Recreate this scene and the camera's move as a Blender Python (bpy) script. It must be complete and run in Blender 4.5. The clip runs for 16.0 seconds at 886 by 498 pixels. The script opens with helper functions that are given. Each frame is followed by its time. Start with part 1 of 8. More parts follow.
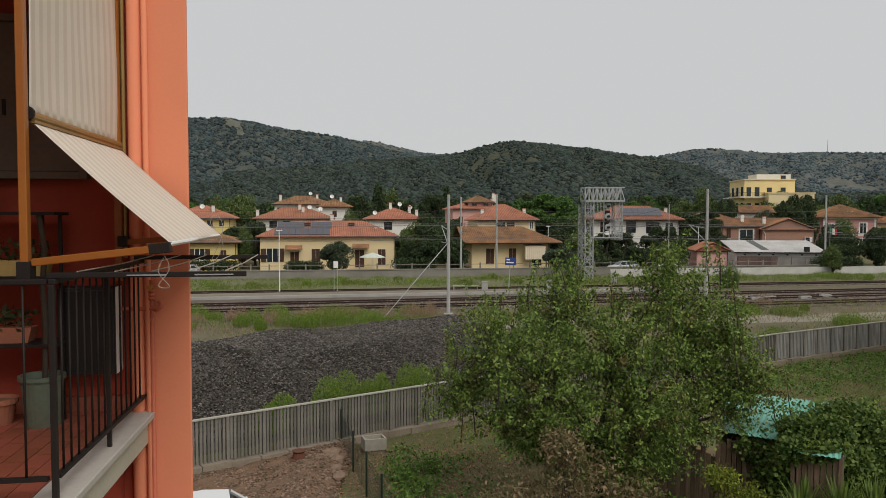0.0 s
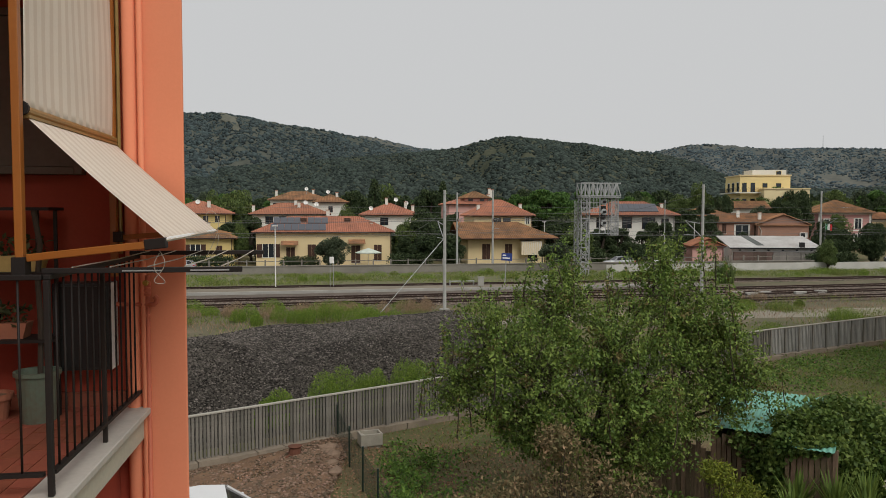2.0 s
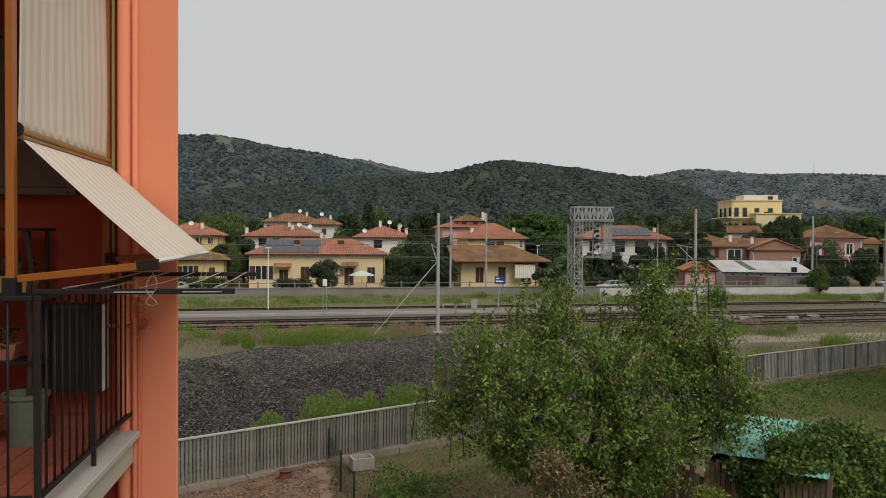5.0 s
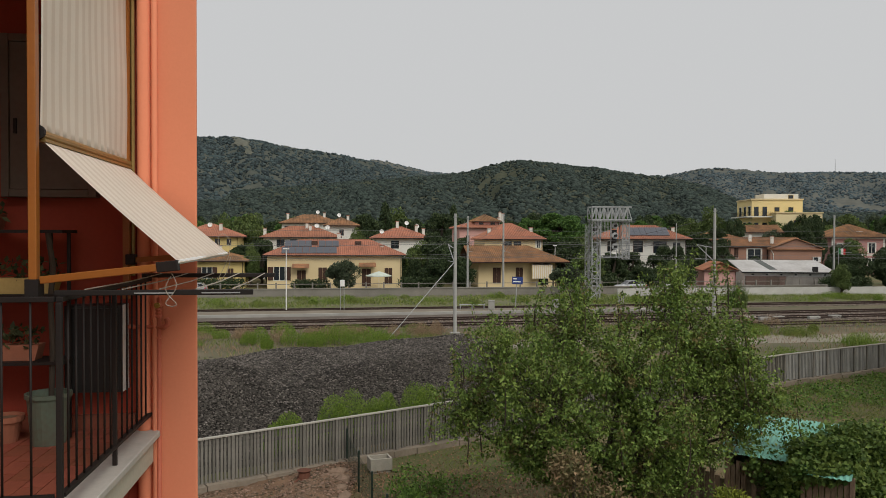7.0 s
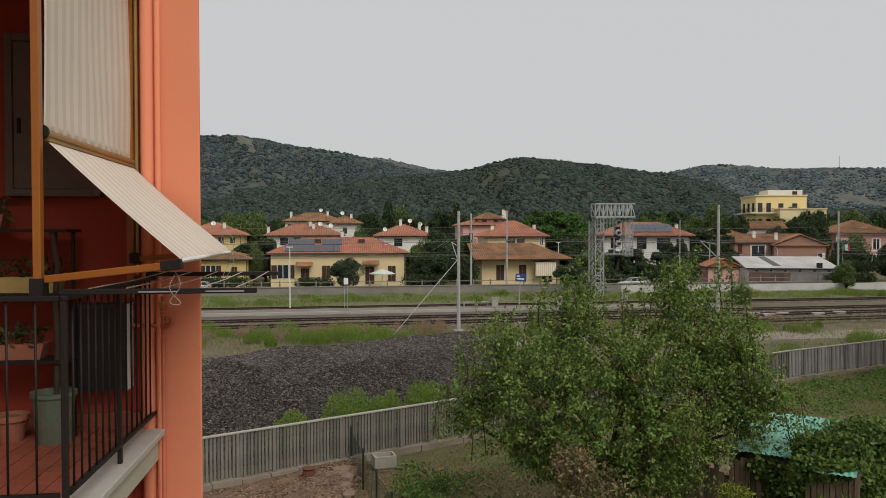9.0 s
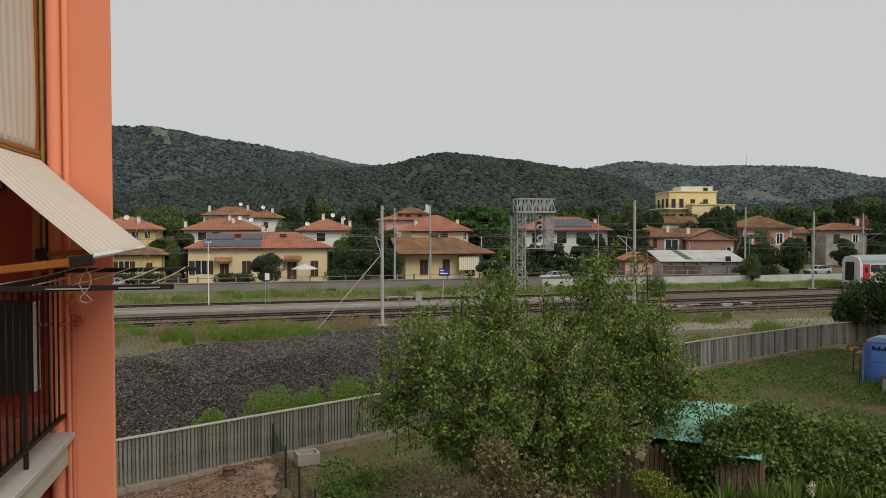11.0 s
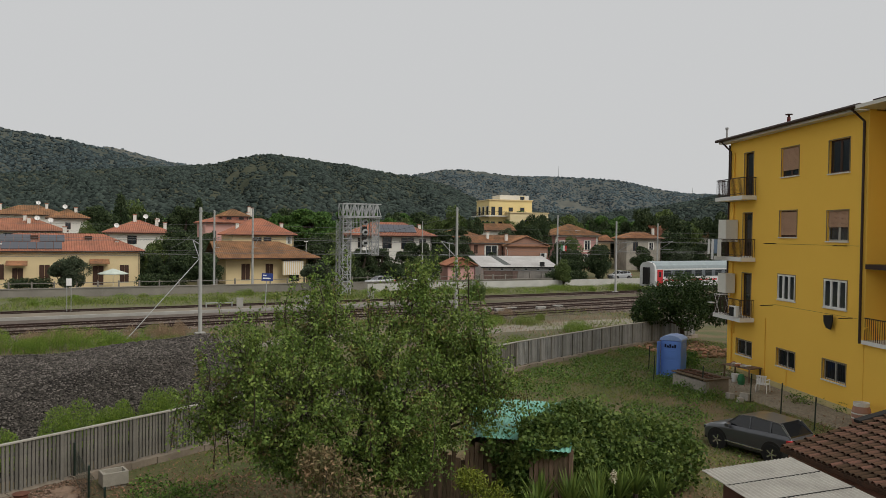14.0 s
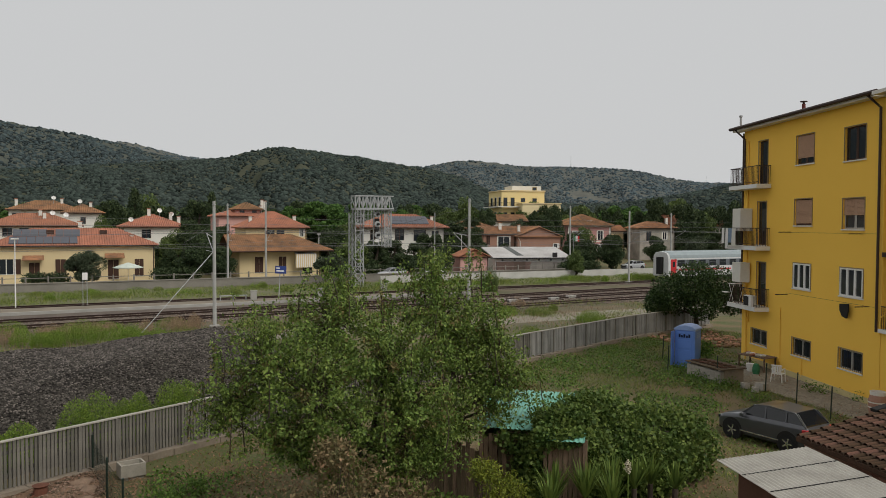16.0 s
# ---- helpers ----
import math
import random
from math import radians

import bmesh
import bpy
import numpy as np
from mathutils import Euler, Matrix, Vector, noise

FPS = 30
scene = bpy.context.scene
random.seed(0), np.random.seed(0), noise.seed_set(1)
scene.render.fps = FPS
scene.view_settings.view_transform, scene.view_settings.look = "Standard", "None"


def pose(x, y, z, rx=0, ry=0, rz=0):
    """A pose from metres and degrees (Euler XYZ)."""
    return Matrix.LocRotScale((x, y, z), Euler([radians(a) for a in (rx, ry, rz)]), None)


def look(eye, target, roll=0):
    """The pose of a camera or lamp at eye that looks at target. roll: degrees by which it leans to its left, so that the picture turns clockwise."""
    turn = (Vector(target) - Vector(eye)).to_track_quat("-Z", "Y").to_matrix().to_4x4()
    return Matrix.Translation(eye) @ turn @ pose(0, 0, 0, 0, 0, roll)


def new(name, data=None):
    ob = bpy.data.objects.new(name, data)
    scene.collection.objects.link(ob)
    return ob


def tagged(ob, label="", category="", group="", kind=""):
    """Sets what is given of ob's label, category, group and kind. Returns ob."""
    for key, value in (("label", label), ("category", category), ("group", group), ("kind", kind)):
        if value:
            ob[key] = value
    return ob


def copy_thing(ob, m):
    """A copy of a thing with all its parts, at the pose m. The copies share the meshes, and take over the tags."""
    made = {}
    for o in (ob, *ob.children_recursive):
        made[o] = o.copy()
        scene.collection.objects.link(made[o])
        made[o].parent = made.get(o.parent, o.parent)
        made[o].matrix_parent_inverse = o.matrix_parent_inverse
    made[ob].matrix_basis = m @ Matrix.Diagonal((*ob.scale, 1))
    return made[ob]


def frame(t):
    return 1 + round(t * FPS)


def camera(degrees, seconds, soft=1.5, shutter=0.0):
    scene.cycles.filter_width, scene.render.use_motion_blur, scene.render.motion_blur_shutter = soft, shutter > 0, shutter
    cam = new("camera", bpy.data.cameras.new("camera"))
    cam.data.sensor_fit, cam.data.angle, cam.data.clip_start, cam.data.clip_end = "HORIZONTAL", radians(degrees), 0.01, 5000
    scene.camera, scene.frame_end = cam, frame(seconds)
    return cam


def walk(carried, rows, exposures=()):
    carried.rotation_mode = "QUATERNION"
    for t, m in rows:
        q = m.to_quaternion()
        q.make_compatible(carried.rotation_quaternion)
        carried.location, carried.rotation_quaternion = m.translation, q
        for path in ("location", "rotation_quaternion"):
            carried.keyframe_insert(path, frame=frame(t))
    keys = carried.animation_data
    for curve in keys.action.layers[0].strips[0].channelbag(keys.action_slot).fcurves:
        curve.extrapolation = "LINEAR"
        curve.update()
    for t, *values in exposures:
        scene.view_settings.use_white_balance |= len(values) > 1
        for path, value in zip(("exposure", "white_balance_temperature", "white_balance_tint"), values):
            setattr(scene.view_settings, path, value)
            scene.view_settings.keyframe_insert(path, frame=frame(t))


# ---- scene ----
cam = camera(61.48, 16.0, soft=0.7)
EYE = (0, 0, 7.6)
PATH = [
    (0.0, pose(*EYE, 87.543, -0.053, 0.141)),
    (0.5, pose(*EYE, 87.598, -0.002, 0.185)),
    (1.0, pose(*EYE, 87.924, -0.073, 0.014)),
    (1.5, pose(*EYE, 87.756, -0.137, -0.125)),
    (2.0, pose(*EYE, 87.198, -0.072, -0.156)),
    (2.5, pose(*EYE, 87.029, -0.126, -0.346)),
    (3.0, pose(*EYE, 87.576, -0.121, -0.688)),
    (3.5, pose(*EYE, 88.174, -0.393, -1.059)),
    (4.0, pose(*EYE, 88.537, -0.488, -1.209)),
    (6.5, pose(*EYE, 89.150, -0.202, 0.606)),
    (7.0, pose(*EYE, 88.993, -0.195, 0.661)),
    (7.5, pose(*EYE, 88.910, -0.115, 0.739)),
    (8.0, pose(*EYE, 89.051, 0.029, 1.045)),
    (10.5, pose(*EYE, 88.314, 0.279, -0.999)),
    (11.0, pose(*EYE, 88.391, 0.028, -4.954)),
    (11.5, pose(*EYE, 88.641, -0.257, -9.467)),
    (12.0, pose(*EYE, 88.805, -0.421, -13.508)),
    (12.5, pose(*EYE, 88.803, -0.528, -16.380)),
    (13.0, pose(*EYE, 88.774, -0.629, -17.640)),
    (13.5, pose(*EYE, 88.791, -0.682, -18.147)),
    (14.0, pose(*EYE, 88.845, -0.716, -18.300)),
    (14.5, pose(*EYE, 88.897, -0.745, -18.238)),
    (15.0, pose(*EYE, 88.707, -0.655, -17.982)),
    (15.5, pose(*EYE, 88.328, -0.368, -17.639)),
    (16.0, pose(*EYE, 88.176, -0.223, -17.355)),
]
walk(cam, PATH)

# ---- world and light: an overcast day ----
world = bpy.data.worlds.new("sky")
world.use_nodes = True
scene.world = world
wn = world.node_tree
wn.nodes.clear()
sky = wn.nodes.new("ShaderNodeTexSky")
sky.sky_type = "NISHITA"
sky.sun_disc = False
sky.sun_elevation = radians(46)
sky.sun_rotation = radians(147)
sky.dust_density = 4
tint = wn.nodes.new("ShaderNodeMix")
tint.data_type = "RGBA"
tint.inputs[0].default_value = 0.97
gain = wn.nodes.new("ShaderNodeVectorMath")
gain.operation = "SCALE"
gain.inputs[3].default_value = 0.09
wn.links.new(sky.outputs[0], gain.inputs[0])
wn.links.new(gain.outputs[0], tint.inputs[6])
tint.inputs[7].default_value = (0.592, 0.597, 0.6, 1)
wbg = wn.nodes.new("ShaderNodeBackground")
wbg.inputs[1].default_value = 1.0
wout = wn.nodes.new("ShaderNodeOutputWorld")
wn.links.new(tint.outputs[2], wbg.inputs[0])
wn.links.new(wbg.outputs[0], wout.inputs[0])
sun_data = bpy.data.lights.new("sun", "SUN")
sun_data.energy = 2.0
sun_data.angle = radians(35)
sun_data.color = (1.0, 0.96, 0.9)
sun = new("sun", sun_data)
sun.matrix_world = look((26, 0, 50), (0, 40, 0))
scene.view_settings.exposure = 0.0


# ---- materials ----
def mat(name, col, col2=None, rough=0.8, scale=1.5, fine=30.0, mixing=0.6, bump=0.15, metal=0.0, rnd=0.0, island=0.0, spec=0.3, stretch=(1, 1, 1), dist=0.01):
    """A surface of two colours: broad patches and fine grain, with relief; rnd and island vary it by object or by piece."""
    m = bpy.data.materials.new(name)
    m.use_nodes = True
    nt = m.node_tree
    n, l = nt.nodes, nt.links
    b = n["Principled BSDF"]
    b.inputs["Roughness"].default_value = rough
    b.inputs["Metallic"].default_value = metal
    b.inputs["Specular IOR Level"].default_value = spec
    col2 = col2 or tuple(c * 0.72 for c in col)
    tc = n.new("ShaderNodeTexCoord")
    mp = n.new("ShaderNodeMapping")
    mp.inputs["Scale"].default_value = stretch
    l.new(tc.outputs["Object"], mp.inputs[0])
    n1 = n.new("ShaderNodeTexNoise")
    n1.inputs["Scale"].default_value = scale
    n1.inputs["Detail"].default_value = 5
    n2 = n.new("ShaderNodeTexNoise")
    n2.inputs["Scale"].default_value = fine
    n2.inputs["Detail"].default_value = 3
    l.new(mp.outputs[0], n1.inputs[0])
    l.new(mp.outputs[0], n2.inputs[0])
    add = n.new("ShaderNodeMath")
    add.operation = "MULTIPLY_ADD"
    l.new(n1.outputs[0], add.inputs[0])
    add.inputs[1].default_value = 0.6
    s2 = n.new("ShaderNodeMath")
    s2.operation = "MULTIPLY"
    l.new(n2.outputs[0], s2.inputs[0])
    s2.inputs[1].default_value = 0.4
    l.new(s2.outputs[0], add.inputs[2])
    rg = n.new("ShaderNodeMapRange")
    rg.inputs[1].default_value = 0.5 - 0.5 * (1 - mixing) - 0.02
    rg.inputs[2].default_value = 0.5 + 0.5 * (1 - mixing) + 0.02
    l.new(add.outputs[0], rg.inputs[0])
    mx = n.new("ShaderNodeMix")
    mx.data_type = "RGBA"
    l.new(rg.outputs[0], mx.inputs[0])
    mx.inputs[6].default_value = (*col, 1)
    mx.inputs[7].default_value = (*col2, 1)
    out = mx.outputs[2]
    if rnd or island:
        hs = n.new("ShaderNodeHueSaturation")
        src = n.new("ShaderNodeObjectInfo").outputs["Random"] if rnd else n.new("ShaderNodeNewGeometry").outputs["Random Per Island"]
        v = n.new("ShaderNodeMapRange")
        k = rnd or island
        v.inputs[3].default_value, v.inputs[4].default_value = 1 - k, 1 + k
        l.new(src, v.inputs[0])
        l.new(v.outputs[0], hs.inputs["Value"])
        h = n.new("ShaderNodeMapRange")
        h.inputs[3].default_value, h.inputs[4].default_value = 0.5 + 0.035 * k, 0.5 - 0.035 * k
        l.new(src, h.inputs[0])
        l.new(h.outputs[0], hs.inputs["Hue"])
        l.new(out, hs.inputs["Color"])
        out = hs.outputs[0]
    l.new(out, b.inputs["Base Color"])
    if bump:
        bp = n.new("ShaderNodeBump")
        bp.inputs["Strength"].default_value = bump
        bp.inputs["Distance"].default_value = dist
        l.new(add.outputs[0], bp.inputs["Height"])
        l.new(bp.outputs[0], b.inputs["Normal"])
    return m


def leafmat(name, col, col2, island=0.45, through_light=0.25, rough=0.6, scale=0.6):
    m = mat(name, col, col2, rough=rough, scale=scale, fine=4, island=island, mixing=0.7, bump=0, spec=0.18)
    nt = m.node_tree
    b = nt.nodes["Principled BSDF"]
    tr = nt.nodes.new("ShaderNodeBsdfTranslucent")
    src = b.inputs["Base Color"].links[0].from_socket
    nt.links.new(src, tr.inputs[0])
    ms = nt.nodes.new("ShaderNodeMixShader")
    ms.inputs[0].default_value = through_light
    nt.links.new(b.outputs[0], ms.inputs[1])
    nt.links.new(tr.outputs[0], ms.inputs[2])
    nt.links.new(ms.outputs[0], nt.nodes["Material Output"].inputs[0])
    return m


def glass(name, col=(0.02, 0.025, 0.03), rough=0.08):
    m = bpy.data.materials.new(name)
    m.use_nodes = True
    b = m.node_tree.nodes["Principled BSDF"]
    b.inputs["Base Color"].default_value = (*col, 1)
    b.inputs["Roughness"].default_value = rough
    b.inputs["Specular IOR Level"].default_value = 0.6
    return m


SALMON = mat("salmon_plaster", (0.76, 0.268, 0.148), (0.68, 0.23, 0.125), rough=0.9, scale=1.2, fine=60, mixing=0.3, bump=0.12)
# deep red paint, darkened further to carry the shade of the recess
RED_SHADED = mat("red_plaster", (0.36, 0.06, 0.033), (0.29, 0.05, 0.028), rough=0.9, scale=1.5, fine=50, bump=0.12)
OCHRE = mat("ochre_plaster", (0.92, 0.565, 0.09), (0.83, 0.5, 0.075), rough=0.9, scale=0.35, fine=22, mixing=0.2, bump=0.1)
CREAM = mat("cream_plaster", (0.72, 0.58, 0.34), (0.62, 0.49, 0.28), rough=0.9, scale=0.3, fine=9, bump=0.1)
PALE = mat("pale_plaster", (0.72, 0.7, 0.64), (0.6, 0.58, 0.52), rough=0.9, scale=0.3, fine=9, bump=0.1)
PINK = mat("pink_plaster", (0.62, 0.36, 0.32), (0.53, 0.3, 0.26), rough=0.9, scale=0.3, fine=9, bump=0.1)
YELLOW = mat("yellow_plaster", (0.68, 0.53, 0.22), (0.58, 0.45, 0.19), rough=0.9, scale=0.3, fine=9, bump=0.1)
ROSE = mat("rose_plaster", (0.52, 0.27, 0.25), (0.42, 0.21, 0.19), rough=0.9, scale=0.3, fine=9, bump=0.1)
BRICKRED = mat("brick_plaster", (0.4, 0.22, 0.155), (0.29, 0.165, 0.12), rough=0.95, scale=0.4, fine=12, bump=0.2)
GREYWALL = mat("weathered_render", (0.45, 0.41, 0.35), (0.22, 0.2, 0.17), rough=0.95, scale=0.6, fine=9, mixing=0.72, bump=0.2)
CONCRETE = mat("concrete", (0.4, 0.39, 0.36), (0.25, 0.245, 0.22), rough=0.9, scale=0.9, fine=25, mixing=0.55, bump=0.3)
PLATFORM = mat("platform_paving", (0.26, 0.22, 0.165), (0.14, 0.12, 0.09), rough=0.95, scale=0.5, fine=12, bump=0.2)
FENCE_GREY = mat("grey_fence_concrete", (0.215, 0.2, 0.17), (0.085, 0.08, 0.068), rough=0.9, scale=1.4, fine=26, mixing=0.45, bump=0.3, rnd=0.22)
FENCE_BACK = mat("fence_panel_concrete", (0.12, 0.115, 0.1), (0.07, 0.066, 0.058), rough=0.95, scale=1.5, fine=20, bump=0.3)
TILE = mat("terracotta_tile", (0.43, 0.18, 0.105), (0.24, 0.115, 0.075), rough=0.9, scale=0.5, fine=4, mixing=0.74, bump=0.2, rnd=0.12)
TILE_OLD = mat("old_terracotta_tile", (0.36, 0.18, 0.085), (0.14, 0.085, 0.05), rough=0.9, scale=0.6, fine=4, mixing=0.78, bump=0.2, rnd=0.15)
TILE_BROWN = mat("mossy_brown_tile", (0.13, 0.068, 0.043), (0.042, 0.034, 0.026), rough=0.95, scale=2.6, fine=22, mixing=0.7, bump=0.4, rnd=0.45, spec=0.1)
SHUTTER = mat("dark_shutter_wood", (0.075, 0.035, 0.022), (0.045, 0.024, 0.016), rough=0.7, fine=40)
BLIND = mat("roller_blind_slats", (0.46, 0.28, 0.18), (0.37, 0.22, 0.14), rough=0.7, fine=40)
WHITE = mat("white_paint", (0.78, 0.77, 0.74), (0.66, 0.65, 0.62), rough=0.5, fine=30, bump=0.05)
DARKBROWN = mat("dark_brown_metal", (0.05, 0.026, 0.02), (0.03, 0.018, 0.015), rough=0.5, fine=30, bump=0.05)
BLACKIRON = mat("black_iron", (0.012, 0.011, 0.011), (0.025, 0.018, 0.014), rough=0.6, fine=60, bump=0.1, spec=0.25)
GALV = mat("galvanised_steel", (0.42, 0.43, 0.43), (0.3, 0.31, 0.31), rough=0.5, scale=2, fine=18, metal=0.35, bump=0.06)
POLE_GREY = mat("pole_concrete", (0.42, 0.42, 0.4), (0.3, 0.3, 0.285), rough=0.85, scale=1.2, fine=20, bump=0.15)
WIRE = mat("wire", (0.2, 0.2, 0.2), rough=0.5, bump=0, metal=0.5)
GLASS = glass("dark_window_glass")
RUST_RAIL = mat("rusty_rail_steel", (0.05, 0.027, 0.02), (0.028, 0.018, 0.014), rough=0.7, scale=2, fine=20, metal=0.2)
BALLAST = mat("rust_stained_ballast", (0.16, 0.13, 0.105), (0.065, 0.05, 0.04), rough=0.95, scale=0.8, fine=7, mixing=0.5, bump=0.8, dist=0.06)
def pebbled(name, dark, light, scale, dist=0.04):
    """A bed of loose stones: every cell its own grey, with rounded relief."""
    m = bpy.data.materials.new(name)
    m.use_nodes = True
    n, l = m.node_tree.nodes, m.node_tree.links
    bs_ = n["Principled BSDF"]
    bs_.inputs["Roughness"].default_value = 0.9
    bs_.inputs["Specular IOR Level"].default_value = 0.08
    tc = n.new("ShaderNodeTexCoord")
    vo = n.new("ShaderNodeTexVoronoi")
    vo.inputs["Scale"].default_value = scale
    l.new(tc.outputs["Object"], vo.inputs["Vector"])
    ns = n.new("ShaderNodeTexNoise")
    ns.inputs["Scale"].default_value = 0.35
    l.new(tc.outputs["Object"], ns.inputs["Vector"])
    sep = n.new("ShaderNodeSeparateColor")
    l.new(vo.outputs["Color"], sep.inputs[0])
    mu = n.new("ShaderNodeMath")
    mu.operation = "MULTIPLY"
    l.new(sep.outputs[0], mu.inputs[0])
    l.new(ns.outputs[0], mu.inputs[1])
    mx = n.new("ShaderNodeMix")
    mx.data_type = "RGBA"
    l.new(mu.outputs[0], mx.inputs[0])
    mx.inputs[6].default_value = (*dark, 1)
    mx.inputs[7].default_value = (*light, 1)
    l.new(mx.outputs[2], bs_.inputs["Base Color"])
    bp = n.new("ShaderNodeBump")
    bp.invert = True
    bp.inputs["Strength"].default_value = 1.0
    bp.inputs["Distance"].default_value = dist
    l.new(vo.outputs["Distance"], bp.inputs["Height"])
    l.new(bp.outputs[0], bs_.inputs["Normal"])
    return m


GRAVEL = pebbled("dark_basalt_gravel", (0.01, 0.009, 0.008), (0.19, 0.168, 0.145), 17.0, 0.08)
STONE = mat("basalt_stone", (0.175, 0.158, 0.138), (0.035, 0.031, 0.027), rough=0.9, scale=3, fine=20, island=0.75, bump=0, spec=0.1)
DIRT = mat("dry_brown_soil", (0.25, 0.15, 0.09), (0.085, 0.054, 0.035), rough=0.97, scale=1.6, fine=16, mixing=0.55, bump=0.6, dist=0.04)
ASPHALT = mat("asphalt", (0.08, 0.08, 0.08), (0.05, 0.05, 0.05), rough=0.95, fine=25)
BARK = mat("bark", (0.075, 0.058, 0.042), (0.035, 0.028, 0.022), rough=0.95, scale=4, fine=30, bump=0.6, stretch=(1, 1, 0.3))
TRAIN_WHITE = mat("train_white_paint", (0.62, 0.63, 0.63), (0.5, 0.51, 0.5), rough=0.4, fine=6, bump=0.02)
TRAIN_GREY = mat("train_grey_paint", (0.13, 0.145, 0.16), (0.1, 0.11, 0.12), rough=0.4, fine=6, bump=0.02)
TRAIN_ROOF = mat("train_roof_paint", (0.3, 0.35, 0.36), (0.22, 0.26, 0.27), rough=0.5, fine=6, bump=0.04)
TRAIN_RED = mat("train_red_paint", (0.5, 0.03, 0.035), (0.4, 0.025, 0.03), rough=0.4, fine=6, bump=0.02)
UNDER = mat("underframe_black", (0.02, 0.019, 0.018), rough=0.8, fine=10)


# ---- mesh helpers ----
class Build:
    """Collects boxes, tubes and sheets as plain vertices and faces."""

    def __init__(self):
        self.v, self.f = [], []

    def add(self, vs, fs):
        k = len(self.v)
        self.v += [tuple(p) for p in vs]
        self.f += [tuple(i + k for i in f) for f in fs]
        return self

    def box(self, x0, y0, z0, x1, y1, z1, m=None):
        vs = [(x, y, z) for z in (z0, z1) for y in (y0, y1) for x in (x0, x1)]
        if m is not None:
            vs = [m @ Vector(p) for p in vs]
        return self.add(vs, [(0, 2, 3, 1), (4, 5, 7, 6), (0, 1, 5, 4), (2, 6, 7, 3), (0, 4, 6, 2), (1, 3, 7, 5)])

    def tube(self, p, q, r0, r1=None, n=8, cap=True):
        p, q = Vector(p), Vector(q)
        r1 = r0 if r1 is None else r1
        d = (q - p).normalized()
        a = d.orthogonal().normalized()
        b = d.cross(a)
        vs = []
        for c, r in ((p, r0), (q, r1)):
            vs += [c + (a * math.cos(2 * math.pi * i / n) + b * math.sin(2 * math.pi * i / n)) * r for i in range(n)]
        fs = [(i, (i + 1) % n, n + (i + 1) % n, n + i) for i in range(n)]
        if cap:
            fs += [tuple(range(n - 1, -1, -1)), tuple(range(n, 2 * n))]
        return self.add(vs, fs)

    def path(self, pts, r, n=6):
        pts = [Vector(p) for p in pts]
        vs, side = [], None
        for i, p in enumerate(pts):
            d = (pts[min(i + 1, len(pts) - 1)] - pts[max(i - 1, 0)]).normalized()
            side = d.orthogonal().normalized() if side is None else (side - d * side.dot(d)).normalized()
            up = d.cross(side)
            vs += [p + (side * math.cos(2 * math.pi * k / n) + up * math.sin(2 * math.pi * k / n)) * r for k in range(n)]
        fs = [(j * n + i, j * n + (i + 1) % n, (j + 1) * n + (i + 1) % n, (j + 1) * n + i) for j in range(len(pts) - 1) for i in range(n)]
        return self.add(vs, fs + [tuple(range(n - 1, -1, -1)), tuple(range((len(pts) - 1) * n, len(pts) * n))])

    def beam(self, p, q, w, h):
        """A square bar from p to q, w wide and h high."""
        p, q = Vector(p), Vector(q)
        d = (q - p).normalized()
        side = d.cross(Vector((0, 0, 1)))
        side = side.normalized() if side.length > 1e-4 else Vector((1, 0, 0))
        up = side.cross(d)
        vs = [c + side * sx * w / 2 + up * sz * h / 2 for c in (p, q) for sx, sz in ((-1, -1), (1, -1), (1, 1), (-1, 1))]
        return self.add(vs, [(0, 1, 5, 4), (1, 2, 6, 5), (2, 3, 7, 6), (3, 0, 4, 7), (3, 2, 1, 0), (4, 5, 6, 7)])

    def prism(self, pts, y0, y1):
        """The outline pts (x, z) drawn out from y0 to y1."""
        n = len(pts)
        vs = [(x, y0, z) for x, z in pts] + [(x, y1, z) for x, z in pts]
        return self.add(vs, [tuple(range(n - 1, -1, -1)), tuple(range(n, 2 * n))] + [(i, (i + 1) % n, n + (i + 1) % n, n + i) for i in range(n)])

    def slab(self, pts, z0, z1):
        """The plan pts (x, y) drawn up from z0 to z1."""
        n = len(pts)
        vs = [(x, y, z0) for x, y in pts] + [(x, y, z1) for x, y in pts]
        return self.add(vs, [tuple(range(n - 1, -1, -1)), tuple(range(n, 2 * n))] + [(i, (i + 1) % n, n + (i + 1) % n, n + i) for i in range(n)])

    def lathe(self, prof, c=(0, 0, 0), n=16):
        k = len(prof)
        vs = [(c[0] + r * math.cos(2 * math.pi * i / n), c[1] + r * math.sin(2 * math.pi * i / n), c[2] + z) for r, z in prof for i in range(n)]
        fs = [(j * n + i, j * n + (i + 1) % n, (j + 1) * n + (i + 1) % n, (j + 1) * n + i) for j in range(k - 1) for i in range(n)]
        return self.add(vs, fs + [tuple(range(n - 1, -1, -1)), tuple(range((k - 1) * n, k * n))])

    def mesh(self, name, material, smooth=False):
        me = bpy.data.meshes.new(name)
        me.from_pydata(self.v, [], self.f)
        me.validate()
        me.materials.append(material)
        bm = bmesh.new()
        bm.from_mesh(me)
        bmesh.ops.recalc_face_normals(bm, faces=bm.faces)
        bm.to_mesh(me)
        bm.free()
        if smooth:
            me.shade_smooth()
        return me


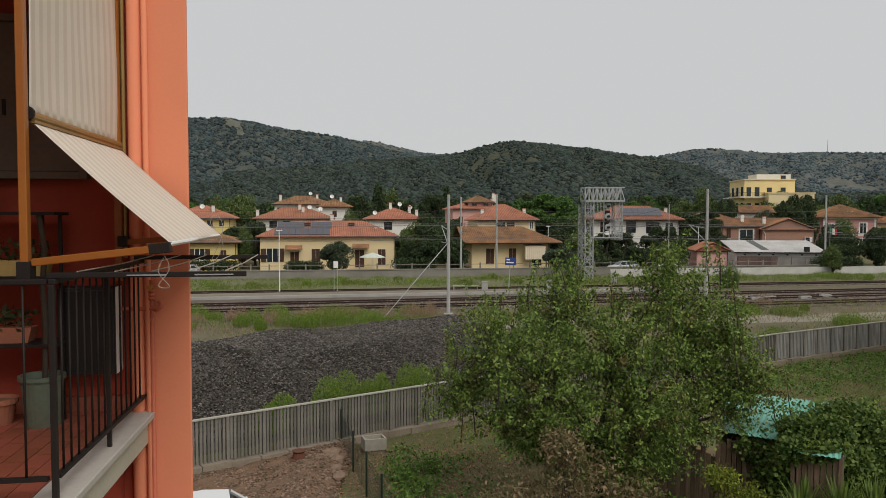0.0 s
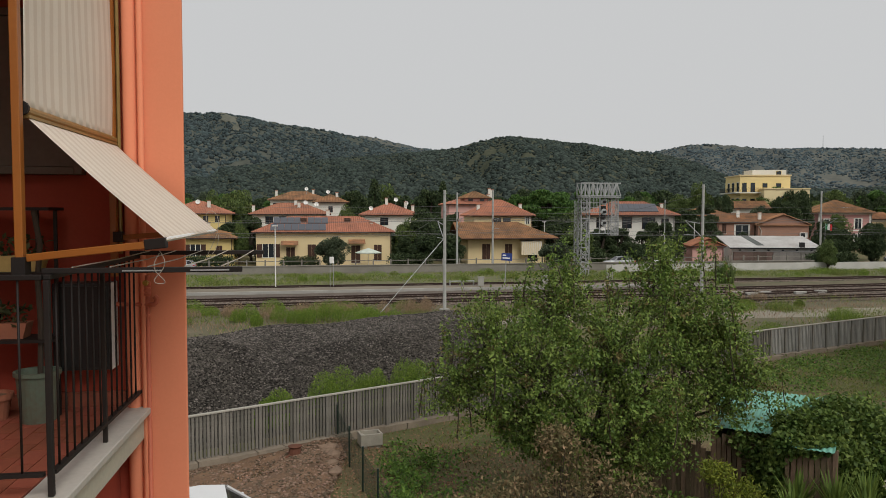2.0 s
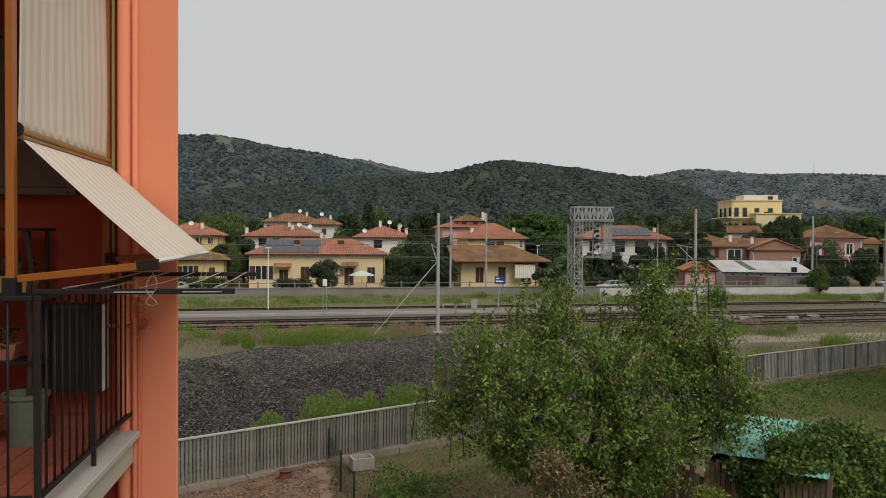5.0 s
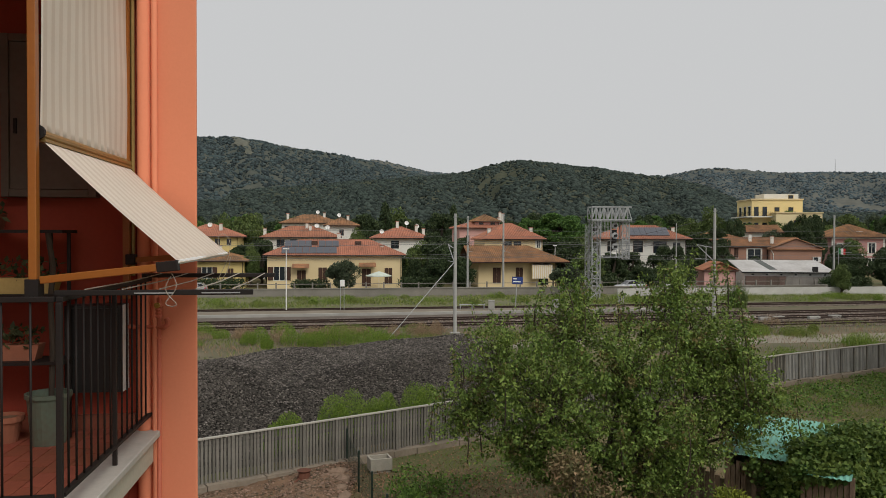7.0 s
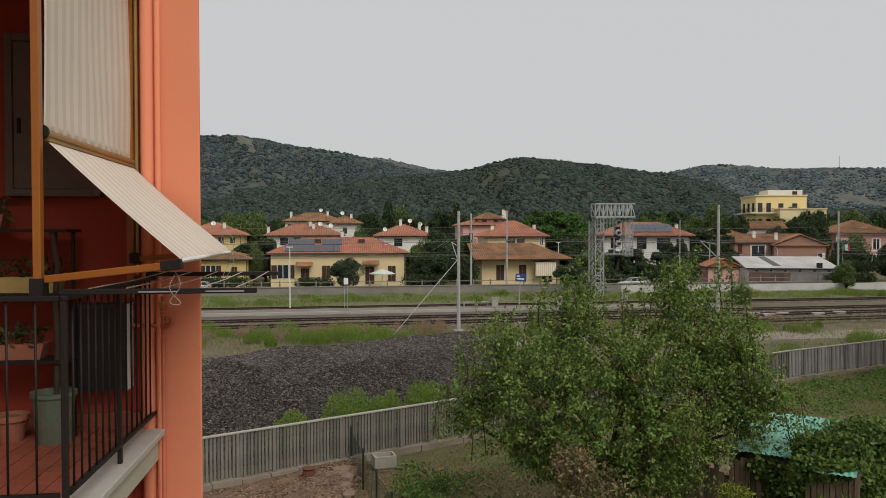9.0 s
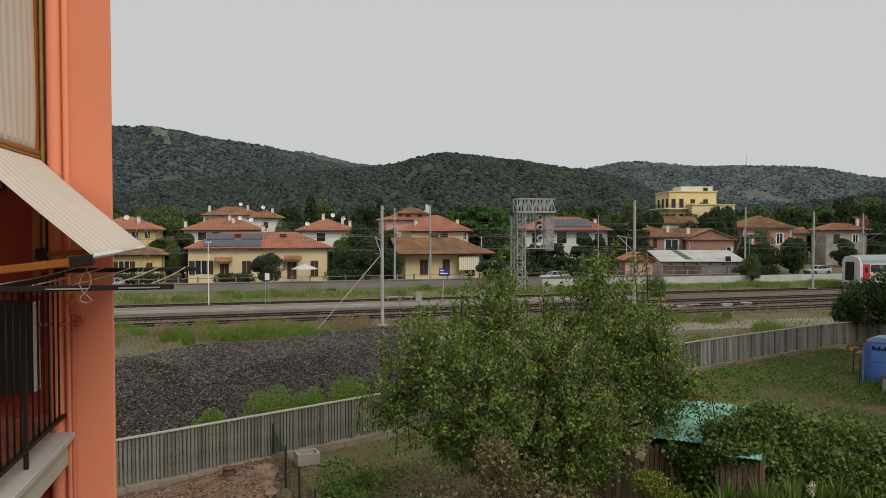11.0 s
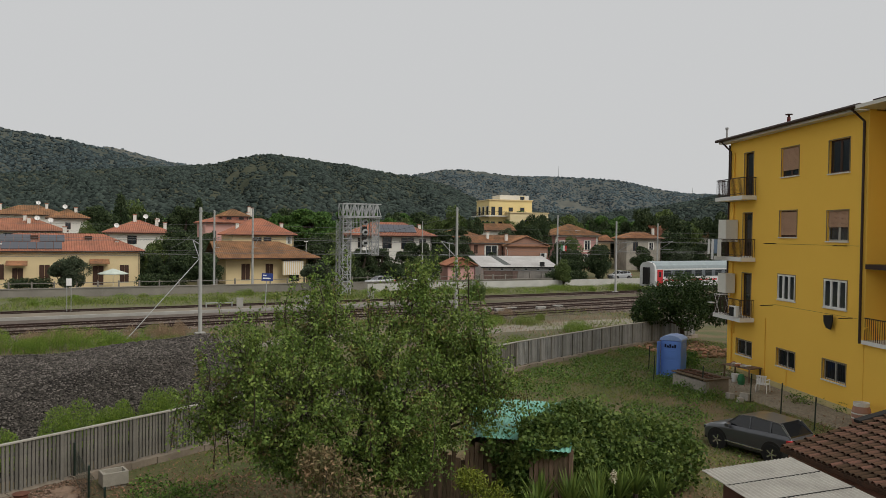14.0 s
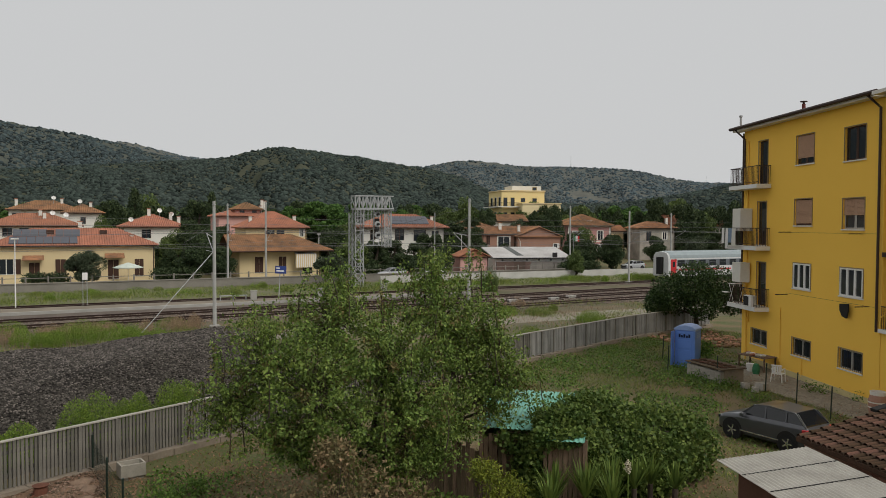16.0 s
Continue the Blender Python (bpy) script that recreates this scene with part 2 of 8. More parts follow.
def part(name, b, material, parent=None, label="", bevel=0.0, smooth=False, m=None):
    me = b.mesh(name, material, smooth) if isinstance(b, Build) else b
    ob = new(name, me)
    if parent is not None:
        ob.parent = parent
    if m is not None:
        ob.matrix_basis = m
    if label:
        ob["label"] = label
    if bevel:
        mod = ob.modifiers.new("edges", "BEVEL")
        mod.width, mod.segments, mod.limit_method = bevel, 2, "ANGLE"
    return ob


def thing(name, m, label, category, group="", kind=""):
    ob = new(name)
    ob.empty_display_size = 0.2
    ob.matrix_basis = m
    return tagged(ob, label, category, group, kind)


def single(name, b, material, label, category="", group="", kind="", m=None, bevel=0.0, smooth=False):
    return tagged(part(name, b, material, None, "", bevel, smooth, m), label, category, group, kind)


def soup(name, verts, faces, material, smooth=False):
    """A large mesh from arrays of vertices and equal-sized faces."""
    me = bpy.data.meshes.new(name)
    verts, faces = np.asarray(verts, np.float32), np.asarray(faces, np.int32)
    k = faces.shape[1]
    me.vertices.add(len(verts))
    me.vertices.foreach_set("co", verts.ravel())
    me.loops.add(faces.size)
    me.loops.foreach_set("vertex_index", faces.ravel())
    me.polygons.add(len(faces))
    me.polygons.foreach_set("loop_start", np.arange(len(faces), dtype=np.int32) * k)
    me.update(calc_edges=True)
    me.materials.append(material)
    if smooth:
        me.shade_smooth()
    return me


rng = np.random.default_rng(7)


def leaf_arrays(centres, size, spread=0.4, droop=0.2, aspect=0.5, up=0.35):
    """Folded leaves round the centres: four corners each."""
    n = len(centres)
    d = rng.normal(size=(n, 3))
    d[:, 2] -= droop
    d /= np.linalg.norm(d, axis=1)[:, None]
    nr = rng.normal(size=(n, 3)) * (1 - up)
    nr[:, 2] += up * 2
    s = np.cross(d, nr)
    s /= np.linalg.norm(s, axis=1)[:, None] + 1e-9
    nn = np.cross(s, d)
    ln = size * (1 + spread * rng.uniform(-1, 1, n))[:, None]
    c = np.asarray(centres)
    mid = c + d * ln * 0.45
    v = np.stack([c, mid + s * ln * aspect / 2 + nn * ln * 0.09, c + d * ln, mid - s * ln * aspect / 2 + nn * ln * 0.09], 1)
    k = np.arange(n)[:, None] * 4
    f = np.concatenate([k + np.array([[0, 1, 2]]), k + np.array([[0, 2, 3]])])
    return v.reshape(-1, 3), f


def leaves(name, centres, size, material, **kw):
    v, f = leaf_arrays(centres, size, **kw)
    return soup(name, v, f, material)


def sprays(name, centres, size, material):
    """Small leafy tufts for trees far off: one bent-up triangle each."""
    n = len(centres)
    d = rng.normal(size=(n, 3))
    d /= np.linalg.norm(d, axis=1)[:, None]
    e = np.cross(d, rng.normal(size=(n, 3)))
    e /= np.linalg.norm(e, axis=1)[:, None] + 1e-9
    ln = size * rng.uniform(0.6, 1.4, n)[:, None]
    c = np.asarray(centres)
    v = np.stack([c - d * ln * 0.5 - e * ln * 0.4, c - d * ln * 0.5 + e * ln * 0.4, c + d * ln * 0.6], 1)
    return soup(name, v.reshape(-1, 3), np.arange(n * 3).reshape(-1, 3), material)


def in_ball(n, shell=0.5):
    d = rng.normal(size=(n, 3))
    d /= np.linalg.norm(d, axis=1)[:, None]
    return d * (rng.uniform(shell ** 3, 1, n) ** (1 / 3))[:, None]


def blades(name, roots, height, width, material, lean=0.35):
    """Upright grass blades, one triangle pair each."""
    n = len(roots)
    r = np.asarray(roots)
    a = rng.uniform(0, 2 * math.pi, n)
    h = (height * rng.uniform(0.5, 1.2, n))[:, None]
    s = np.stack([np.cos(a), np.sin(a), np.zeros(n)], 1) * width
    t = rng.normal(size=(n, 3)) * lean
    t[:, 2] = 1
    v = np.stack([r - s, r + s, r + s * 0.6 + t * h * 0.55, r + t * h * np.array([1.5, 1.5, 1])], 1)
    k = np.arange(n)[:, None] * 4
    f = np.concatenate([k + np.array([[0, 1, 2]]), k + np.array([[0, 2, 3]])])
    return soup(name, v.reshape(-1, 3), f, material)


TRK = pose(0, 0, 0, 0, 0, math.degrees(math.atan(0.17)))  # turns plain x to run along the railway


def along(x, off):
    """The place on the line parallel to the tracks that crosses x = 0 at off."""
    return (x, off + 0.17 * x)


# ---- ground, hills, railway ----
GROUND = mat("grassy_earth", (0.065, 0.095, 0.027), (0.175, 0.12, 0.07), rough=0.97, scale=0.45, fine=11, mixing=0.78, bump=1.0, dist=0.05)
SCRUB_SOIL = mat("dry_scrub_strip", (0.18, 0.14, 0.095), (0.06, 0.072, 0.03), rough=0.97, scale=0.4, fine=6, mixing=0.6, bump=0.6, dist=0.06)
GRASS = leafmat("grass_blades", (0.13, 0.2, 0.038), (0.2, 0.225, 0.06), island=0.5)
WEED = leafmat("fresh_weeds", (0.13, 0.225, 0.03), (0.19, 0.26, 0.045), island=0.4)
DRYGRASS = leafmat("dry_grass", (0.34, 0.26, 0.16), (0.26, 0.17, 0.11), island=0.4)
FAR_LEAF = leafmat("dark_evergreen_leaves", (0.035, 0.06, 0.024), (0.058, 0.08, 0.034), island=0.6, through_light=0.12)
OAK_LEAF = leafmat("broadleaf_green", (0.07, 0.115, 0.034), (0.125, 0.16, 0.05), island=0.5, through_light=0.15)
PINE_LEAF = leafmat("pine_green", (0.06, 0.125, 0.028), (0.08, 0.15, 0.036), island=0.45, through_light=0.12)
OLIVE_LEAF = leafmat("olive_green", (0.075, 0.095, 0.055), (0.055, 0.075, 0.04), island=0.5, through_light=0.1)

PATHDIRT = mat("dusty_path", (0.3, 0.27, 0.22), (0.19, 0.17, 0.13), rough=0.97, scale=0.5, fine=6, mixing=0.6, bump=0.4)
single("ground", Build().add([(-2600, -300, 0), (2600, -300, 0), (2600, 2600, 0), (-2600, 2600, 0)], [(0, 1, 2, 3)]), GROUND,
       "garden and open ground of grass and bare brown earth", "ground", kind="structure")

# three ranges one behind the other: bearing and rise of the crest line in degrees, distance of the foot and of the crest
RANGES = {
    "near": (330, 860, ((-40, 2.0), (-19, 2.9), (-15, 3.4), (-11, 3.8), (-7, 4.2), (-3, 4.48), (-1, 4.62), (1.3, 4.94), (2.6, 5.3), (4.1, 5.74), (5.6, 5.8), (7.8, 5.56), (10, 5.2), (12, 4.9), (14.2, 4.58),
                        (16, 4.42), (18.4, 3.85), (19.6, 3.3), (20.9, 2.66), (23, 2.0), (27, 1.6), (31, 1.7), (33, 2.1), (35, 2.3), (37, 2.7), (39, 3.05), (45, 3.3), (66, 2.5))),
    "left": (520, 1350, ((-40, 6.5), (-30, 6.8), (-18.8, 7.1), (-17, 7.25), (-15.1, 7.05), (-13.2, 6.7), (-11.2, 6.45), (-9.2, 6.26), (-7.2, 5.85), (-5.1, 5.4), (-3, 4.78), (-1.2, 4.3), (2, 3.4), (8, 1), (12, 0))),
    "far": (1250, 2300, ((-12, 4.4), (-8, 5.5), (-6.7, 5.82), (-5.9, 5.86), (-4.9, 5.72), (-3.8, 5.35), (-2.5, 5.0), (-1.3, 4.84), (-0.4, 4.75), (4, 4.2), (10, 4.0), (14, 4.2), (16, 4.45), (17.4, 4.8), (18.4, 4.95),
                         (20.4, 4.95), (22.5, 4.62), (24.2, 4.4), (27, 4.43), (29, 4.33), (31.4, 4.2), (33.2, 3.78), (35.2, 3.28), (37, 3.1), (38.6, 3.0), (45, 2.7), (66, 2.0))),
}
AZ = np.linspace(-40, 66, 420)
BELL = np.exp(-((np.arange(-9, 10) * (AZ[1] - AZ[0]) / 0.75) ** 2) / 2)
BELL /= BELL.sum()
CREST = {k: np.convolve(np.pad(np.interp(AZ, *np.array(v[2]).T), 9, mode="edge"), BELL, "valid") for k, v in RANGES.items()}


def hill_height(which, az, r):
    """Height of one range at a bearing in degrees and a distance in metres, with spurs and gullies below its crest."""
    foot, top, _ = RANGES[which]
    crest = top * np.tan(np.radians(np.interp(az, AZ, CREST[which]))) + 7.6
    t = np.clip((r - foot) / (top - foot), 0, 1)
    w = r / top
    gully = 0.5 * np.sin(az * 0.95 + w * 3.1) + 0.6 * np.sin(az * 0.47 - w * 5.0 + 1.3) + 0.3 * np.sin(az * 2.3 + w * 15.0) + 0.12 * np.sin(az * 4.7 - w * 31.0)
    up = crest * np.clip(t ** 1.12 * (1 + 0.3 * gully * t * (1 - t) * 2.2), 0, 1)
    down = crest * np.clip(1 - ((r - top) / 420) ** 2, 0, 1)
    return np.where(r < top, up, down) - 0.5


# haze painted into the colours: left and far ranges turn paler and bluer
HILLS = {
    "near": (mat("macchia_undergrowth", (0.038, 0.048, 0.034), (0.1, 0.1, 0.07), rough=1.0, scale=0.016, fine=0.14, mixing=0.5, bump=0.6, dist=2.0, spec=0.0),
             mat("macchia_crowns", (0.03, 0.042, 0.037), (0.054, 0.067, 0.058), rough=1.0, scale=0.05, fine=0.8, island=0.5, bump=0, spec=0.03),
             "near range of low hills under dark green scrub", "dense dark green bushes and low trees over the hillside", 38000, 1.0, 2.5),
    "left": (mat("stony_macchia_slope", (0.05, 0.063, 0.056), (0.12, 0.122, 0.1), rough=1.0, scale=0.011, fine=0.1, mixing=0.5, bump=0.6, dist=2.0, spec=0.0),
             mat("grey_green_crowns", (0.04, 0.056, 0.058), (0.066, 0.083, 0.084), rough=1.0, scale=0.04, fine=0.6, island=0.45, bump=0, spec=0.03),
             "higher wooded hill behind the near range, haze put in its colours", "grey-green bushes over the higher hill", 14000, 1.6, 3.6),
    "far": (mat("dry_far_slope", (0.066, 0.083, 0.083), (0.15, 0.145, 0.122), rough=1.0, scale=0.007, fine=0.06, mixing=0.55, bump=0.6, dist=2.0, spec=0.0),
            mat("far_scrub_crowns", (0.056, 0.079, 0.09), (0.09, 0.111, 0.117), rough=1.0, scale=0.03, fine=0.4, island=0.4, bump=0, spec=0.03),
            "farthest range of hills with dry stony slopes", "green scrub over the farthest range, greyed by painted haze", 15000, 2.0, 4.8),
}
SCAR_AT = (-15.85, 1055.0, 1262.0)


def in_scar(az, r):
    """Where the bare scar lies on the higher hill: it narrows downhill and leans to the right."""
    f = (r - SCAR_AT[1]) / (SCAR_AT[2] - SCAR_AT[1])
    return (np.abs(az - (SCAR_AT[0] + 0.55 - 0.65 * f + 0.12 * np.sin(f * 9))) < 0.22 + 0.5 * f) & (f > 0) & (f < 1)


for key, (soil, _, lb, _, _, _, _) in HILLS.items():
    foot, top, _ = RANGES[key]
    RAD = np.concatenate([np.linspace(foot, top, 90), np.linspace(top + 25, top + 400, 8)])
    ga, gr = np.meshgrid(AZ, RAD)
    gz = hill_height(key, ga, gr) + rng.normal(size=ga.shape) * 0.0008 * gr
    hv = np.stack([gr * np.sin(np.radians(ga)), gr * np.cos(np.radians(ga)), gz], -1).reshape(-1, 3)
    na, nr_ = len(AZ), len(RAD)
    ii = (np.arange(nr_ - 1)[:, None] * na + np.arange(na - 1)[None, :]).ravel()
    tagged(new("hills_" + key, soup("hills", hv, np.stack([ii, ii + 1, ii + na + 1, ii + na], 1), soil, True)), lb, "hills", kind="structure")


def lump(n=1, jitter=0.25, seed=0):
    bm = bmesh.new()
    bmesh.ops.create_icosphere(bm, subdivisions=n, radius=1)
    r = np.random.default_rng(seed)
    v = np.array([p.co for p in bm.verts])
    f = np.array([[q.index for q in p.verts] for p in bm.faces])
    bm.free()
    return v * (1 + jitter * r.uniform(-1, 1, (len(v), 1))), f


def scatter(name, places, radii, squash, material, n=1, seed=1, jitter=0.28):
    """Many small lumps (bushes or stones) as one mesh."""
    kinds = [lump(n, jitter, seed + i) for i in range(5)]
    vs, fs, k = [], [], 0
    for i, (p, r) in enumerate(zip(places, radii)):
        v, f = kinds[i % 5]
        a = rng.uniform(0, 6.28)
        c, s = math.cos(a), math.sin(a)
        w = np.stack([v[:, 0] * c - v[:, 1] * s, v[:, 0] * s + v[:, 1] * c, v[:, 2] * squash], 1) * r + p
        vs.append(w)
        fs.append(f + k)
        k += len(v)
    return soup(name, np.concatenate(vs), np.concatenate(fs), material)


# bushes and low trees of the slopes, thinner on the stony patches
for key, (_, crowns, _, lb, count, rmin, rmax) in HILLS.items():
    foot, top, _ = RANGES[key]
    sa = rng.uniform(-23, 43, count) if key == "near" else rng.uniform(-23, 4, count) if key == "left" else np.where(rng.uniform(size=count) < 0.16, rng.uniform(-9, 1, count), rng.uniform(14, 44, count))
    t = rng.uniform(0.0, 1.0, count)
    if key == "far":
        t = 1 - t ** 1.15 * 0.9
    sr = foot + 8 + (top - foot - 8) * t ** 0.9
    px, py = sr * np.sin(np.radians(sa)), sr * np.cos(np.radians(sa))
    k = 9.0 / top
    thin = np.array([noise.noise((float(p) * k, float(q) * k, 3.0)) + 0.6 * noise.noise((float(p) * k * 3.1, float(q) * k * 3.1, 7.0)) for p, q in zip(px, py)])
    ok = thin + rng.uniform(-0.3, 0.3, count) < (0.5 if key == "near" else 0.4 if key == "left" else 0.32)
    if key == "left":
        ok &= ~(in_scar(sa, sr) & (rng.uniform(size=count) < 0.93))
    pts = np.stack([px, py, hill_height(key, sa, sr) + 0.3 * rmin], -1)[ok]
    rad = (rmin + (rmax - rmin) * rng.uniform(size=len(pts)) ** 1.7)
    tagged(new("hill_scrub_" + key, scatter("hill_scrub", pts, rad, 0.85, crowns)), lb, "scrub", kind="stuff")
# pale stony scar on the higher hill
qv, qf = [], []
for i in range(22):
    for j in range(9):
        f = i / 21
        r = SCAR_AT[1] + (SCAR_AT[2] - SCAR_AT[1]) * f
        a = SCAR_AT[0] + 0.55 - 0.65 * f + 0.12 * math.sin(f * 9) + (j - 4) / 4 * (0.2 + 0.5 * f) * (1 + 0.16 * math.sin(i * 1.7 + j))
        z = float(hill_height("left", np.array(a), np.array(r))) + 2.2
        qv.append((r * math.sin(radians(a)), r * math.cos(radians(a)), z))
for i in range(21):
    for j in range(8):
        k = i * 9 + j
        qf.append((k, k + 1, k + 10, k + 9))
SCAR = mat("bare_stony_slope", (0.15, 0.145, 0.11), (0.06, 0.068, 0.05), rough=1, scale=0.03, fine=0.2, mixing=0.7, bump=0.5)
tagged(new("hill_scar", soup("hill_scar", qv, qf, SCAR)), "pale bare stony scar on the wooded hillside", "rock face", kind="structure")
# radio masts on the far ridge
for i, (a, h) in enumerate(((27.05, 36), (36.75, 20))):
    z = float(hill_height("far", np.array(a), np.array(2299.0)))
    single("radio_mast", Build().tube((0, 0, 0), (0, 0, h), 0.9, 0.4, 6), GALV, "thin radio mast on the far ridge", "mast", "radio masts",
           m=pose(2299 * math.sin(radians(a)), 2299 * math.cos(radians(a)), z - 1))


def strip(name, o0, o1, z, material, label, x0=-260, x1=330, thick=0.0, cat="ground"):
    b = Build()
    if thick:
        b.slab([along(x0, o0), along(x1, o0), along(x1, o1), along(x0, o1)], z - thick, z)
    else:
        b.add([(*along(x0, o0), z), (*along(x1, o0), z), (*along(x1, o1), z), (*along(x0, o1), z)], [(0, 1, 2, 3)])
    return single(name, b, material, label, cat, kind="structure")


strip("verge_near", 46, 64.0, 0.012, SCRUB_SOIL, "strip of dry soil and weeds beside the tracks")
strip("service_track", 49.5, 53.5, 0.02, PATHDIRT, "pale dusty service track beside the railway", x0=4)
def bed(name, lo, hi, z, material, label, x0, x1, cat="ground", thick=0.0):
    """A strip between two lines y = a + b x."""
    pts = [(x0, lo[0] + lo[1] * x0), (x1, lo[0] + lo[1] * x1), (x1, hi[0] + hi[1] * x1), (x0, hi[0] + hi[1] * x0)]
    b = Build().slab(pts, z - thick, z) if thick else Build().add([(*p, z) for p in pts], [(0, 1, 2, 3)])
    return single(name, b, material, label, cat, kind="structure")


TRACKS = ((62.9, 0.22, -120, 300), (67.2, 0.22, -120, 300), (57.8, 0.235, 24, 300), (77.2, 0.181, -120, 300))  # y = a + b x from x0 to x1
bed("trackbed_near", (60.6, 0.22), (69.5, 0.22), 0.03, BALLAST, "stained grey-brown ballast bed under the near tracks", -120, 300)
bed("trackbed_siding", (55.6, 0.235), (60.59, 0.22), 0.03, BALLAST, "stained ballast bed under the siding", 22, 300)
bed("trackbed_far", (75.2, 0.181), (79.3, 0.181), 0.03, BALLAST, "stained grey-brown ballast bed under the far track", -120, 300)
strip("verge_far", 79.6, 94.4, 0.012, mat("weedy_verge", (0.1, 0.125, 0.045), (0.17, 0.145, 0.09), rough=0.97, scale=0.5, fine=5, mixing=0.7, bump=0.7, dist=0.06), "weedy strip between the tracks and the road wall")
bed("platform", (72.0, 0.2), (75.1, 0.181), 0.26, PLATFORM, "low worn station platform of pale paving", -120, 27, "platform", 0.26)
bed("platform_edge", (71.96, 0.2), (72.3, 0.2), 0.275, CONCRETE, "worn concrete edging stones of the platform", -120, 27, "platform edge", 0.27)
bed("platform_verge", (69.5, 0.22), (71.95, 0.2), 0.02, BALLAST, "dark stony soil along the platform edge", -50, 27)
bed("verge_mid", (69.5, 0.22), (75.2, 0.181), 0.02, SCRUB_SOIL, "weedy soil past the end of the platform", 27.05, 300)
strip("road", 95.6, 103, 0.03, ASPHALT, "grey asphalt street behind the railway wall", cat="road")


# rails, three tracks; sleepers by the piece
def rails(a, slope, x0, x1):
    root = thing("railway_track", pose(0, a, 0, 0, 0, math.degrees(math.atan(slope))), "rusty railway track on stained ballast", "railway track", "railway tracks")
    prof = [(-0.07, 0.06), (0.07, 0.06), (0.07, 0.08), (0.015, 0.1), (0.015, 0.17), (0.036, 0.18), (0.036, 0.215), (-0.036, 0.215), (-0.036, 0.18), (-0.015, 0.17), (-0.015, 0.1), (-0.07, 0.08)]
    for s in (-0.75, 0.75):
        n = len(prof)
        vs = [(x, s + y, z) for x in (x0, x1) for y, z in prof]
        b = Build().add(vs, [(i, (i + 1) % n, n + (i + 1) % n, n + i) for i in range(n)])
        part("rail", b, RUST_RAIL, root)
        part("rail_head", Build().box(x0, s - 0.03, 0.2155, x1, s + 0.03, 0.219), RAIL_TOP, root)
    sl = Build()
    one = Build().box(-0.12, -1.25, 0.0, 0.12, 1.25, 0.075).mesh("sleeper", SLEEPER)
    for i in range(int(max(x0, -60) / 0.62), int(min(x1, 150) / 0.62)):
        x = i * 0.62
        if -27 < x < 62:
            part("sleeper", one, SLEEPER, root, m=pose(x, rng.uniform(-0.03, 0.03), 0))
        else:
            sl.box(x - 0.12, -1.25, 0.0, x + 0.12, 1.25, 0.075)
    part("sleeper_rest", sl, SLEEPER, root)["kind"] = "stuff"
    return root


RAIL_TOP = mat("worn_rail_head", (0.16, 0.12, 0.1), (0.09, 0.06, 0.05), rough=0.45, scale=2, fine=20, metal=0.5)
SLEEPER = mat("sleeper_concrete", (0.17, 0.145, 0.12), (0.1, 0.08, 0.065), rough=0.95, scale=1, fine=12, island=0.2)
for row in TRACKS:
    rails(*row)
# loose stones on the beds, and dry plants between the rails
N = 60000
bx, bw, which = rng.uniform(-28, 60, N), rng.uniform(-2.2, 2.2, N), rng.integers(0, 4, N)
ba, bb = np.array([r[0] for r in TRACKS])[which], np.array([r[1] for r in TRACKS])[which]
ok = (which != 2) | (bx > 24)
pl = np.stack([bx, ba + bb * bx + bw, np.full(N, 0.05)], -1)[ok]
BALLAST_STONE = mat("ballast_stone", (0.27, 0.225, 0.185), (0.1, 0.078, 0.062), rough=0.95, scale=3, fine=20, island=0.6, bump=0)
tagged(new("track_ballast", scatter("track_ballast", pl, rng.uniform(0.035, 0.08, len(pl)), 0.7, BALLAST_STONE, seed=50, jitter=0.35)), "loose grey-brown ballast stones between the rails", "gravel", kind="stuff")

# low wall along the street
b = Build()
b.slab([along(-230, 94.5), along(52, 94.5), along(52, 94.8), along(-230, 94.8)], 0, 0.95)
STREETWALL = mat("grey_street_wall", (0.27, 0.25, 0.215), (0.15, 0.14, 0.12), rough=0.95, scale=0.5, fine=9, mixing=0.6, bump=0.2)
part("cap", Build().slab([along(-230, 94.42), along(52, 94.42), along(52, 94.88), along(-230, 94.88)], 0.95, 1.05), STREETWALL,
     single("street_wall", b, STREETWALL, "long low grey concrete wall along the street", "wall", kind="structure"))
b = Build()
b.slab([along(21, 90.6), along(112, 90.6), along(112, 90.9), along(21, 90.9)], 0, 1.0)
LIMEWALL = mat("limewashed_wall", (0.56, 0.55, 0.52), (0.32, 0.31, 0.28), rough=0.95, scale=0.6, fine=10, mixing=0.5)
single("white_wall", b, LIMEWALL, "low stained whitewashed wall beside the tracks", "wall", kind="structure")

# gravel heap behind the fence
def heap(x, y):
    """Height of the ballast heap at a place."""
    e = y - (27.4 + 0.68 * x)  # distance behind the fence line
    crest = 2.4 + 0.1 * np.minimum(x + 2.0, 0) + 0.12 * np.sin(x * 0.55 + 0.5) + 0.06 * np.sin(x * 1.3)
    a = np.clip((e - 1.2) / 6.5, 0, 1)
    back = np.clip((43.5 + 0.17 * x - y) / 4.5, 0, 1)
    side = np.clip((4.5 - x) / 4.5, 0, 1)
    dip = 1.05 * np.exp(-(((x + 9.2) / 1.7) ** 2 + ((y - 28.5) / 2.8) ** 2)) - 0.45 * np.exp(-(((x + 7.2) / 1.1) ** 2 + ((y - 30) / 3.0) ** 2))
    return crest * (a * a * (3 - 2 * a)) ** 0.8 * np.minimum(1, back) * np.sin(side * math.pi / 2) + dip * (a > 0) * 0.9 - 0.02


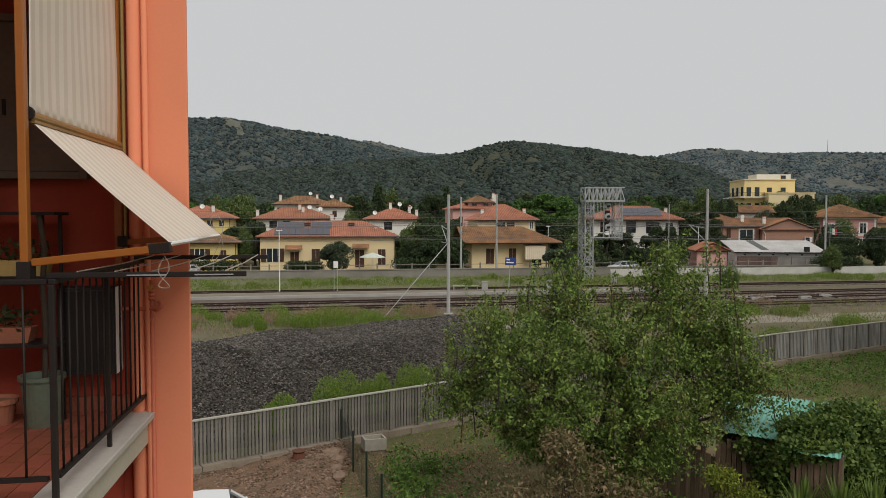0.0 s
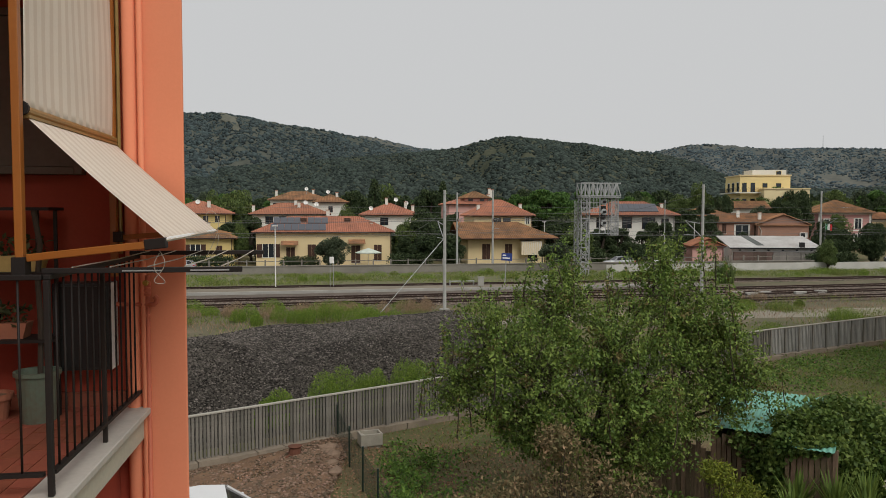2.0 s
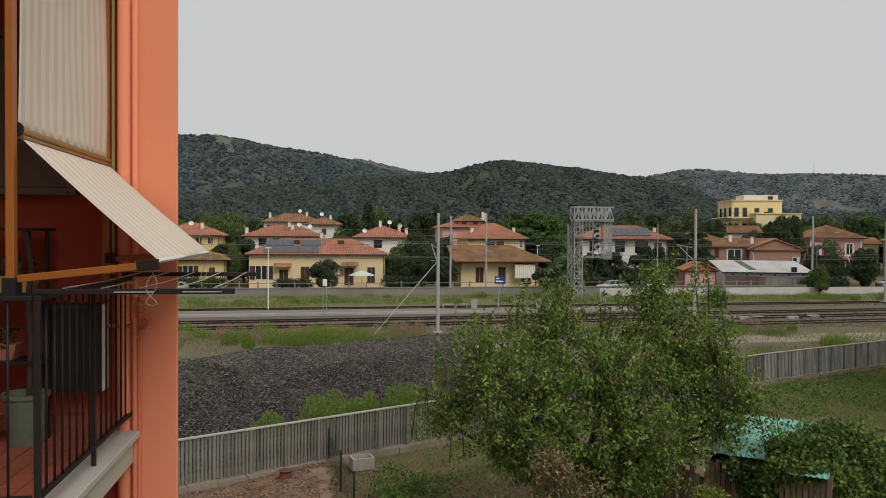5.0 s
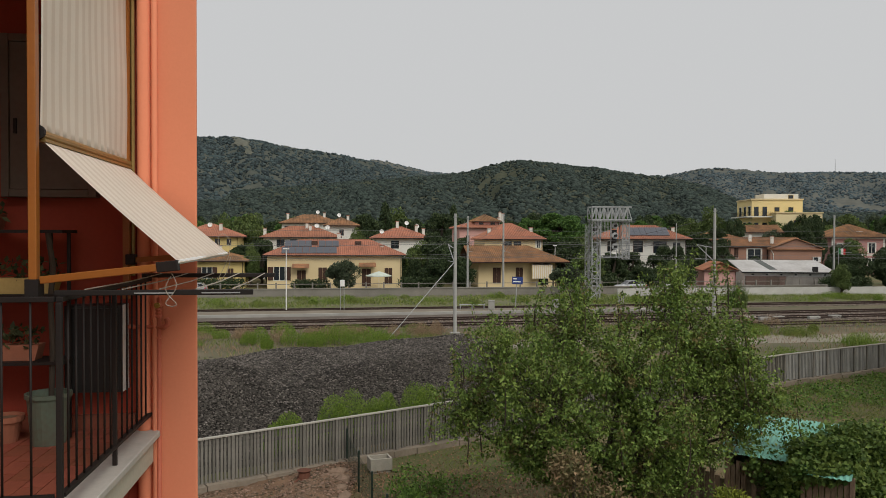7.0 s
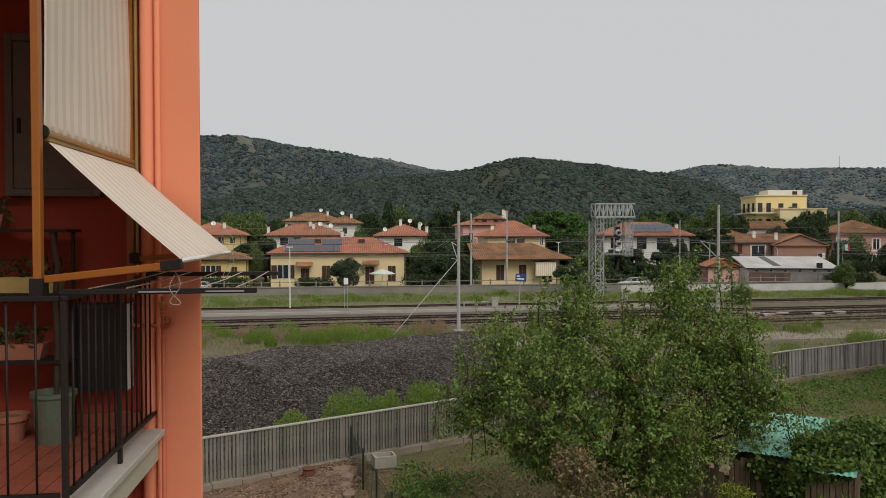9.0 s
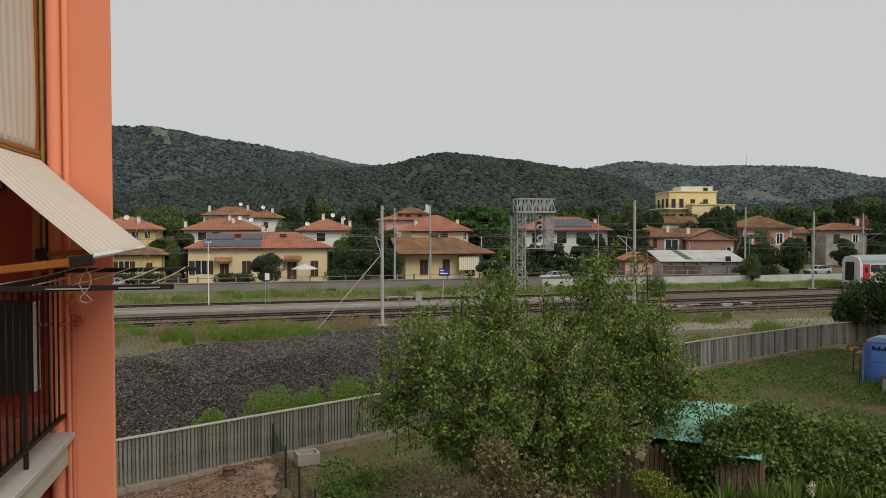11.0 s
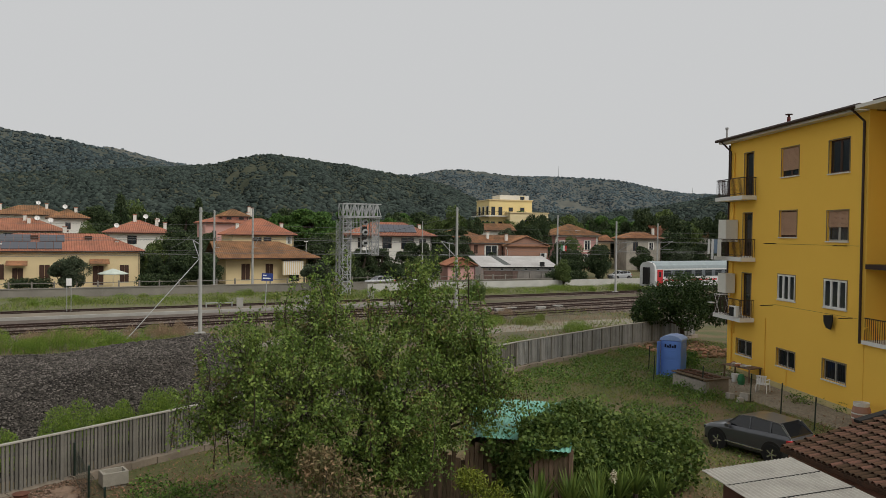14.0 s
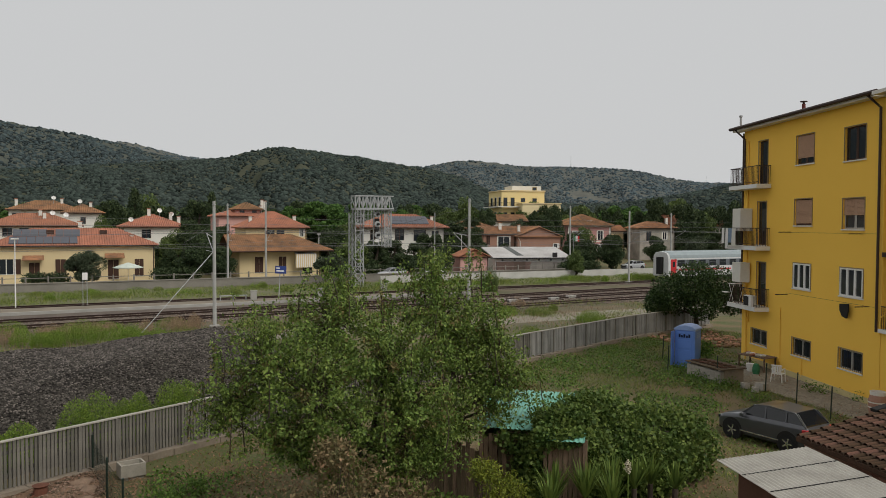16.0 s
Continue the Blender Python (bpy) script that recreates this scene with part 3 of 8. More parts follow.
gx, gy = np.meshgrid(np.linspace(-34, 5.5, 160), np.linspace(6, 46, 160))
hz = heap(gx, gy) + rng.normal(size=gx.shape) * 0.02
hz = np.where((gy - (27.4 + 0.68 * gx)) > 0.8, np.maximum(hz, -0.02), -0.1)
vv = np.stack([gx, gy, hz], -1).reshape(-1, 3)
ii = (np.arange(159)[:, None] * 160 + np.arange(159)[None, :]).ravel()
gravel = tagged(new("gravel_heap", soup("gravel_heap", vv, np.stack([ii, ii + 1, ii + 161, ii + 160], 1), GRAVEL, True)),
                "long heap of dark grey railway ballast behind the fence", "gravel heap", kind="stuff")
N = 60000
sx, sy = rng.uniform(-18, 5, N), rng.uniform(17, 42.5, N)
szz = heap(sx, sy)
ok = (szz > 0.03) & ((sy - (27.4 + 0.68 * sx)) > 1.2)
pl = np.stack([sx, sy, szz + 0.01], -1)[ok]
stones = scatter("ballast_stones", pl, rng.uniform(0.025, 0.05, len(pl)), 0.7, STONE, n=1, seed=30, jitter=0.35)
tagged(new("ballast_stones", stones), "loose dark angular ballast stones over the heap", "gravel", kind="stuff")
N = 5000
sx, sy = rng.uniform(14, 23, N), rng.uniform(40, 47, N)
hh = 0.55 * np.exp(-(((sx - 18.5) / 2.6) ** 2 + ((sy - 43.4 - 0.5 * (sx - 18.5)) / 1.3) ** 2))
ok = (hh > 0.03) & (sy > 40.2 + 0.6 * (sx - 17.5))
pl = np.stack([sx, sy, hh], -1)[ok]
tagged(new("small_gravel_heap", scatter("small_gravel_heap", pl, rng.uniform(0.06, 0.14, len(pl)), 0.7, STONE, n=1, seed=40, jitter=0.35)),
       "small heap of dark ballast behind the fence", "gravel heap", kind="stuff")


# ---- houses across the railway ----
def roof_mesh(w, d, eave, ridge, o, kind):
    """A tiled roof over w by d with ribs of curved tiles running down each slope."""
    W, D = w + 2 * o, d + 2 * o
    h = min(W, D) / 2 if kind == "hip" else (D / 2 if kind in ("gable_x", "half") else W / 2)
    rise = ridge - eave
    b = Build()

    def slope(n, org, lat, run, lat_len):
        def t(s):
            if kind == "half":
                return min(s, lat_len - s, h) / h if n == 2 else min(lat_len - s if n == 0 else s, h) / h
            return min(s, lat_len - s, h) / h if kind == "hip" else 1.0
        cut = sorted({0.0, min(h, lat_len / 2), max(lat_len - h, lat_len / 2), lat_len}) if kind in ("hip", "half") else [0.0, lat_len]
        low = [org + lat * s for s in cut]
        high = [org + lat * s + run * h * t(s) + Vector((0, 0, rise * t(s))) for s in cut]
        vs = low + high
        k = len(cut)
        b.add(vs, [(i, i + 1, k + i + 1, k + i) for i in range(k - 1)])
        step = 0.3
        m = int(lat_len / step)
        for i in range(m):
            s = (i + 0.5) * step
            a = org + lat * s + Vector((0, 0, 0.02)) - run * 0.05
            q = org + lat * s + run * h * t(s) + Vector((0, 0, rise * t(s) + 0.02))
            if (q - a).length < 0.3:
                continue
            up = Vector((0, 0, 0.09))
            b.add([a - lat * 0.09, a + up, a + lat * 0.09, q - lat * 0.09, q + up, q + lat * 0.09], [(0, 1, 4, 3), (1, 2, 5, 4), (0, 2, 1)])

    X, Y = Vector((1, 0, 0)), Vector((0, 1, 0))
    if kind in ("hip", "gable_x", "half"):
        slope(0, Vector((-o, -o, eave)), X, Y, W)
        slope(1, Vector((w + o, d + o, eave)), -X, -Y, W)
    if kind == "half":
        slope(2, Vector((w + o, -o, eave)), Y, -X, D)
    if kind in ("hip", "gable_y"):
        slope(2, Vector((w + o, -o, eave)), Y, -X, D)
        slope(3, Vector((-o, d + o, eave)), -Y, X, D)
    b.box(-o, -o, eave - 0.16, w + o, d + o, eave - 0.005)
    if kind in ("gable_x", "half"):
        for x in (0.05, w - 0.05) if kind == "gable_x" else (0.05,):
            b.add([(x, 0, eave), (x, d, eave), (x, d / 2, ridge - 0.08)], [(0, 1, 2)])
    if kind == "gable_y":
        for y in (0.05, d - 0.05):
            b.add([(0, y, eave), (w, y, eave), (w / 2, y, ridge - 0.08)], [(0, 1, 2)])
    return b


def opening(root, x, z, w, h, style, wallmat):
    """One window or door of a far house: frame, pane and, where shown, its shutters; set into a reveal."""
    win = part("door" if style == "door" else "window", Build().box(x - 0.06, -0.05, z - 0.06, x + w + 0.06, -0.004, z), PALE, root)
    if style == "white":
        part("surround", Build().box(x - 0.22, -0.05, z, x, -0.004, z + h + 0.2).box(x + w, -0.05, z, x + w + 0.22, -0.004, z + h + 0.2).box(x, -0.05, z + h, x + w, -0.004, z + h + 0.2), PALE, win)
    if style in ("shut", "door"):
        part("shutter", Build().box(x, -0.05, z, x + w / 2 - 0.02, -0.01, z + h), SHUTTER, win)
        part("shutter", Build().box(x + w / 2 + 0.02, -0.05, z, x + w, -0.01, z + h), SHUTTER, win)
    else:
        part("pane", Build().box(x, -0.02, z, x + w, -0.006, z + h), GLASS, win)
        part("window_frame", Build().box(x - 0.03, -0.045, z, x + 0.05, -0.021, z + h).box(x + w - 0.05, -0.045, z, x + w + 0.03, -0.021, z + h).box(x + w / 2 - 0.05, -0.045, z, x + w / 2 + 0.05, -0.021, z + h), SHUTTER if style == "dark" else PALE, win)
        if style == "open":
            part("shutter", Build().box(x - w / 2, -0.1, z, x - 0.04, -0.05, z + h), SHUTTER, win)
            part("shutter", Build().box(x + w + 0.04, -0.1, z, x + w * 1.5, -0.05, z + h), SHUTTER, win)


def chimney(root, x, y, z, h=0.9):
    c = part("chimney", Build().box(x - 0.25, y - 0.25, z - 0.8, x + 0.25, y + 0.25, z + h), PALE, root)
    part("chimney_cap", Build().box(x - 0.33, y - 0.33, z + h, x + 0.33, y + 0.33, z + h + 0.1), TILE, c)


def house(label, left, w, d, eave, ridge, kind, wallmat, roofmat, holes=(), o=0.6, chimneys=(), group="houses across the railway"):
    turn = 9.65 if left[0] < 20 else -4.0
    root = thing("house", pose(left[0], left[1], 0, 0, 0, turn), label, "house", group)
    part("wall", Build().box(0, 0, 0, w, d, eave - 0.16), wallmat, root)
    if kind == "flat":
        part("roof", Build().box(-0.3, -0.3, eave - 0.155, w + 0.3, d + 0.3, eave + 0.1), wallmat, root)
    else:
        part("roof", roof_mesh(w, d, eave, ridge, o, kind), roofmat, root)
        part("gutter", Build().tube((-o, -o - 0.06, eave - 0.06), (w + o, -o - 0.06, eave - 0.06), 0.07, n=6), DARKBROWN, root)
        part("downpipe", Build().tube((w - 0.12, -0.08, 0), (w - 0.12, -0.08, eave - 0.2), 0.05, n=6), DARKBROWN, root)
    for x, z, ww, hh, style in holes:
        opening(root, x, z, ww, hh, style, wallmat)
    for x, y, z in chimneys:
        chimney(root, x, y, z)
    return root


def dish(x, y, z, r=0.4, grp="satellite dishes"):
    root = thing("satellite_dish", pose(x, y, z, 70, 0, 15), "white satellite dish on a tiled roof", "satellite dish", grp)
    part("bowl", Build().lathe([(0.02, 0.0), (r * 0.6, 0.06), (r, 0.18), (r * 1.01, 0.19), (r * 0.6, 0.09), (0.02, 0.03)], n=14), WHITE, root)
    part("mast", Build().tube((0, 0, 0), (0, -1.0, -0.4), 0.03, n=6), GALV, root)
    part("feed_arm", Build().tube((0, -r, 0.15), (0, 0, 0.5), 0.02, n=5), GALV, root)


h1 = house("long low cream house with a red tiled roof and solar panels", (-26.2, 105.5), 19.2, 9, 4.8, 7.0, "hip", CREAM, TILE,
           [(0.9, 1.2, 1.6, 1.9, "open"), (4.2, 0.3, 1.2, 2.3, "door"), (7.2, 1.1, 1.2, 1.9, "shut"), (13.4, 0.3, 1.3, 2.5, "door"), (16.7, 0.6, 1.1, 2.3, "shut")], o=0.55, chimneys=[(10.2, 5, 7.0), (16.5, 2.2, 5.2)])
PANEL = glass("solar_panel_glass", (0.055, 0.06, 0.075), 0.3)
sl = (7.0 - 4.8) / 5.05
for i in range(8):
    for j in range(2):
        x = 2.0 + i * 0.98 + j * 0.35
        if i in (4,) and j == 1:
            continue
        y0, y1 = -0.2 + j * 2.1, 1.7 + j * 2.1
        p = part("solar_panel", Build().add([(x, y0, 4.97 + (y0 + 0.4) * sl), (x + 0.93, y0, 4.97 + (y0 + 0.4) * sl), (x + 0.93, y1, 4.97 + (y1 + 0.4) * sl), (x, y1, 4.97 + (y1 + 0.4) * sl),
                                             (x, y0, 5.03 + (y0 + 0.4) * sl), (x + 0.93, y0, 5.03 + (y0 + 0.4) * sl), (x + 0.93, y1, 5.03 + (y1 + 0.4) * sl), (x, y1, 5.03 + (y1 + 0.4) * sl)],
                                            [(3, 2, 1, 0), (4, 5, 6, 7), (0, 1, 5, 4), (1, 2, 6, 5), (2, 3, 7, 6), (3, 0, 4, 7)]), PANEL, h1)
for x, z in ((3.5, 3.05), (13.0, 3.2)):
    part("porch_roof", Build().add([(x, 0, z + 0.5), (x + 2.4, 0, z + 0.5), (x + 2.4, -1.1, z), (x, -1.1, z), (x, 0, z + 0.4), (x + 2.4, 0, z + 0.4), (x + 2.4, -1.1, z - 0.1), (x, -1.1, z - 0.1)],
                                   [(0, 1, 2, 3), (7, 6, 5, 4), (0, 3, 7, 4), (1, 5, 6, 2), (3, 2, 6, 7)]), TILE_OLD, h1)
for x in (6.6, 13.0):
    part("roof_window", Build().box(x - 0.45, 2.5, 5.0 + 2.9 * sl, x + 0.45, 3.3, 5.5 + 2.9 * sl), SHUTTER, h1)
house("white two-storey house with a hipped red tile roof", (-32.8, 129.4), 13, 9, 7.3, 9.3, "hip", PALE, TILE, [(2.3, 5.6, 1.3, 1.3, "dark"), (4.6, 5.6, 1.3, 1.3, "dark"), (8.4, 5.6, 1.1, 1.2, "dark"), (10.6, 5.6, 0.9, 1.1, "dark")], chimneys=[(0.2, 1.2, 7.9), (7.4, 3.6, 8.9), (8, 2.5, 8.5)])
house("far white villa with a low tile roof", (-36.3, 158.8), 12, 9, 10.3, 12.2, "hip", PALE, TILE_OLD, [(0.6, 8.6, 0.9, 1.0, "dark"), (2.6, 8.8, 0.9, 0.8, "dark"), (4.4, 8.8, 0.9, 0.8, "dark")], chimneys=[(1.2, 2, 11.4), (9, 3, 11.6)])
house("narrow pinkish house with an old tile roof", (-24.6, 145.8), 6, 7, 9.6, 11.2, "hip", PALE, TILE_OLD, [(2.6, 7.6, 0.8, 1.2, "dark")], chimneys=[(4.3, 2, 10.6)])
house("white house with a hipped red tile roof", (-13.5, 132.7), 9.4, 9, 7.2, 9.3, "hip", PALE, TILE, [(2.7, 5.3, 1.4, 1.4, "dark"), (8.2, 5.0, 0.8, 1.7, "shut")], chimneys=[(4.2, 4, 9.3), (7.6, 3, 8.6), (8.8, 2, 8.0)])
house("yellow house with a red tile roof among trees", (-45.5, 122.2), 10, 9, 7.4, 9.5, "hip", YELLOW, TILE, [(6.3, 6.0, 0.8, 1.0, "dark"), (8.2, 6.0, 0.7, 1.0, "dark")], chimneys=[(7, 2, 8.6)])
house("low yellow cottage with a tile roof", (-38.0, 103.6), 8.7, 8, 4.0, 5.4, "hip", YELLOW, TILE_OLD, [(3.0, 1.5, 1.4, 1.6, "open"), (6.5, 0.6, 0.8, 2.3, "shut")], chimneys=[(5.2, 2, 5.2)])
house("pink villa with a small upper storey", (1.6, 150.2), 9.5, 9, 9.3, 10.8, "hip", PINK, TILE, [(1.3, 6.4, 0.7, 1.3, "dark"), (4.2, 7.0, 0.8, 1.0, "dark")], chimneys=[(8.5, 2, 10.4)])
house("small upper storey of pink plaster with a tile roof", (4.8, 152.2), 5, 5, 10.6, 12.1, "hip", PINK, TILE_OLD, [(0.8, 9.7, 0.9, 0.7, "dark"), (3.2, 9.7, 0.9, 0.7, "dark")], o=0.5, chimneys=[(5.4, 1, 11.6), (6.2, 2, 11.4)])
house("cream two-storey house with a pyramid tile roof", (5.7, 128.9), 10.4, 9, 7.1, 9.9, "hip", CREAM, TILE, [(3.5, 5.7, 1.3, 1.0, "dark"), (5.2, 5.7, 1.3, 1.0, "dark"), (9.3, 5.6, 0.6, 1.2, "white")], chimneys=[(1.2, 2, 8.1), (8.8, 2, 8.2)])
h9 = house("low cream house with an old tiled roof by the tracks", (4.0, 110.7), 12.0, 7, 3.8, 6.1, "half", CREAM, TILE_OLD, [(2.2, 0.6, 1.2, 2.3, "door"), (5.7, 0.6, 1.1, 2.3, "shut"), (9.3, 0.3, 1.4, 1.5, "dark")], o=1.6)
b = Build()
for i in range(10):
    b.box(7.9 + i * 0.31, -1.3, 1.3, 7.9 + i * 0.31 + 0.155, -1.26, 3.3)
aw = part("awning", Build().box(7.88, -1.255, 1.3, 11.0, -1.235, 3.3).add([(7.88, -1.25, 3.3), (11.0, -1.25, 3.3), (11.0, -0.02, 3.55), (7.88, -0.02, 3.55)], [(0, 1, 2, 3)]), WHITE, h9, "cream and white striped drop awning")
part("stripe", b, CREAM, aw)
h10 = house("white house with a broad tiled roof and solar panels", (25.8, 129.4), 14.5, 9, 7.2, 9.6, "hip", PALE, TILE, [(5.6, 4.9, 1.6, 2.0, "dark"), (9.0, 4.8, 2.2, 2.0, "dark"), (12.3, 5.2, 1.2, 1.4, "dark"), (1.2, 5.0, 1.5, 1.8, "dark")], o=0.9, chimneys=[(12.8, 2.5, 8.3)])
for i in range(7):
    x, s10 = 5.0 + i * 0.98, (9.6 - 7.2) / 5.4
    part("solar_panel", Build().add([(x, 0.2, 7.4 + 1.1 * s10), (x + 0.93, 0.2, 7.4 + 1.1 * s10), (x + 0.93, 3.2, 7.4 + 4.1 * s10), (x, 3.2, 7.4 + 4.1 * s10), (x, 0.2, 7.3 + 1.1 * s10), (x + 0.93, 0.2, 7.3 + 1.1 * s10), (x + 0.93, 3.2, 7.3 + 4.1 * s10), (x, 3.2, 7.3 + 4.1 * s10)],
                                    [(0, 1, 2, 3), (7, 6, 5, 4), (0, 3, 7, 4), (1, 5, 6, 2), (0, 4, 5, 1), (2, 6, 7, 3)]), PANEL, h10)
house("small house with a low brown tile roof", (46, 141), 9, 8, 7.0, 8.6, "hip", PALE, TILE_OLD, [(2, 5, 1, 1.3, "dark")])
house("house roof behind trees", (62, 160), 8, 7, 8.6, 10.2, "gable_x", PALE, TILE_OLD)
# tall yellow block of flats, stepped
tall = thing("apartment_block", pose(69.8, 174.2, 0, 0, 0, -4), "tall pale yellow block of flats with stepped flat roofs", "apartment building")
PALEYEL = mat("pale_yellow_plaster", (0.74, 0.63, 0.38), (0.66, 0.55, 0.32), rough=0.9, scale=0.3, fine=8)
part("wall", Build().box(0, 0, 0, 11.4, 11, 16.2), mat("soft_yellow_plaster", (0.78, 0.62, 0.3), (0.7, 0.55, 0.26), rough=0.9, scale=0.3, fine=8), tall)
part("lower_wall", Build().box(4.3, -3.5, 0, 14.4, -0.02, 13.0), PALEYEL, tall)
part("penthouse", Build().box(3.4, 2, 16.21, 11.2, 8, 17.7), PALE, tall)
part("parapet", Build().box(-0.2, -0.2, 16.2, 11.6, 0.1, 16.5).box(-0.2, 0.1, 16.2, 0.1, 11.2, 16.5).box(11.3, 0.1, 16.2, 11.6, 11.2, 16.5), CREAM, tall)
part("lower_parapet", Build().box(4.1, -3.7, 13.0, 14.6, -3.4, 13.25).box(14.3, -3.4, 13.0, 14.6, -0.03, 13.25).box(4.1, -3.4, 13.0, 4.4, -0.03, 13.25), CREAM, tall)
for x, y, z, w, h in ((5.1, 0, 13.5, 1.1, 1.0), (8.2, 0, 13.5, 1.1, 1.0), (8.1, -3.5, 10.6, 0.6, 0.8), (8.9, 2, 16.6, 1.1, 0.8), (0.5, 0, 12.5, 1.0, 2.1), (2.4, 0, 12.5, 1.0, 2.1), (0.5, 0, 8.8, 1.0, 2.1), (2.4, 0, 8.8, 1.0, 2.1), (0.5, 0, 5.1, 1.0, 2.1), (2.4, 0, 5.1, 1.0, 2.1)):
    hold = part("facade_bay", Build().box(x - 0.1, y - 0.02, z - 0.1, x + w + 0.1, y - 0.003, z + h + 0.1), YELLOW, tall)
    part("pane", Build().box(x, y - 0.06, z, x + w, y - 0.03, z + h), GLASS, hold)
for y in (0.8, 4.2, 7.6):
    for z in (12.6, 8.9):
        hold = part("facade_bay", Build().box(-0.02, y - 0.15, z - 0.1, -0.003, y + 1.65, z + 2.2), PALE, tall)
        part("pane", Build().box(-0.06, y, z, -0.03, y + 1.5, z + 2.1), GLASS, hold)
for z in (12.4, 8.7):
    bl = part("balcony", Build().box(-1.5, -0.2, z - 0.25, -0.065, 11, z), PALE, tall)
    fl_ = part("balcony", Build().box(-1.5, -1.6, z - 0.25, 4.25, -0.205, z), PALE, tall)
    fr_ = Build().box(-1.5, -1.6, z + 0.95, 4.2, -1.55, z + 1.0)
    for i in range(23):
        fr_.box(-1.49 + i * 0.25, -1.59, z, -1.46 + i * 0.25, -1.56, z + 0.95)
    part("railing", fr_, BLACKIRON, fl_)
    rl = Build().box(-1.5, -0.2, z + 0.95, -1.45, 11, z + 1.0).box(-1.45, -0.2, z + 0.95, -0.07, -0.15, z + 1.0)
    for i in range(44):
        rl.box(-1.49, -0.15 + i * 0.25, z, -1.46, -0.12 + i * 0.25, z + 0.95)
    part("railing", rl, BLACKIRON, bl)
low = house("low brick-red house with a gabled tile roof", (49.8, 133.4), 12.6, 8, 6.0, 7.5, "gable_x", BRICKRED, TILE_OLD, [(0.6, 3.9, 0.7, 1.7, "shut"), (2.9, 3.6, 2.3, 1.8, "white"), (6.2, 3.2, 0.7, 2.4, "shut"), (8.2, 3.4, 0.6, 2.0, "white")], o=0.4, chimneys=[(3.9, 2, 7.2), (7.4, 1, 6.8)])
wing = thing("house_wing", pose(55.9, 131.2, 0, 0, 0, -10), "brick-red gabled wing with an old tile roof", "house", "houses across the railway")
part("wall", Build().box(0, 0, 0, 8.4, 6, 5.4), BRICKRED, wing)
part("roof", roof_mesh(8.4, 6, 5.55, 7.35, 0.35, "gable_y"), TILE_OLD, wing)
part("gable", Build().prism([(0.0, 5.405), (8.4, 5.405), (4.2, 7.2)], -0.004, 0.2), BRICKRED, wing)
part("downpipe", Build().path([(0.5, -0.08, 2.0), (0.5, -0.08, 4.6), (0.1, -0.1, 5.3)], 0.06, 6), PALE, wing)
ac = part("air_conditioner", Build().box(6.9, -0.4, 3.3, 8.1, -0.02, 4.2), WHITE, wing)
part("fan_grille", Build().box(7.0, -0.43, 3.38, 7.65, -0.402, 4.12), GLASS, ac)
# warehouse with a pale sheet roof
BOARD_DARK = mat("weathered_board", (0.17, 0.115, 0.095), (0.09, 0.062, 0.052), rough=0.9, scale=0.6, fine=8, rnd=0.25)
BOARD_GREY = mat("grey_weathered_board", (0.24, 0.22, 0.2), (0.15, 0.14, 0.125), rough=0.9, scale=0.6, fine=8, rnd=0.25)
shed = thing("warehouse", pose(44.6, 114.3, 0, 0, 0, -6), "long low shed with a stained pale sheet roof", "shed")
part("wall", Build().box(0.2, 0.3, 0, 13.1, 8, 2.1), WHITE, shed)
SHEET = mat("stained_white_sheet", (0.55, 0.54, 0.52), (0.3, 0.28, 0.26), rough=0.6, scale=0.35, fine=3, mixing=0.65)
part("roof", Build().add([(-0.2, -0.3, 2.28), (13.5, -0.3, 2.28), (13.5, 8.3, 3.85), (-0.2, 8.3, 3.85), (-0.2, -0.3, 2.13), (13.5, -0.3, 2.13), (13.5, 8.3, 3.7), (-0.2, 8.3, 3.7)],
                         [(0, 1, 2, 3), (7, 6, 5, 4), (0, 4, 5, 1), (1, 5, 6, 2), (2, 6, 7, 3), (3, 7, 4, 0)]), SHEET, shed)
part("eaves_flashing", Build().box(-0.25, -0.42, 2.1, 13.55, -0.31, 2.3), UNDER, shed)
part("skylight_strip", Build().add([(4.2, 1.2, 2.58), (5.4, 1.2, 2.58), (4.9, 8.0, 3.82), (3.7, 8.0, 3.82)], [(0, 1, 2, 3)]), mat("mossy_sheet", (0.13, 0.14, 0.13), (0.07, 0.075, 0.07), rough=0.8, fine=8), shed)
part("roof_vent", Build().box(10.2, 0.0, 2.3, 10.9, 0.5, 3.1), UNDER, shed)
for i in range(13):
    part("shutter_board", Build().box(0.4 + i * 0.98, -0.1 + 0.02 * (i % 2), 0.3, 1.36 + i * 0.98, 0.28, 1.62), BOARD_DARK if i < 6 else BOARD_GREY, shed)
for i in range(6):
    part("vent", Build().box(1.3 + i * 2.1, 0.24, 1.78, 1.6 + i * 2.1, 0.29, 1.98), GLASS, shed)
house("small pinkish outbuilding with an orange tile roof", (37.9, 112.0), 4.6, 5, 2.6, 3.8, "gable_y", PINK, TILE, o=0.3)
villa = house("rose-red villa with white window surrounds and tile roof", (77.6, 152.6), 10.4, 10, 7.7, 10.3, "hip", ROSE, TILE_OLD, [(1.0, 4.6, 0.9, 1.7, "white"), (3.9, 4.6, 0.9, 1.7, "white"), (7.0, 4.4, 1.3, 2.0, "white"), (7.0, 1.2, 1.3, 2.0, "white"), (2.0, 1.4, 1.2, 1.8, "white")], o=0.7)
for x in (-0.03, 10.03):
    part("corner_trim", Build().box(x - 0.2, -0.05, 0, x + 0.2, -0.004, 7.3), PALE, villa)
part("string_course", Build().box(0.2, -0.06, 3.9, 9.8, -0.004, 4.15), PALE, villa)
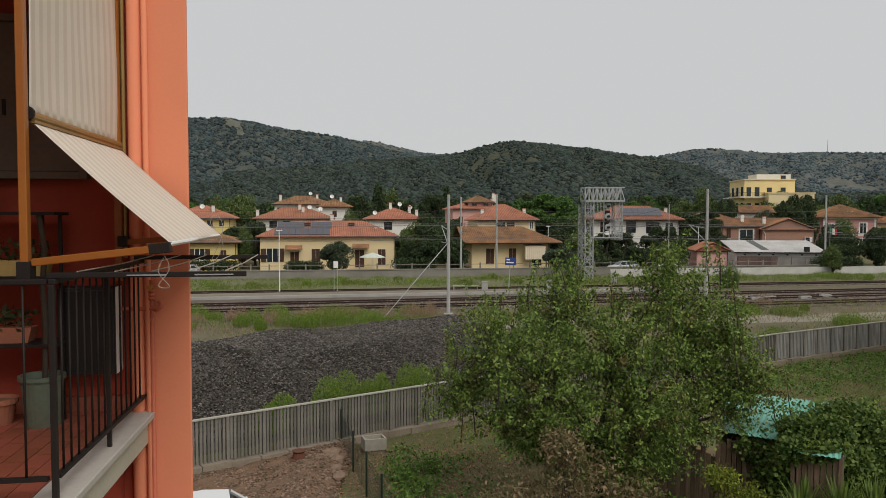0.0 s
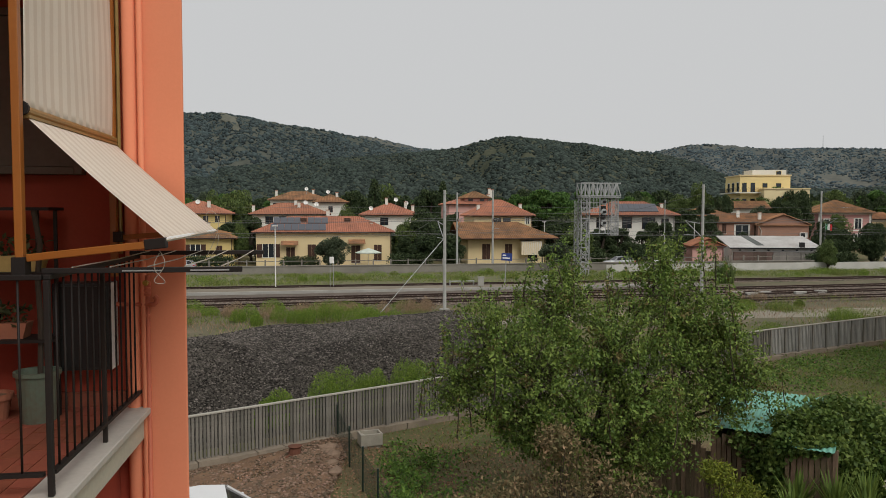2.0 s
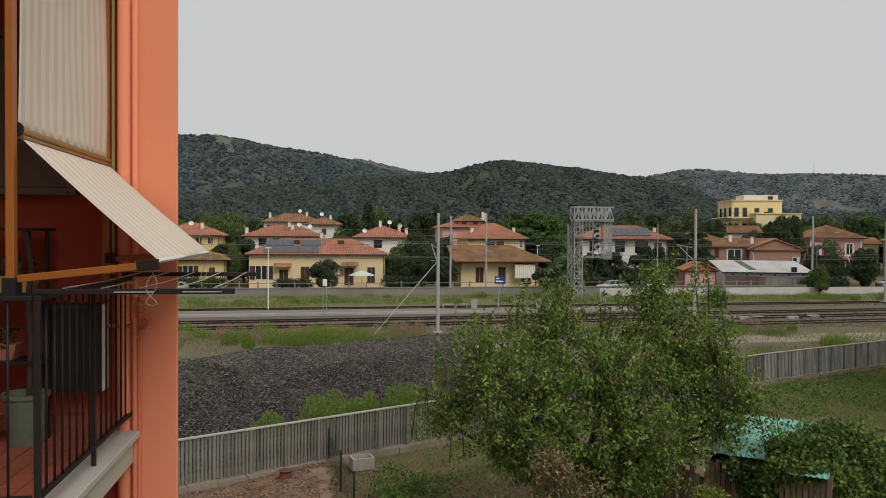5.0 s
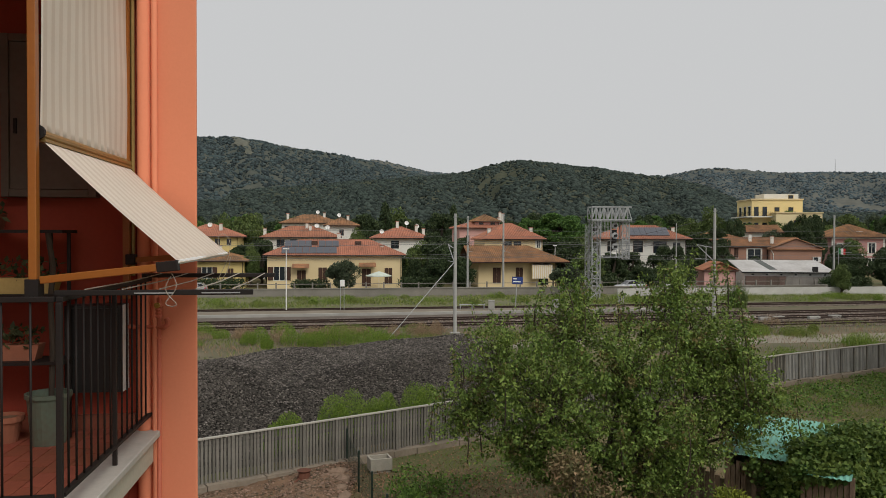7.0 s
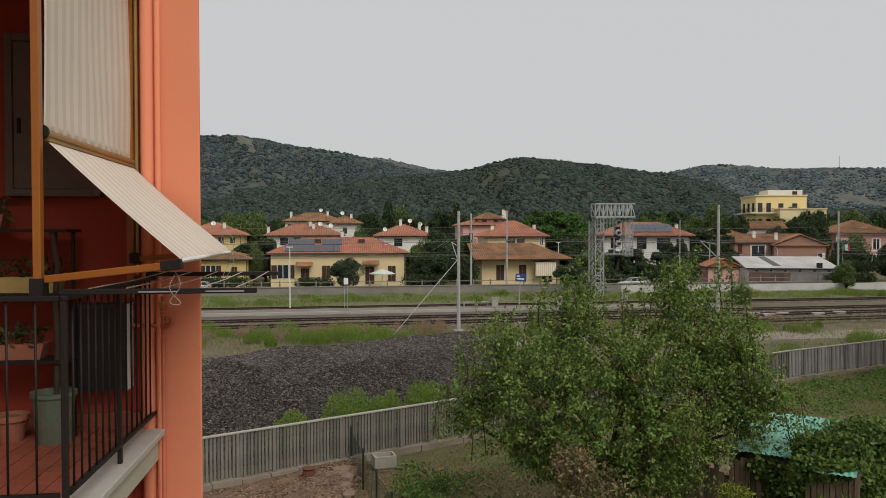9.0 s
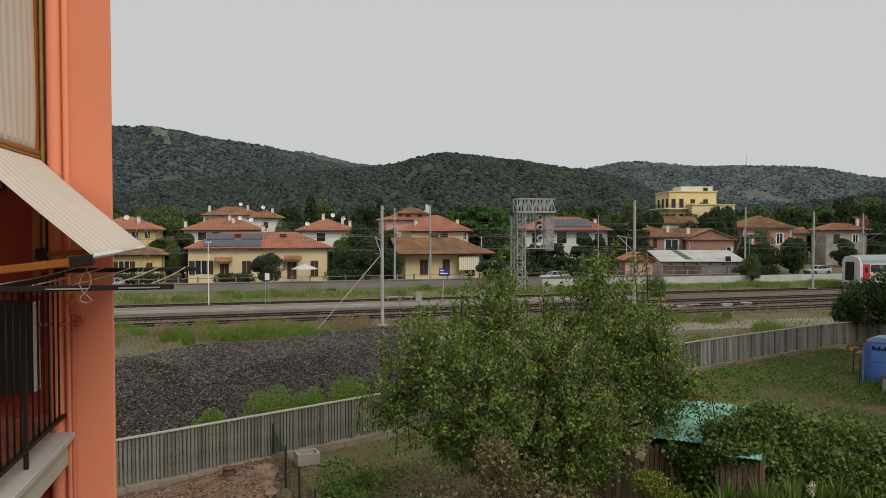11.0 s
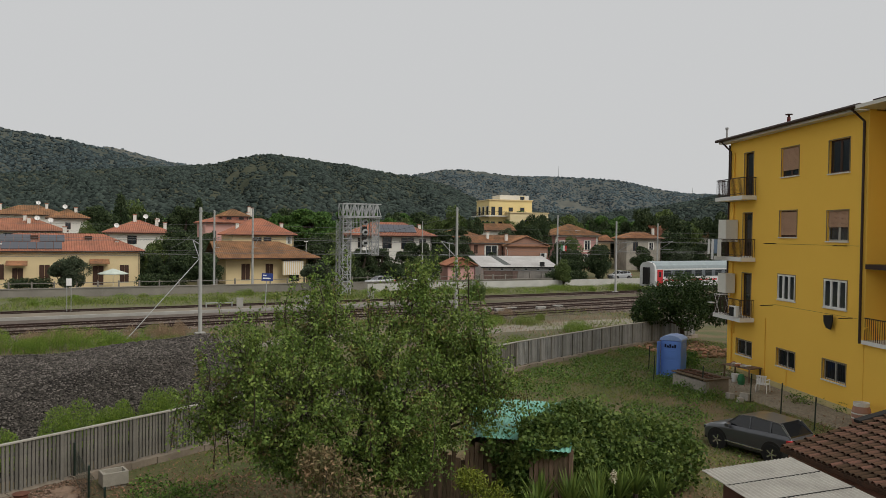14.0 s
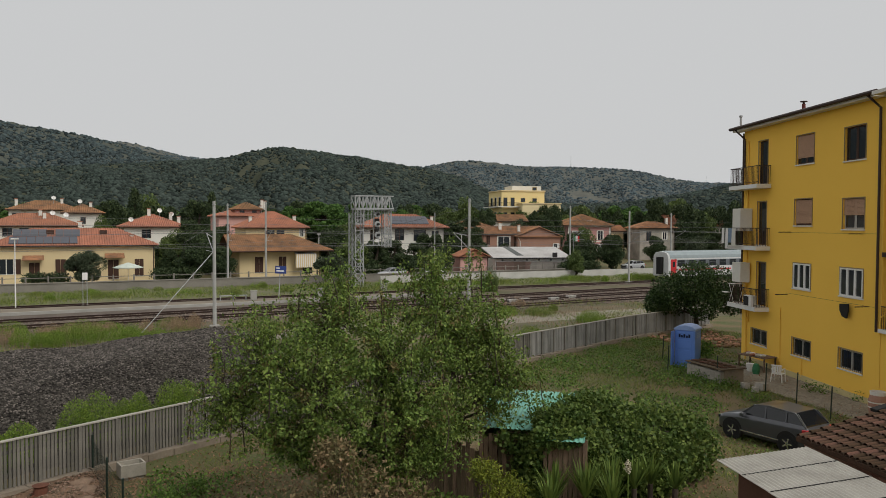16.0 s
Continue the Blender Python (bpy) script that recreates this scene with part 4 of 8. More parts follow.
part("cornice", Build().box(-0.1, -0.1, 7.3, 10.5, -0.004, 7.52), PALE, villa)
part("roof_window", Build().box(5.2, 1.5, 8.55, 6.5, 2.2, 8.8), WHITE, villa)
house("low outbuilding with a tile roof", (88.4, 154), 4, 6, 6.4, 7.8, "gable_x", CREAM, TILE_OLD)
house("grey unrendered house with a low tile roof", (91.8, 146), 8.6, 6, 7.2, 8.6, "hip", GREYWALL, TILE_OLD, [(1.6, 4.2, 1.2, 2.2, "dark"), (5.6, 4.6, 1.0, 1.6, "white")], chimneys=[(8.2, 3, 8.6)])
house("weathered grey house with a long orange tile roof", (103, 150), 13.6, 9, 7.7, 10.3, "gable_x", GREYWALL, TILE, [(1.2, 4.4, 1.3, 2.2, "dark"), (8.5, 4.0, 1.3, 2.0, "white")])
for p in ((-24.4, 134.5, 9.3), (-22.4, 134.2, 9.0), (-8.3, 137, 9.9), (-6.4, 137, 9.3), (-12.6, 134, 8.3), (-29, 161, 12.6), (-22.4, 148, 11.6), (-41, 126, 9.3)):
    dish(*p)


# ---- yellow block of flats beside the garden ----
# local x runs along the front from its far corner towards the camera, y goes into the building
YB = Matrix.Translation((29.12, 35.57, 0)) @ pose(0, 0, 0, 0, 0, math.degrees(math.atan2(-11.77, -2.54)))
flats = thing("apartment_building", YB, "four-storey ochre yellow block of flats", "apartment building")
LEN, EAVES = 11.75, 13.1
HOLES = [(5.3, 10.68, 1.5, 1.42, "blind"), (9.15, 10.54, 1.45, 1.48, "glass"), (5.22, 7.66, 1.5, 1.3, "blind"), (9.1, 7.5, 1.5, 1.36, "half"),
         (5.2, 4.52, 1.5, 1.25, "white"), (9.0, 4.5, 1.6, 1.26, "white"), (1.1, 1.1, 1.65, 0.84, "low"), (5.2, 1.16, 1.6, 0.86, "low"), (9.0, 1.22, 1.65, 0.9, "low"),
         (1.62, 9.9, 0.95, 2.35, "door"), (1.58, 6.6, 0.95, 2.35, "door"), (1.6, 3.3, 0.95, 2.35, "door")]


def wall_with_holes(length, z0, z1, thick, holes):
    """A wall in local x and z, its outer face at y = 0, with openings cut through."""
    xs = sorted({0.0, length, *[h[0] for h in holes], *[h[0] + h[2] for h in holes]})
    zs = sorted({z0, z1, *[h[1] for h in holes], *[h[1] + h[3] for h in holes]})
    b = Build()
    for xa, xb in zip(xs, xs[1:]):
        run = None
        for za, zb in zip(zs, zs[1:]):
            cx, cz = (xa + xb) / 2, (za + zb) / 2
            solid = not any(h[0] < cx < h[0] + h[2] and h[1] < cz < h[1] + h[3] for h in holes)
            if solid:
                run = (run[0] if run else za, zb)
            if (not solid or zb == zs[-1]) and run:
                b.box(xa, 0, run[0], xb, thick, run[1])
                run = None
    return b


part("wall", wall_with_holes(LEN, 0, EAVES, 0.35, HOLES), OCHRE, flats)
part("end_wall", Build().box(0, 0.352, 0, 0.35, 11, EAVES), OCHRE, flats)
part("inner_wall", Build().box(0.36, 2.2, 0, LEN, 2.3, EAVES), PALE, flats)
part("back_wall", Build().box(0, 11, 0, LEN + 10, 11.3, EAVES), OCHRE, flats)
part("return_wall", Build().box(LEN + 0.001, 0.0, 3.25, LEN + 0.06, 1.6, EAVES - 0.12), OCHRE, flats)
part("side_wing", Build().box(LEN + 0.01, 0.02, 0, LEN + 9, 10.9, 3.2), OCHRE, flats)
part("recessed_wall", Build().box(LEN + 0.061, 1.6, 3.2, LEN + 9, 1.9, EAVES - 0.11), OCHRE, flats)
part("loggia_slab", Build().box(LEN + 0.01, -0.12, 3.2, LEN + 9, 1.59, 3.36), WHITE, flats)
part("loggia_slab", Build().box(LEN + 0.07, -0.05, 6.35, LEN + 9, 1.59, 6.55), DARKBROWN, flats)
lg = Build().box(LEN + 0.1, -0.06, 4.28, LEN + 9, -0.02, 4.32)
for i in range(60):
    lg.box(LEN + 0.12 + i * 0.13, -0.05, 3.36, LEN + 0.14 + i * 0.13, -0.03, 4.28)
part("loggia_railing", lg, DARKBROWN, flats)
part("hose", Build().path([(LEN + 0.03, -0.06, 3.1), (LEN + 0.1, -0.08, 3.8), (LEN + 0.3, -0.08, 3.95)], 0.03), OCHRE, flats)
part("plinth", Build().box(0.0, -0.03, 0, LEN, -0.004, 0.28), mat("pale_yellow_plinth", (0.6, 0.5, 0.24), (0.45, 0.38, 0.2), rough=0.9, fine=20), flats)
part("roof", Build().box(-0.5, -0.55, EAVES, LEN + 0.1, 11.6, EAVES + 0.12).add([(-0.5, -0.55, EAVES + 0.12), (LEN + 0.1, -0.55, EAVES + 0.12), (LEN + 0.1, 11.6, EAVES + 0.12), (-0.5, 11.6, EAVES + 0.12), (3, 5, EAVES + 1.0), (LEN, 5, EAVES + 1.0)],
                                                                                [(0, 1, 5, 4), (2, 3, 4, 5), (3, 0, 4), (1, 2, 5)]), TILE_OLD, flats)
part("soffit", Build().box(-0.45, -0.5, EAVES - 0.12, LEN + 0.05, -0.01, EAVES - 0.002), WHITE, flats)
part("gutter", Build().tube((-0.55, -0.62, EAVES + 0.05), (LEN + 0.3, -0.62, EAVES + 0.05), 0.09, n=8), DARKBROWN, flats)
part("side_roof", Build().box(LEN + 0.2, -0.75, EAVES - 0.1, LEN + 9, 10.85, EAVES + 0.05), PALE, flats)
part("upper_roof", Build().box(LEN + 0.6, 0.6, EAVES + 0.051, LEN + 9, 10, EAVES + 0.25), CREAM, flats)
part("upper_eaves", Build().box(LEN + 0.1, 0.1, EAVES + 0.25, LEN + 9, 10.4, EAVES + 0.34), DARKBROWN, flats)
part("downpipe", Build().path([(LEN - 0.3, -0.6, EAVES), (LEN - 0.12, -0.1, EAVES - 0.55), (LEN - 0.12, -0.1, 3.2)], 0.055), DARKBROWN, flats)
part("downpipe", Build().path([(0.0, -0.6, EAVES), (0.25, -0.1, EAVES - 0.6), (0.25, -0.1, EAVES - 2.2)], 0.05), DARKBROWN, flats)
part("corner_pipe", Build().tube((-0.06, -0.02, 2.6), (-0.06, -0.02, EAVES - 0.2), 0.06, n=8), DARKBROWN, flats)
part("wall_pipe", Build().tube((0.55, -0.05, 0.1), (0.55, -0.05, 12.4), 0.045, n=6), OCHRE, flats)
part("wall_pipe", Build().tube((0.8, -0.05, 2.2), (0.8, -0.05, 3.0), 0.04, n=6), OCHRE, flats)
part("wall_pipe", Build().tube((4.1, -0.03, 0.4), (4.1, -0.03, 3.4), 0.025, n=6), OCHRE, flats)
part("wall_pipe", Build().tube((6.1, -0.03, 0.2), (6.1, -0.03, 1.1), 0.025, n=6), OCHRE, flats)
part("flue", Build().tube((4.5, 0.8, EAVES), (4.5, 0.8, EAVES + 0.75), 0.09, n=10), mat("red_flue", (0.16, 0.045, 0.04), fine=20), flats)
part("flue_cap", Build().lathe([(0.05, EAVES + 0.75), (0.06, EAVES + 0.84), (0.18, EAVES + 0.86), (0.18, EAVES + 0.9), (0.02, EAVES + 0.92)], (4.5, 0.8, 0), 10), DARKBROWN, flats)
part("vent_pipe", Build().tube((-0.3, -0.1, EAVES), (-0.3, -0.1, EAVES + 0.75), 0.06, n=8).tube((-0.3, -0.1, EAVES + 0.75), (-0.3, -0.1, EAVES + 0.85), 0.1, n=8), GALV, flats)
GREYFRAME = mat("dull_grey_frame", (0.42, 0.4, 0.36), (0.3, 0.28, 0.25), rough=0.6, fine=30)
CURTAIN = mat("pale_curtain", (0.45, 0.42, 0.36), (0.36, 0.33, 0.28), rough=0.95, fine=30, stretch=(8, 8, 0.5))
SURROUND = mat("dull_stone_surround", (0.3, 0.22, 0.12), (0.22, 0.165, 0.095), rough=0.8, fine=30)
for x, z, w, h, st in HOLES:
    big = st == "door"
    win = part("balcony_door" if big else "window", Build().box(x - 0.06, -0.06, z - 0.06, x + w + 0.06, 0.3, z - 0.002), PALE, flats)
    fr = WHITE if st == "white" else GREYFRAME if st in ("low", "half") else SHUTTER
    t = 0.07
    y0, y1 = (-0.03, 0.06) if st == "white" else (0.1, 0.15)
    fb = Build()
    for a in ([0, 1] if st in ("blind", "glass", "half") else [0, 1, 2]) if st != "door" else [0]:
        n = {"blind": 2, "glass": 2, "half": 2, "door": 1}.get(st, 3 if st == "white" else 2)
        if a >= n:
            continue
        xa, xb = x + w * a / n, x + w * (a + 1) / n
        fb.box(xa, y0, z, xa + t, y1, z + h).box(xb - t, y0, z, xb, y1, z + h).box(xa + t, y0, z, xb - t, y1, z + t).box(xa + t, y0, z + h - t, xb - t, y1, z + h)
    part("window_frame", fb, fr, win)
    part("pane", Build().box(x + t, (y0 + y1) / 2 - 0.005, z + t, x + w - t, (y0 + y1) / 2 + 0.005, z + h - t), GLASS, win)
    part("surround", Build().box(x - 0.045, -0.025, z, x - 0.001, 0.02, z + h + 0.045).box(x + w + 0.001, -0.025, z, x + w + 0.045, 0.02, z + h + 0.045).box(x - 0.001, -0.025, z + h + 0.001, x + w + 0.001, 0.02, z + h + 0.045), SURROUND, win)
    if st in ("blind", "half"):
        zb = z + (0.3 if st == "blind" and z > 9 else 0.1 if st == "blind" else 0.62)
        k = int((z + h - zb) / 0.055)
        for i in range(k):
            part("blind_slat", Build().box(x + 0.02, 0.05, zb + i * 0.055, x + w - 0.02, 0.07, zb + i * 0.055 + 0.05), BLIND, win)
    if st == "low":
        gb = Build()
        for i in range(int(w / 0.13) + 1):
            gb.tube((x + 0.04 + i * 0.13, 0.05, z), (x + 0.04 + i * 0.13, 0.05, z + h), 0.009, n=5)
        part("grille", gb, BLACKIRON, win)
        part("curtain", Build().box(x + 0.1, 0.26, z, x + w * 0.6, 0.28, z + h), CURTAIN, win)
part("wall_crack", Build().box(4.6, -0.004, 4.2, 11.6, -0.001, 4.215).box(4.6, -0.004, 7.3, 11.6, -0.001, 7.315), mat("grey_crack", (0.25, 0.18, 0.06), fine=40), flats)
for x, z in ((4.7, 4.15), (11.0, 4.2), (4.9, 7.32), (10.5, 7.3)):
    part("clothes_line_bracket", Build().beam((x, 0, z), (x + 0.1, -0.7, z), 0.04, 0.04), DARKBROWN, flats)
for z in (3.27, 6.54, 9.87):
    bal = part("balcony", Build().box(-0.15, -0.82, z - 0.22, 2.95, -0.002, z), WHITE, flats, "small balcony with a white slab and iron railing")
    rb = Build().box(-0.1, -0.77, z + 0.95, 2.9, -0.73, z + 0.99).box(-0.1, -0.73, z + 0.95, -0.06, -0.01, z + 0.99).box(2.86, -0.73, z + 0.95, 2.9, -0.01, z + 0.99)
    rb.box(-0.1, -0.77, z + 0.1, 2.9, -0.73, z + 0.13)
    for i in range(24):
        rb.box(-0.08 + i * 0.128, -0.76, z + 0.001, -0.06 + i * 0.128, -0.74, z + 0.95)
    for i in range(8):
        rb.box(-0.09, -0.68 + i * 0.09, z + 0.001, -0.07, -0.66 + i * 0.09, z + 0.95).box(2.87, -0.68 + i * 0.09, z + 0.001, 2.89, -0.66 + i * 0.09, z + 0.95)
    part("railing", rb, DARKBROWN, bal)
    part("flower_box", Build().box(-0.35, -1.05, z + 0.55, 0.1, -0.8, z + 0.6), PALE, bal) if z < 4 else None


# ---- salmon building with the neighbour's balcony ----
# local x points out of the facade, y along it away from the camera, z up from the balcony floor
BAL = pose(-1.83, 3.45, 6.27, 0, 0, 8.39)
L = 1.66
home = thing("salmon_building", BAL, "salmon-red rendered apartment building seen along its facade", "apartment building", kind="structure")
part("end_wall", Build().slab([(-0.07, L), (0.314, L), (0.24, L + 0.4), (-1.5, L + 0.75), (-1.5, L + 0.32), (-0.07, L + 0.31)], -6.27, 6.5), SALMON, home, bevel=0.012)
part("recess_wall", Build().box(-1.5, L + 0.03, -6.27, -0.072, L + 0.3, 6.5), RED_SHADED, home)
part("back_wall", Build().box(-1.7, -4.2, -6.27, -1.502, L + 0.3, 6.5), RED_SHADED, home)
part("lower_wall", Build().box(-1.5, -0.3, -6.27, -0.15, L + 0.028, -0.225), RED_SHADED, home)
part("pilaster", Build().tube((-0.035, L - 0.005, -6.2), (-0.035, L - 0.005, 6.4), 0.045, n=14), SALMON, home, smooth=True)
part("drain_pipe", Build().tube((0.04, L - 0.03, -6.2), (0.04, L - 0.03, 6.4), 0.02, n=12), SALMON, home, smooth=True)
ceil_ob = part("ceiling_slab", Build().box(-1.5, -0.2, 3.02, -0.05, L + 0.028, 3.2), PALE, home)
GOLD = mat("gold_anodised_metal", (0.36, 0.24, 0.085), (0.26, 0.17, 0.06), rough=0.4, scale=3, fine=40, metal=0.5, bump=0.03)
ORANGE = mat("orange_brown_painted_metal", (0.33, 0.115, 0.02), (0.27, 0.09, 0.016), rough=0.4, scale=3, fine=40, bump=0.03, spec=0.4)
# tile red is lowered too, balcony shade mixed into the colour
FLOOR_TILE = mat("red_floor_tile", (0.3, 0.09, 0.052), (0.22, 0.066, 0.04), rough=0.5, scale=5, fine=40, rnd=0.15)
MARBLE = mat("grey_marble_edge", (0.5, 0.47, 0.42), (0.38, 0.36, 0.32), rough=0.6, scale=3, fine=30)
bal = thing("balcony", BAL, "balcony with red tiled floor, marble edge and black iron railing", "balcony")
part("slab", Build().box(-1.5, -0.12, -0.22, 0.03, L - 0.002, -0.05), mat("cream_slab_paint", (0.52, 0.48, 0.38), (0.4, 0.37, 0.3), rough=0.8, fine=30), bal)
part("edge_stone", Build().box(-0.13, -0.15, -0.05, 0.075, L - 0.002, -0.008), MARBLE, bal, bevel=0.006)
part("tile_bed", Build().box(-1.5, -0.12, -0.05, -0.131, L - 0.002, -0.02), mat("grey_grout", (0.2, 0.16, 0.13), fine=60), bal)
part("skirting", Build().box(-1.5, L + 0.005, -0.018, -0.1, L + 0.028, 0.1), FLOOR_TILE, bal)
tile = Build().box(0.003, 0.003, 0, 0.115, 0.237, 0.018).mesh("tile", FLOOR_TILE)
for i in range(11):
    for j in range(8):
        part("tile", tile, FLOOR_TILE, bal, m=pose(-0.25 - i * 0.118, -0.12 + j * 0.24 - (0.12 if i % 2 else 0), -0.02)) if -0.12 + j * 0.24 - (0.12 if i % 2 else 0) > -0.2 else None


# railing
rail = thing("balcony_railing", BAL, "black wrought iron balcony railing with plain upright bars", "railing")
part("top_rail", Build().box(-0.017, 0, 1.015, 0.017, L - 0.01, 1.04), BLACKIRON, rail, bevel=0.004)
part("top_rail", Build().box(-1.5, -0.017, 1.015, -0.018, 0.017, 1.04), BLACKIRON, rail, bevel=0.004)
part("bottom_rail", Build().box(-0.015, 0.03, 0.09, 0.015, L - 0.01, 0.11), BLACKIRON, rail)
part("bottom_rail", Build().box(-1.5, -0.015, 0.09, -0.03, 0.015, 0.11), BLACKIRON, rail)
part("corner_post", Build().box(-0.014, -0.014, -0.005, 0.014, 0.014, 1.014), BLACKIRON, rail, bevel=0.004)
part("bracket_post", Build().box(-0.01, 0.83, -0.14, 0.014, 0.855, 1.012).box(-0.1, 0.83, -0.16, 0.014, 0.855, -0.142), BLACKIRON, rail, bevel=0.003)
bar = Build().tube((0, 0, 0.1), (0, 0, 1.02), 0.006, n=8).mesh("bar", BLACKIRON, True)
for i in range(1, 15):
    part("bar", bar, BLACKIRON, rail, m=pose(0, i * 0.11, 0)) if abs(i * 0.11 - 0.84) > 0.04 else None
for i in range(1, 12):
    part("bar", bar, BLACKIRON, rail, m=pose(-i * 0.127, 0, 0))

# awning: a drop of striped cloth, pushed out below by two arms
FABRIC = mat("striped_awning_cloth", (0.72, 0.64, 0.545), (0.64, 0.56, 0.475), rough=0.95, scale=4, fine=90, bump=0.05)
STRIPE = mat("awning_stripe", (0.64, 0.545, 0.445), (0.57, 0.48, 0.395), rough=0.95, scale=4, fine=90, bump=0.05)
awn = thing("awning", BAL, "cream striped drop awning pushed out on orange-brown arms", "awning")
part("guide_post", Build().box(-0.15, 0.035, 1.05, -0.112, 0.08, 3.02), ORANGE, awn, bevel=0.004)
part("post_foot", Build().box(-0.16, 0.02, 1.03, -0.1, 0.095, 1.12), BLACKIRON, awn)
part("far_guide", Build().box(-0.15, L - 0.1, 0.9, -0.11, L - 0.06, 3.02), ORANGE, awn)
part("far_guide_rail", Build().tube((-0.1, L - 0.035, 1.05), (-0.1, L - 0.035, 3.02), 0.014, n=10), GOLD, awn)
part("middle_roller", Build().tube((-0.13, 0.12, 1.81), (-0.13, L - 0.03, 1.81), 0.026, n=12).box(-0.14, 0.12, 1.775, -0.1, L - 0.03, 1.79), GOLD, awn, smooth=False)
part("roller_end", Build().tube((-0.13, 0.1, 1.82), (-0.13, 0.12, 1.82), 0.034, n=12), BLACKIRON, awn)
part("front_bar", Build().tube((0.53, -0.01, 1.2), (0.53, 1.52, 1.205), 0.012, n=8), WHITE, awn)


def cloth(p0, p1, q0, q1, cols, sag, wob):
    """A function from cloth coordinates to a place on a slack cloth between the lines p0-p1 and q0-q1."""
    p0, p1, q0, q1 = map(Vector, (p0, p1, q0, q1))
    nrm = (p1 - p0).cross(q0 - p0).normalized()
    nrm = nrm if nrm.x > 0 else -nrm

    def pt(s, t, lift=0.0):
        base = (p0.lerp(p1, s)).lerp(q0.lerp(q1, s), t)
        w = wob * (math.sin(s * 15 + 2.2 * math.sin(t * 3 + s)) * 0.6 + math.sin(s * 6 + t * 4)) * math.sin(min(1, t * 1.2 + 0.15) * math.pi * 0.55)
        return base + nrm * (w - sag * math.sin(math.pi * t) + lift)
    return pt


def sheet(pt, s0, s1, cols, rows, lift=0.0):
    b = Build()
    b.v = [tuple(pt(s0 + (s1 - s0) * i / cols, j / rows, lift)) for j in range(rows + 1) for i in range(cols + 1)]
    b.f = [(j * (cols + 1) + i, j * (cols + 1) + i + 1, (j + 1) * (cols + 1) + i + 1, (j + 1) * (cols + 1) + i) for j in range(rows) for i in range(cols)]
    return b


for nm, args, k in (("drop_cloth", ((-0.125, 0.125, 3.02), (-0.125, 1.585, 3.02), (-0.125, 0.125, 1.8), (-0.125, 1.605, 1.8), 60, 0.0, 0.006), 13),
                    ("sloping_cloth", ((-0.12, 0.13, 1.785), (-0.12, L - 0.05, 1.785), (0.545, -0.01, 1.2), (0.545, 1.52, 1.205), 60, 0.012, 0.003), 13)):
    pt = cloth(*args)
    holder = part(nm, sheet(pt, 0, 1, 68, 16), FABRIC, awn, smooth=True)
    holder.modifiers.new("thick", "SOLIDIFY").thickness = 0.0012
    for i in range(k):
        part("stripe", sheet(pt, (i + 0.25) / k, (i + 0.7) / k, 3, 16, 0.0014), STRIPE, holder, smooth=True)
part("arm", Build().beam((-0.1, 0.05, 1.115), (0.44, 0.0, 1.175), 0.026, 0.036), ORANGE, awn, bevel=0.004)
part("arm_joint", Build().beam((0.44, 0.0, 1.176), (0.54, -0.01, 1.187), 0.036, 0.05), BLACKIRON, awn, bevel=0.004)
part("arm", Build().beam((-0.08, L - 0.08, 1.16), (0.45, 1.53, 1.2), 0.025, 0.035), ORANGE, awn)
part("arm_joint", Build().box(-0.13, L - 0.12, 1.13, -0.07, L - 0.05, 1.2), BLACKIRON, awn, bevel=0.006)

# folding clothes rack hung outside the railing
CORD = mat("worn_cord", (0.4, 0.36, 0.3), (0.3, 0.27, 0.22), rough=0.9, fine=60)
rack = thing("clothes_rack", BAL, "black clothes drying rack with pale cords outside the railing", "drying rack")
part("rack_arm", Build().box(-0.03, 0.02, 1.042, 0.88, 0.042, 1.068), BLACKIRON, rack, bevel=0.003)
part("rack_arm", Build().box(-0.03, 1.56, 1.042, 0.85, 1.585, 1.07), BLACKIRON, rack, bevel=0.003)
for x in (0.33, 0.64):
    part("arm_slot", Build().box(x, 0.014, 1.05, x + 0.18, 0.019, 1.056), GALV, rack)
for i in range(5):
    part("cord", Build().path([(0.1 + i * 0.17, 0.04, 1.07), (0.1 + i * 0.17, 0.8, 1.062), (0.1 + i * 0.17, 1.57, 1.07)], 0.0035, 5), CORD, rack)
part("loose_cord", Build().path([(0.5 + 0.025 * math.sin(i * 0.6), 0.01, 1.15 - 0.16 * math.sin(i * 0.145)) for i in range(22)], 0.002, 5), CORD, rack)
part("loose_cord", Build().path([(0.52 + 0.04 * math.cos(i * 0.5), 1.5, 1.18 - 0.16 * math.sin(i * 0.29)) for i in range(22)], 0.002, 5), CORD, rack)

# gas pipe with a tap on the outer wall
PIPE_RED = mat("painted_pipe", (0.55, 0.145, 0.08), (0.45, 0.12, 0.065), rough=0.6, scale=4, fine=40)
gas = thing("gas_pipe", BAL, "salmon-painted gas pipe with a yellow tap on the wall", "pipe")
part("riser", Build().tube((0.066, L - 0.035, -6.2), (0.066, L - 0.035, 0.9), 0.016, n=10), PIPE_RED, gas, smooth=True)
part("bellows", Build().lathe([(0.02 + 0.006 * (i % 2), 0.76 + i * 0.012) for i in range(9)], (0.066, L - 0.035, 0), 12), PIPE_RED, gas)
part("branch", Build().path([(0.066, L - 0.035, 0.7), (0.105, L - 0.05, 0.7), (0.125, L - 0.05, 0.715), (0.13, L - 0.05, 0.74), (0.115, L - 0.05, 0.76)], 0.017, 8).tube((-0.3, L - 0.035, 0.71), (0.066, L - 0.035, 0.7), 0.014, n=8), PIPE_RED, gas)
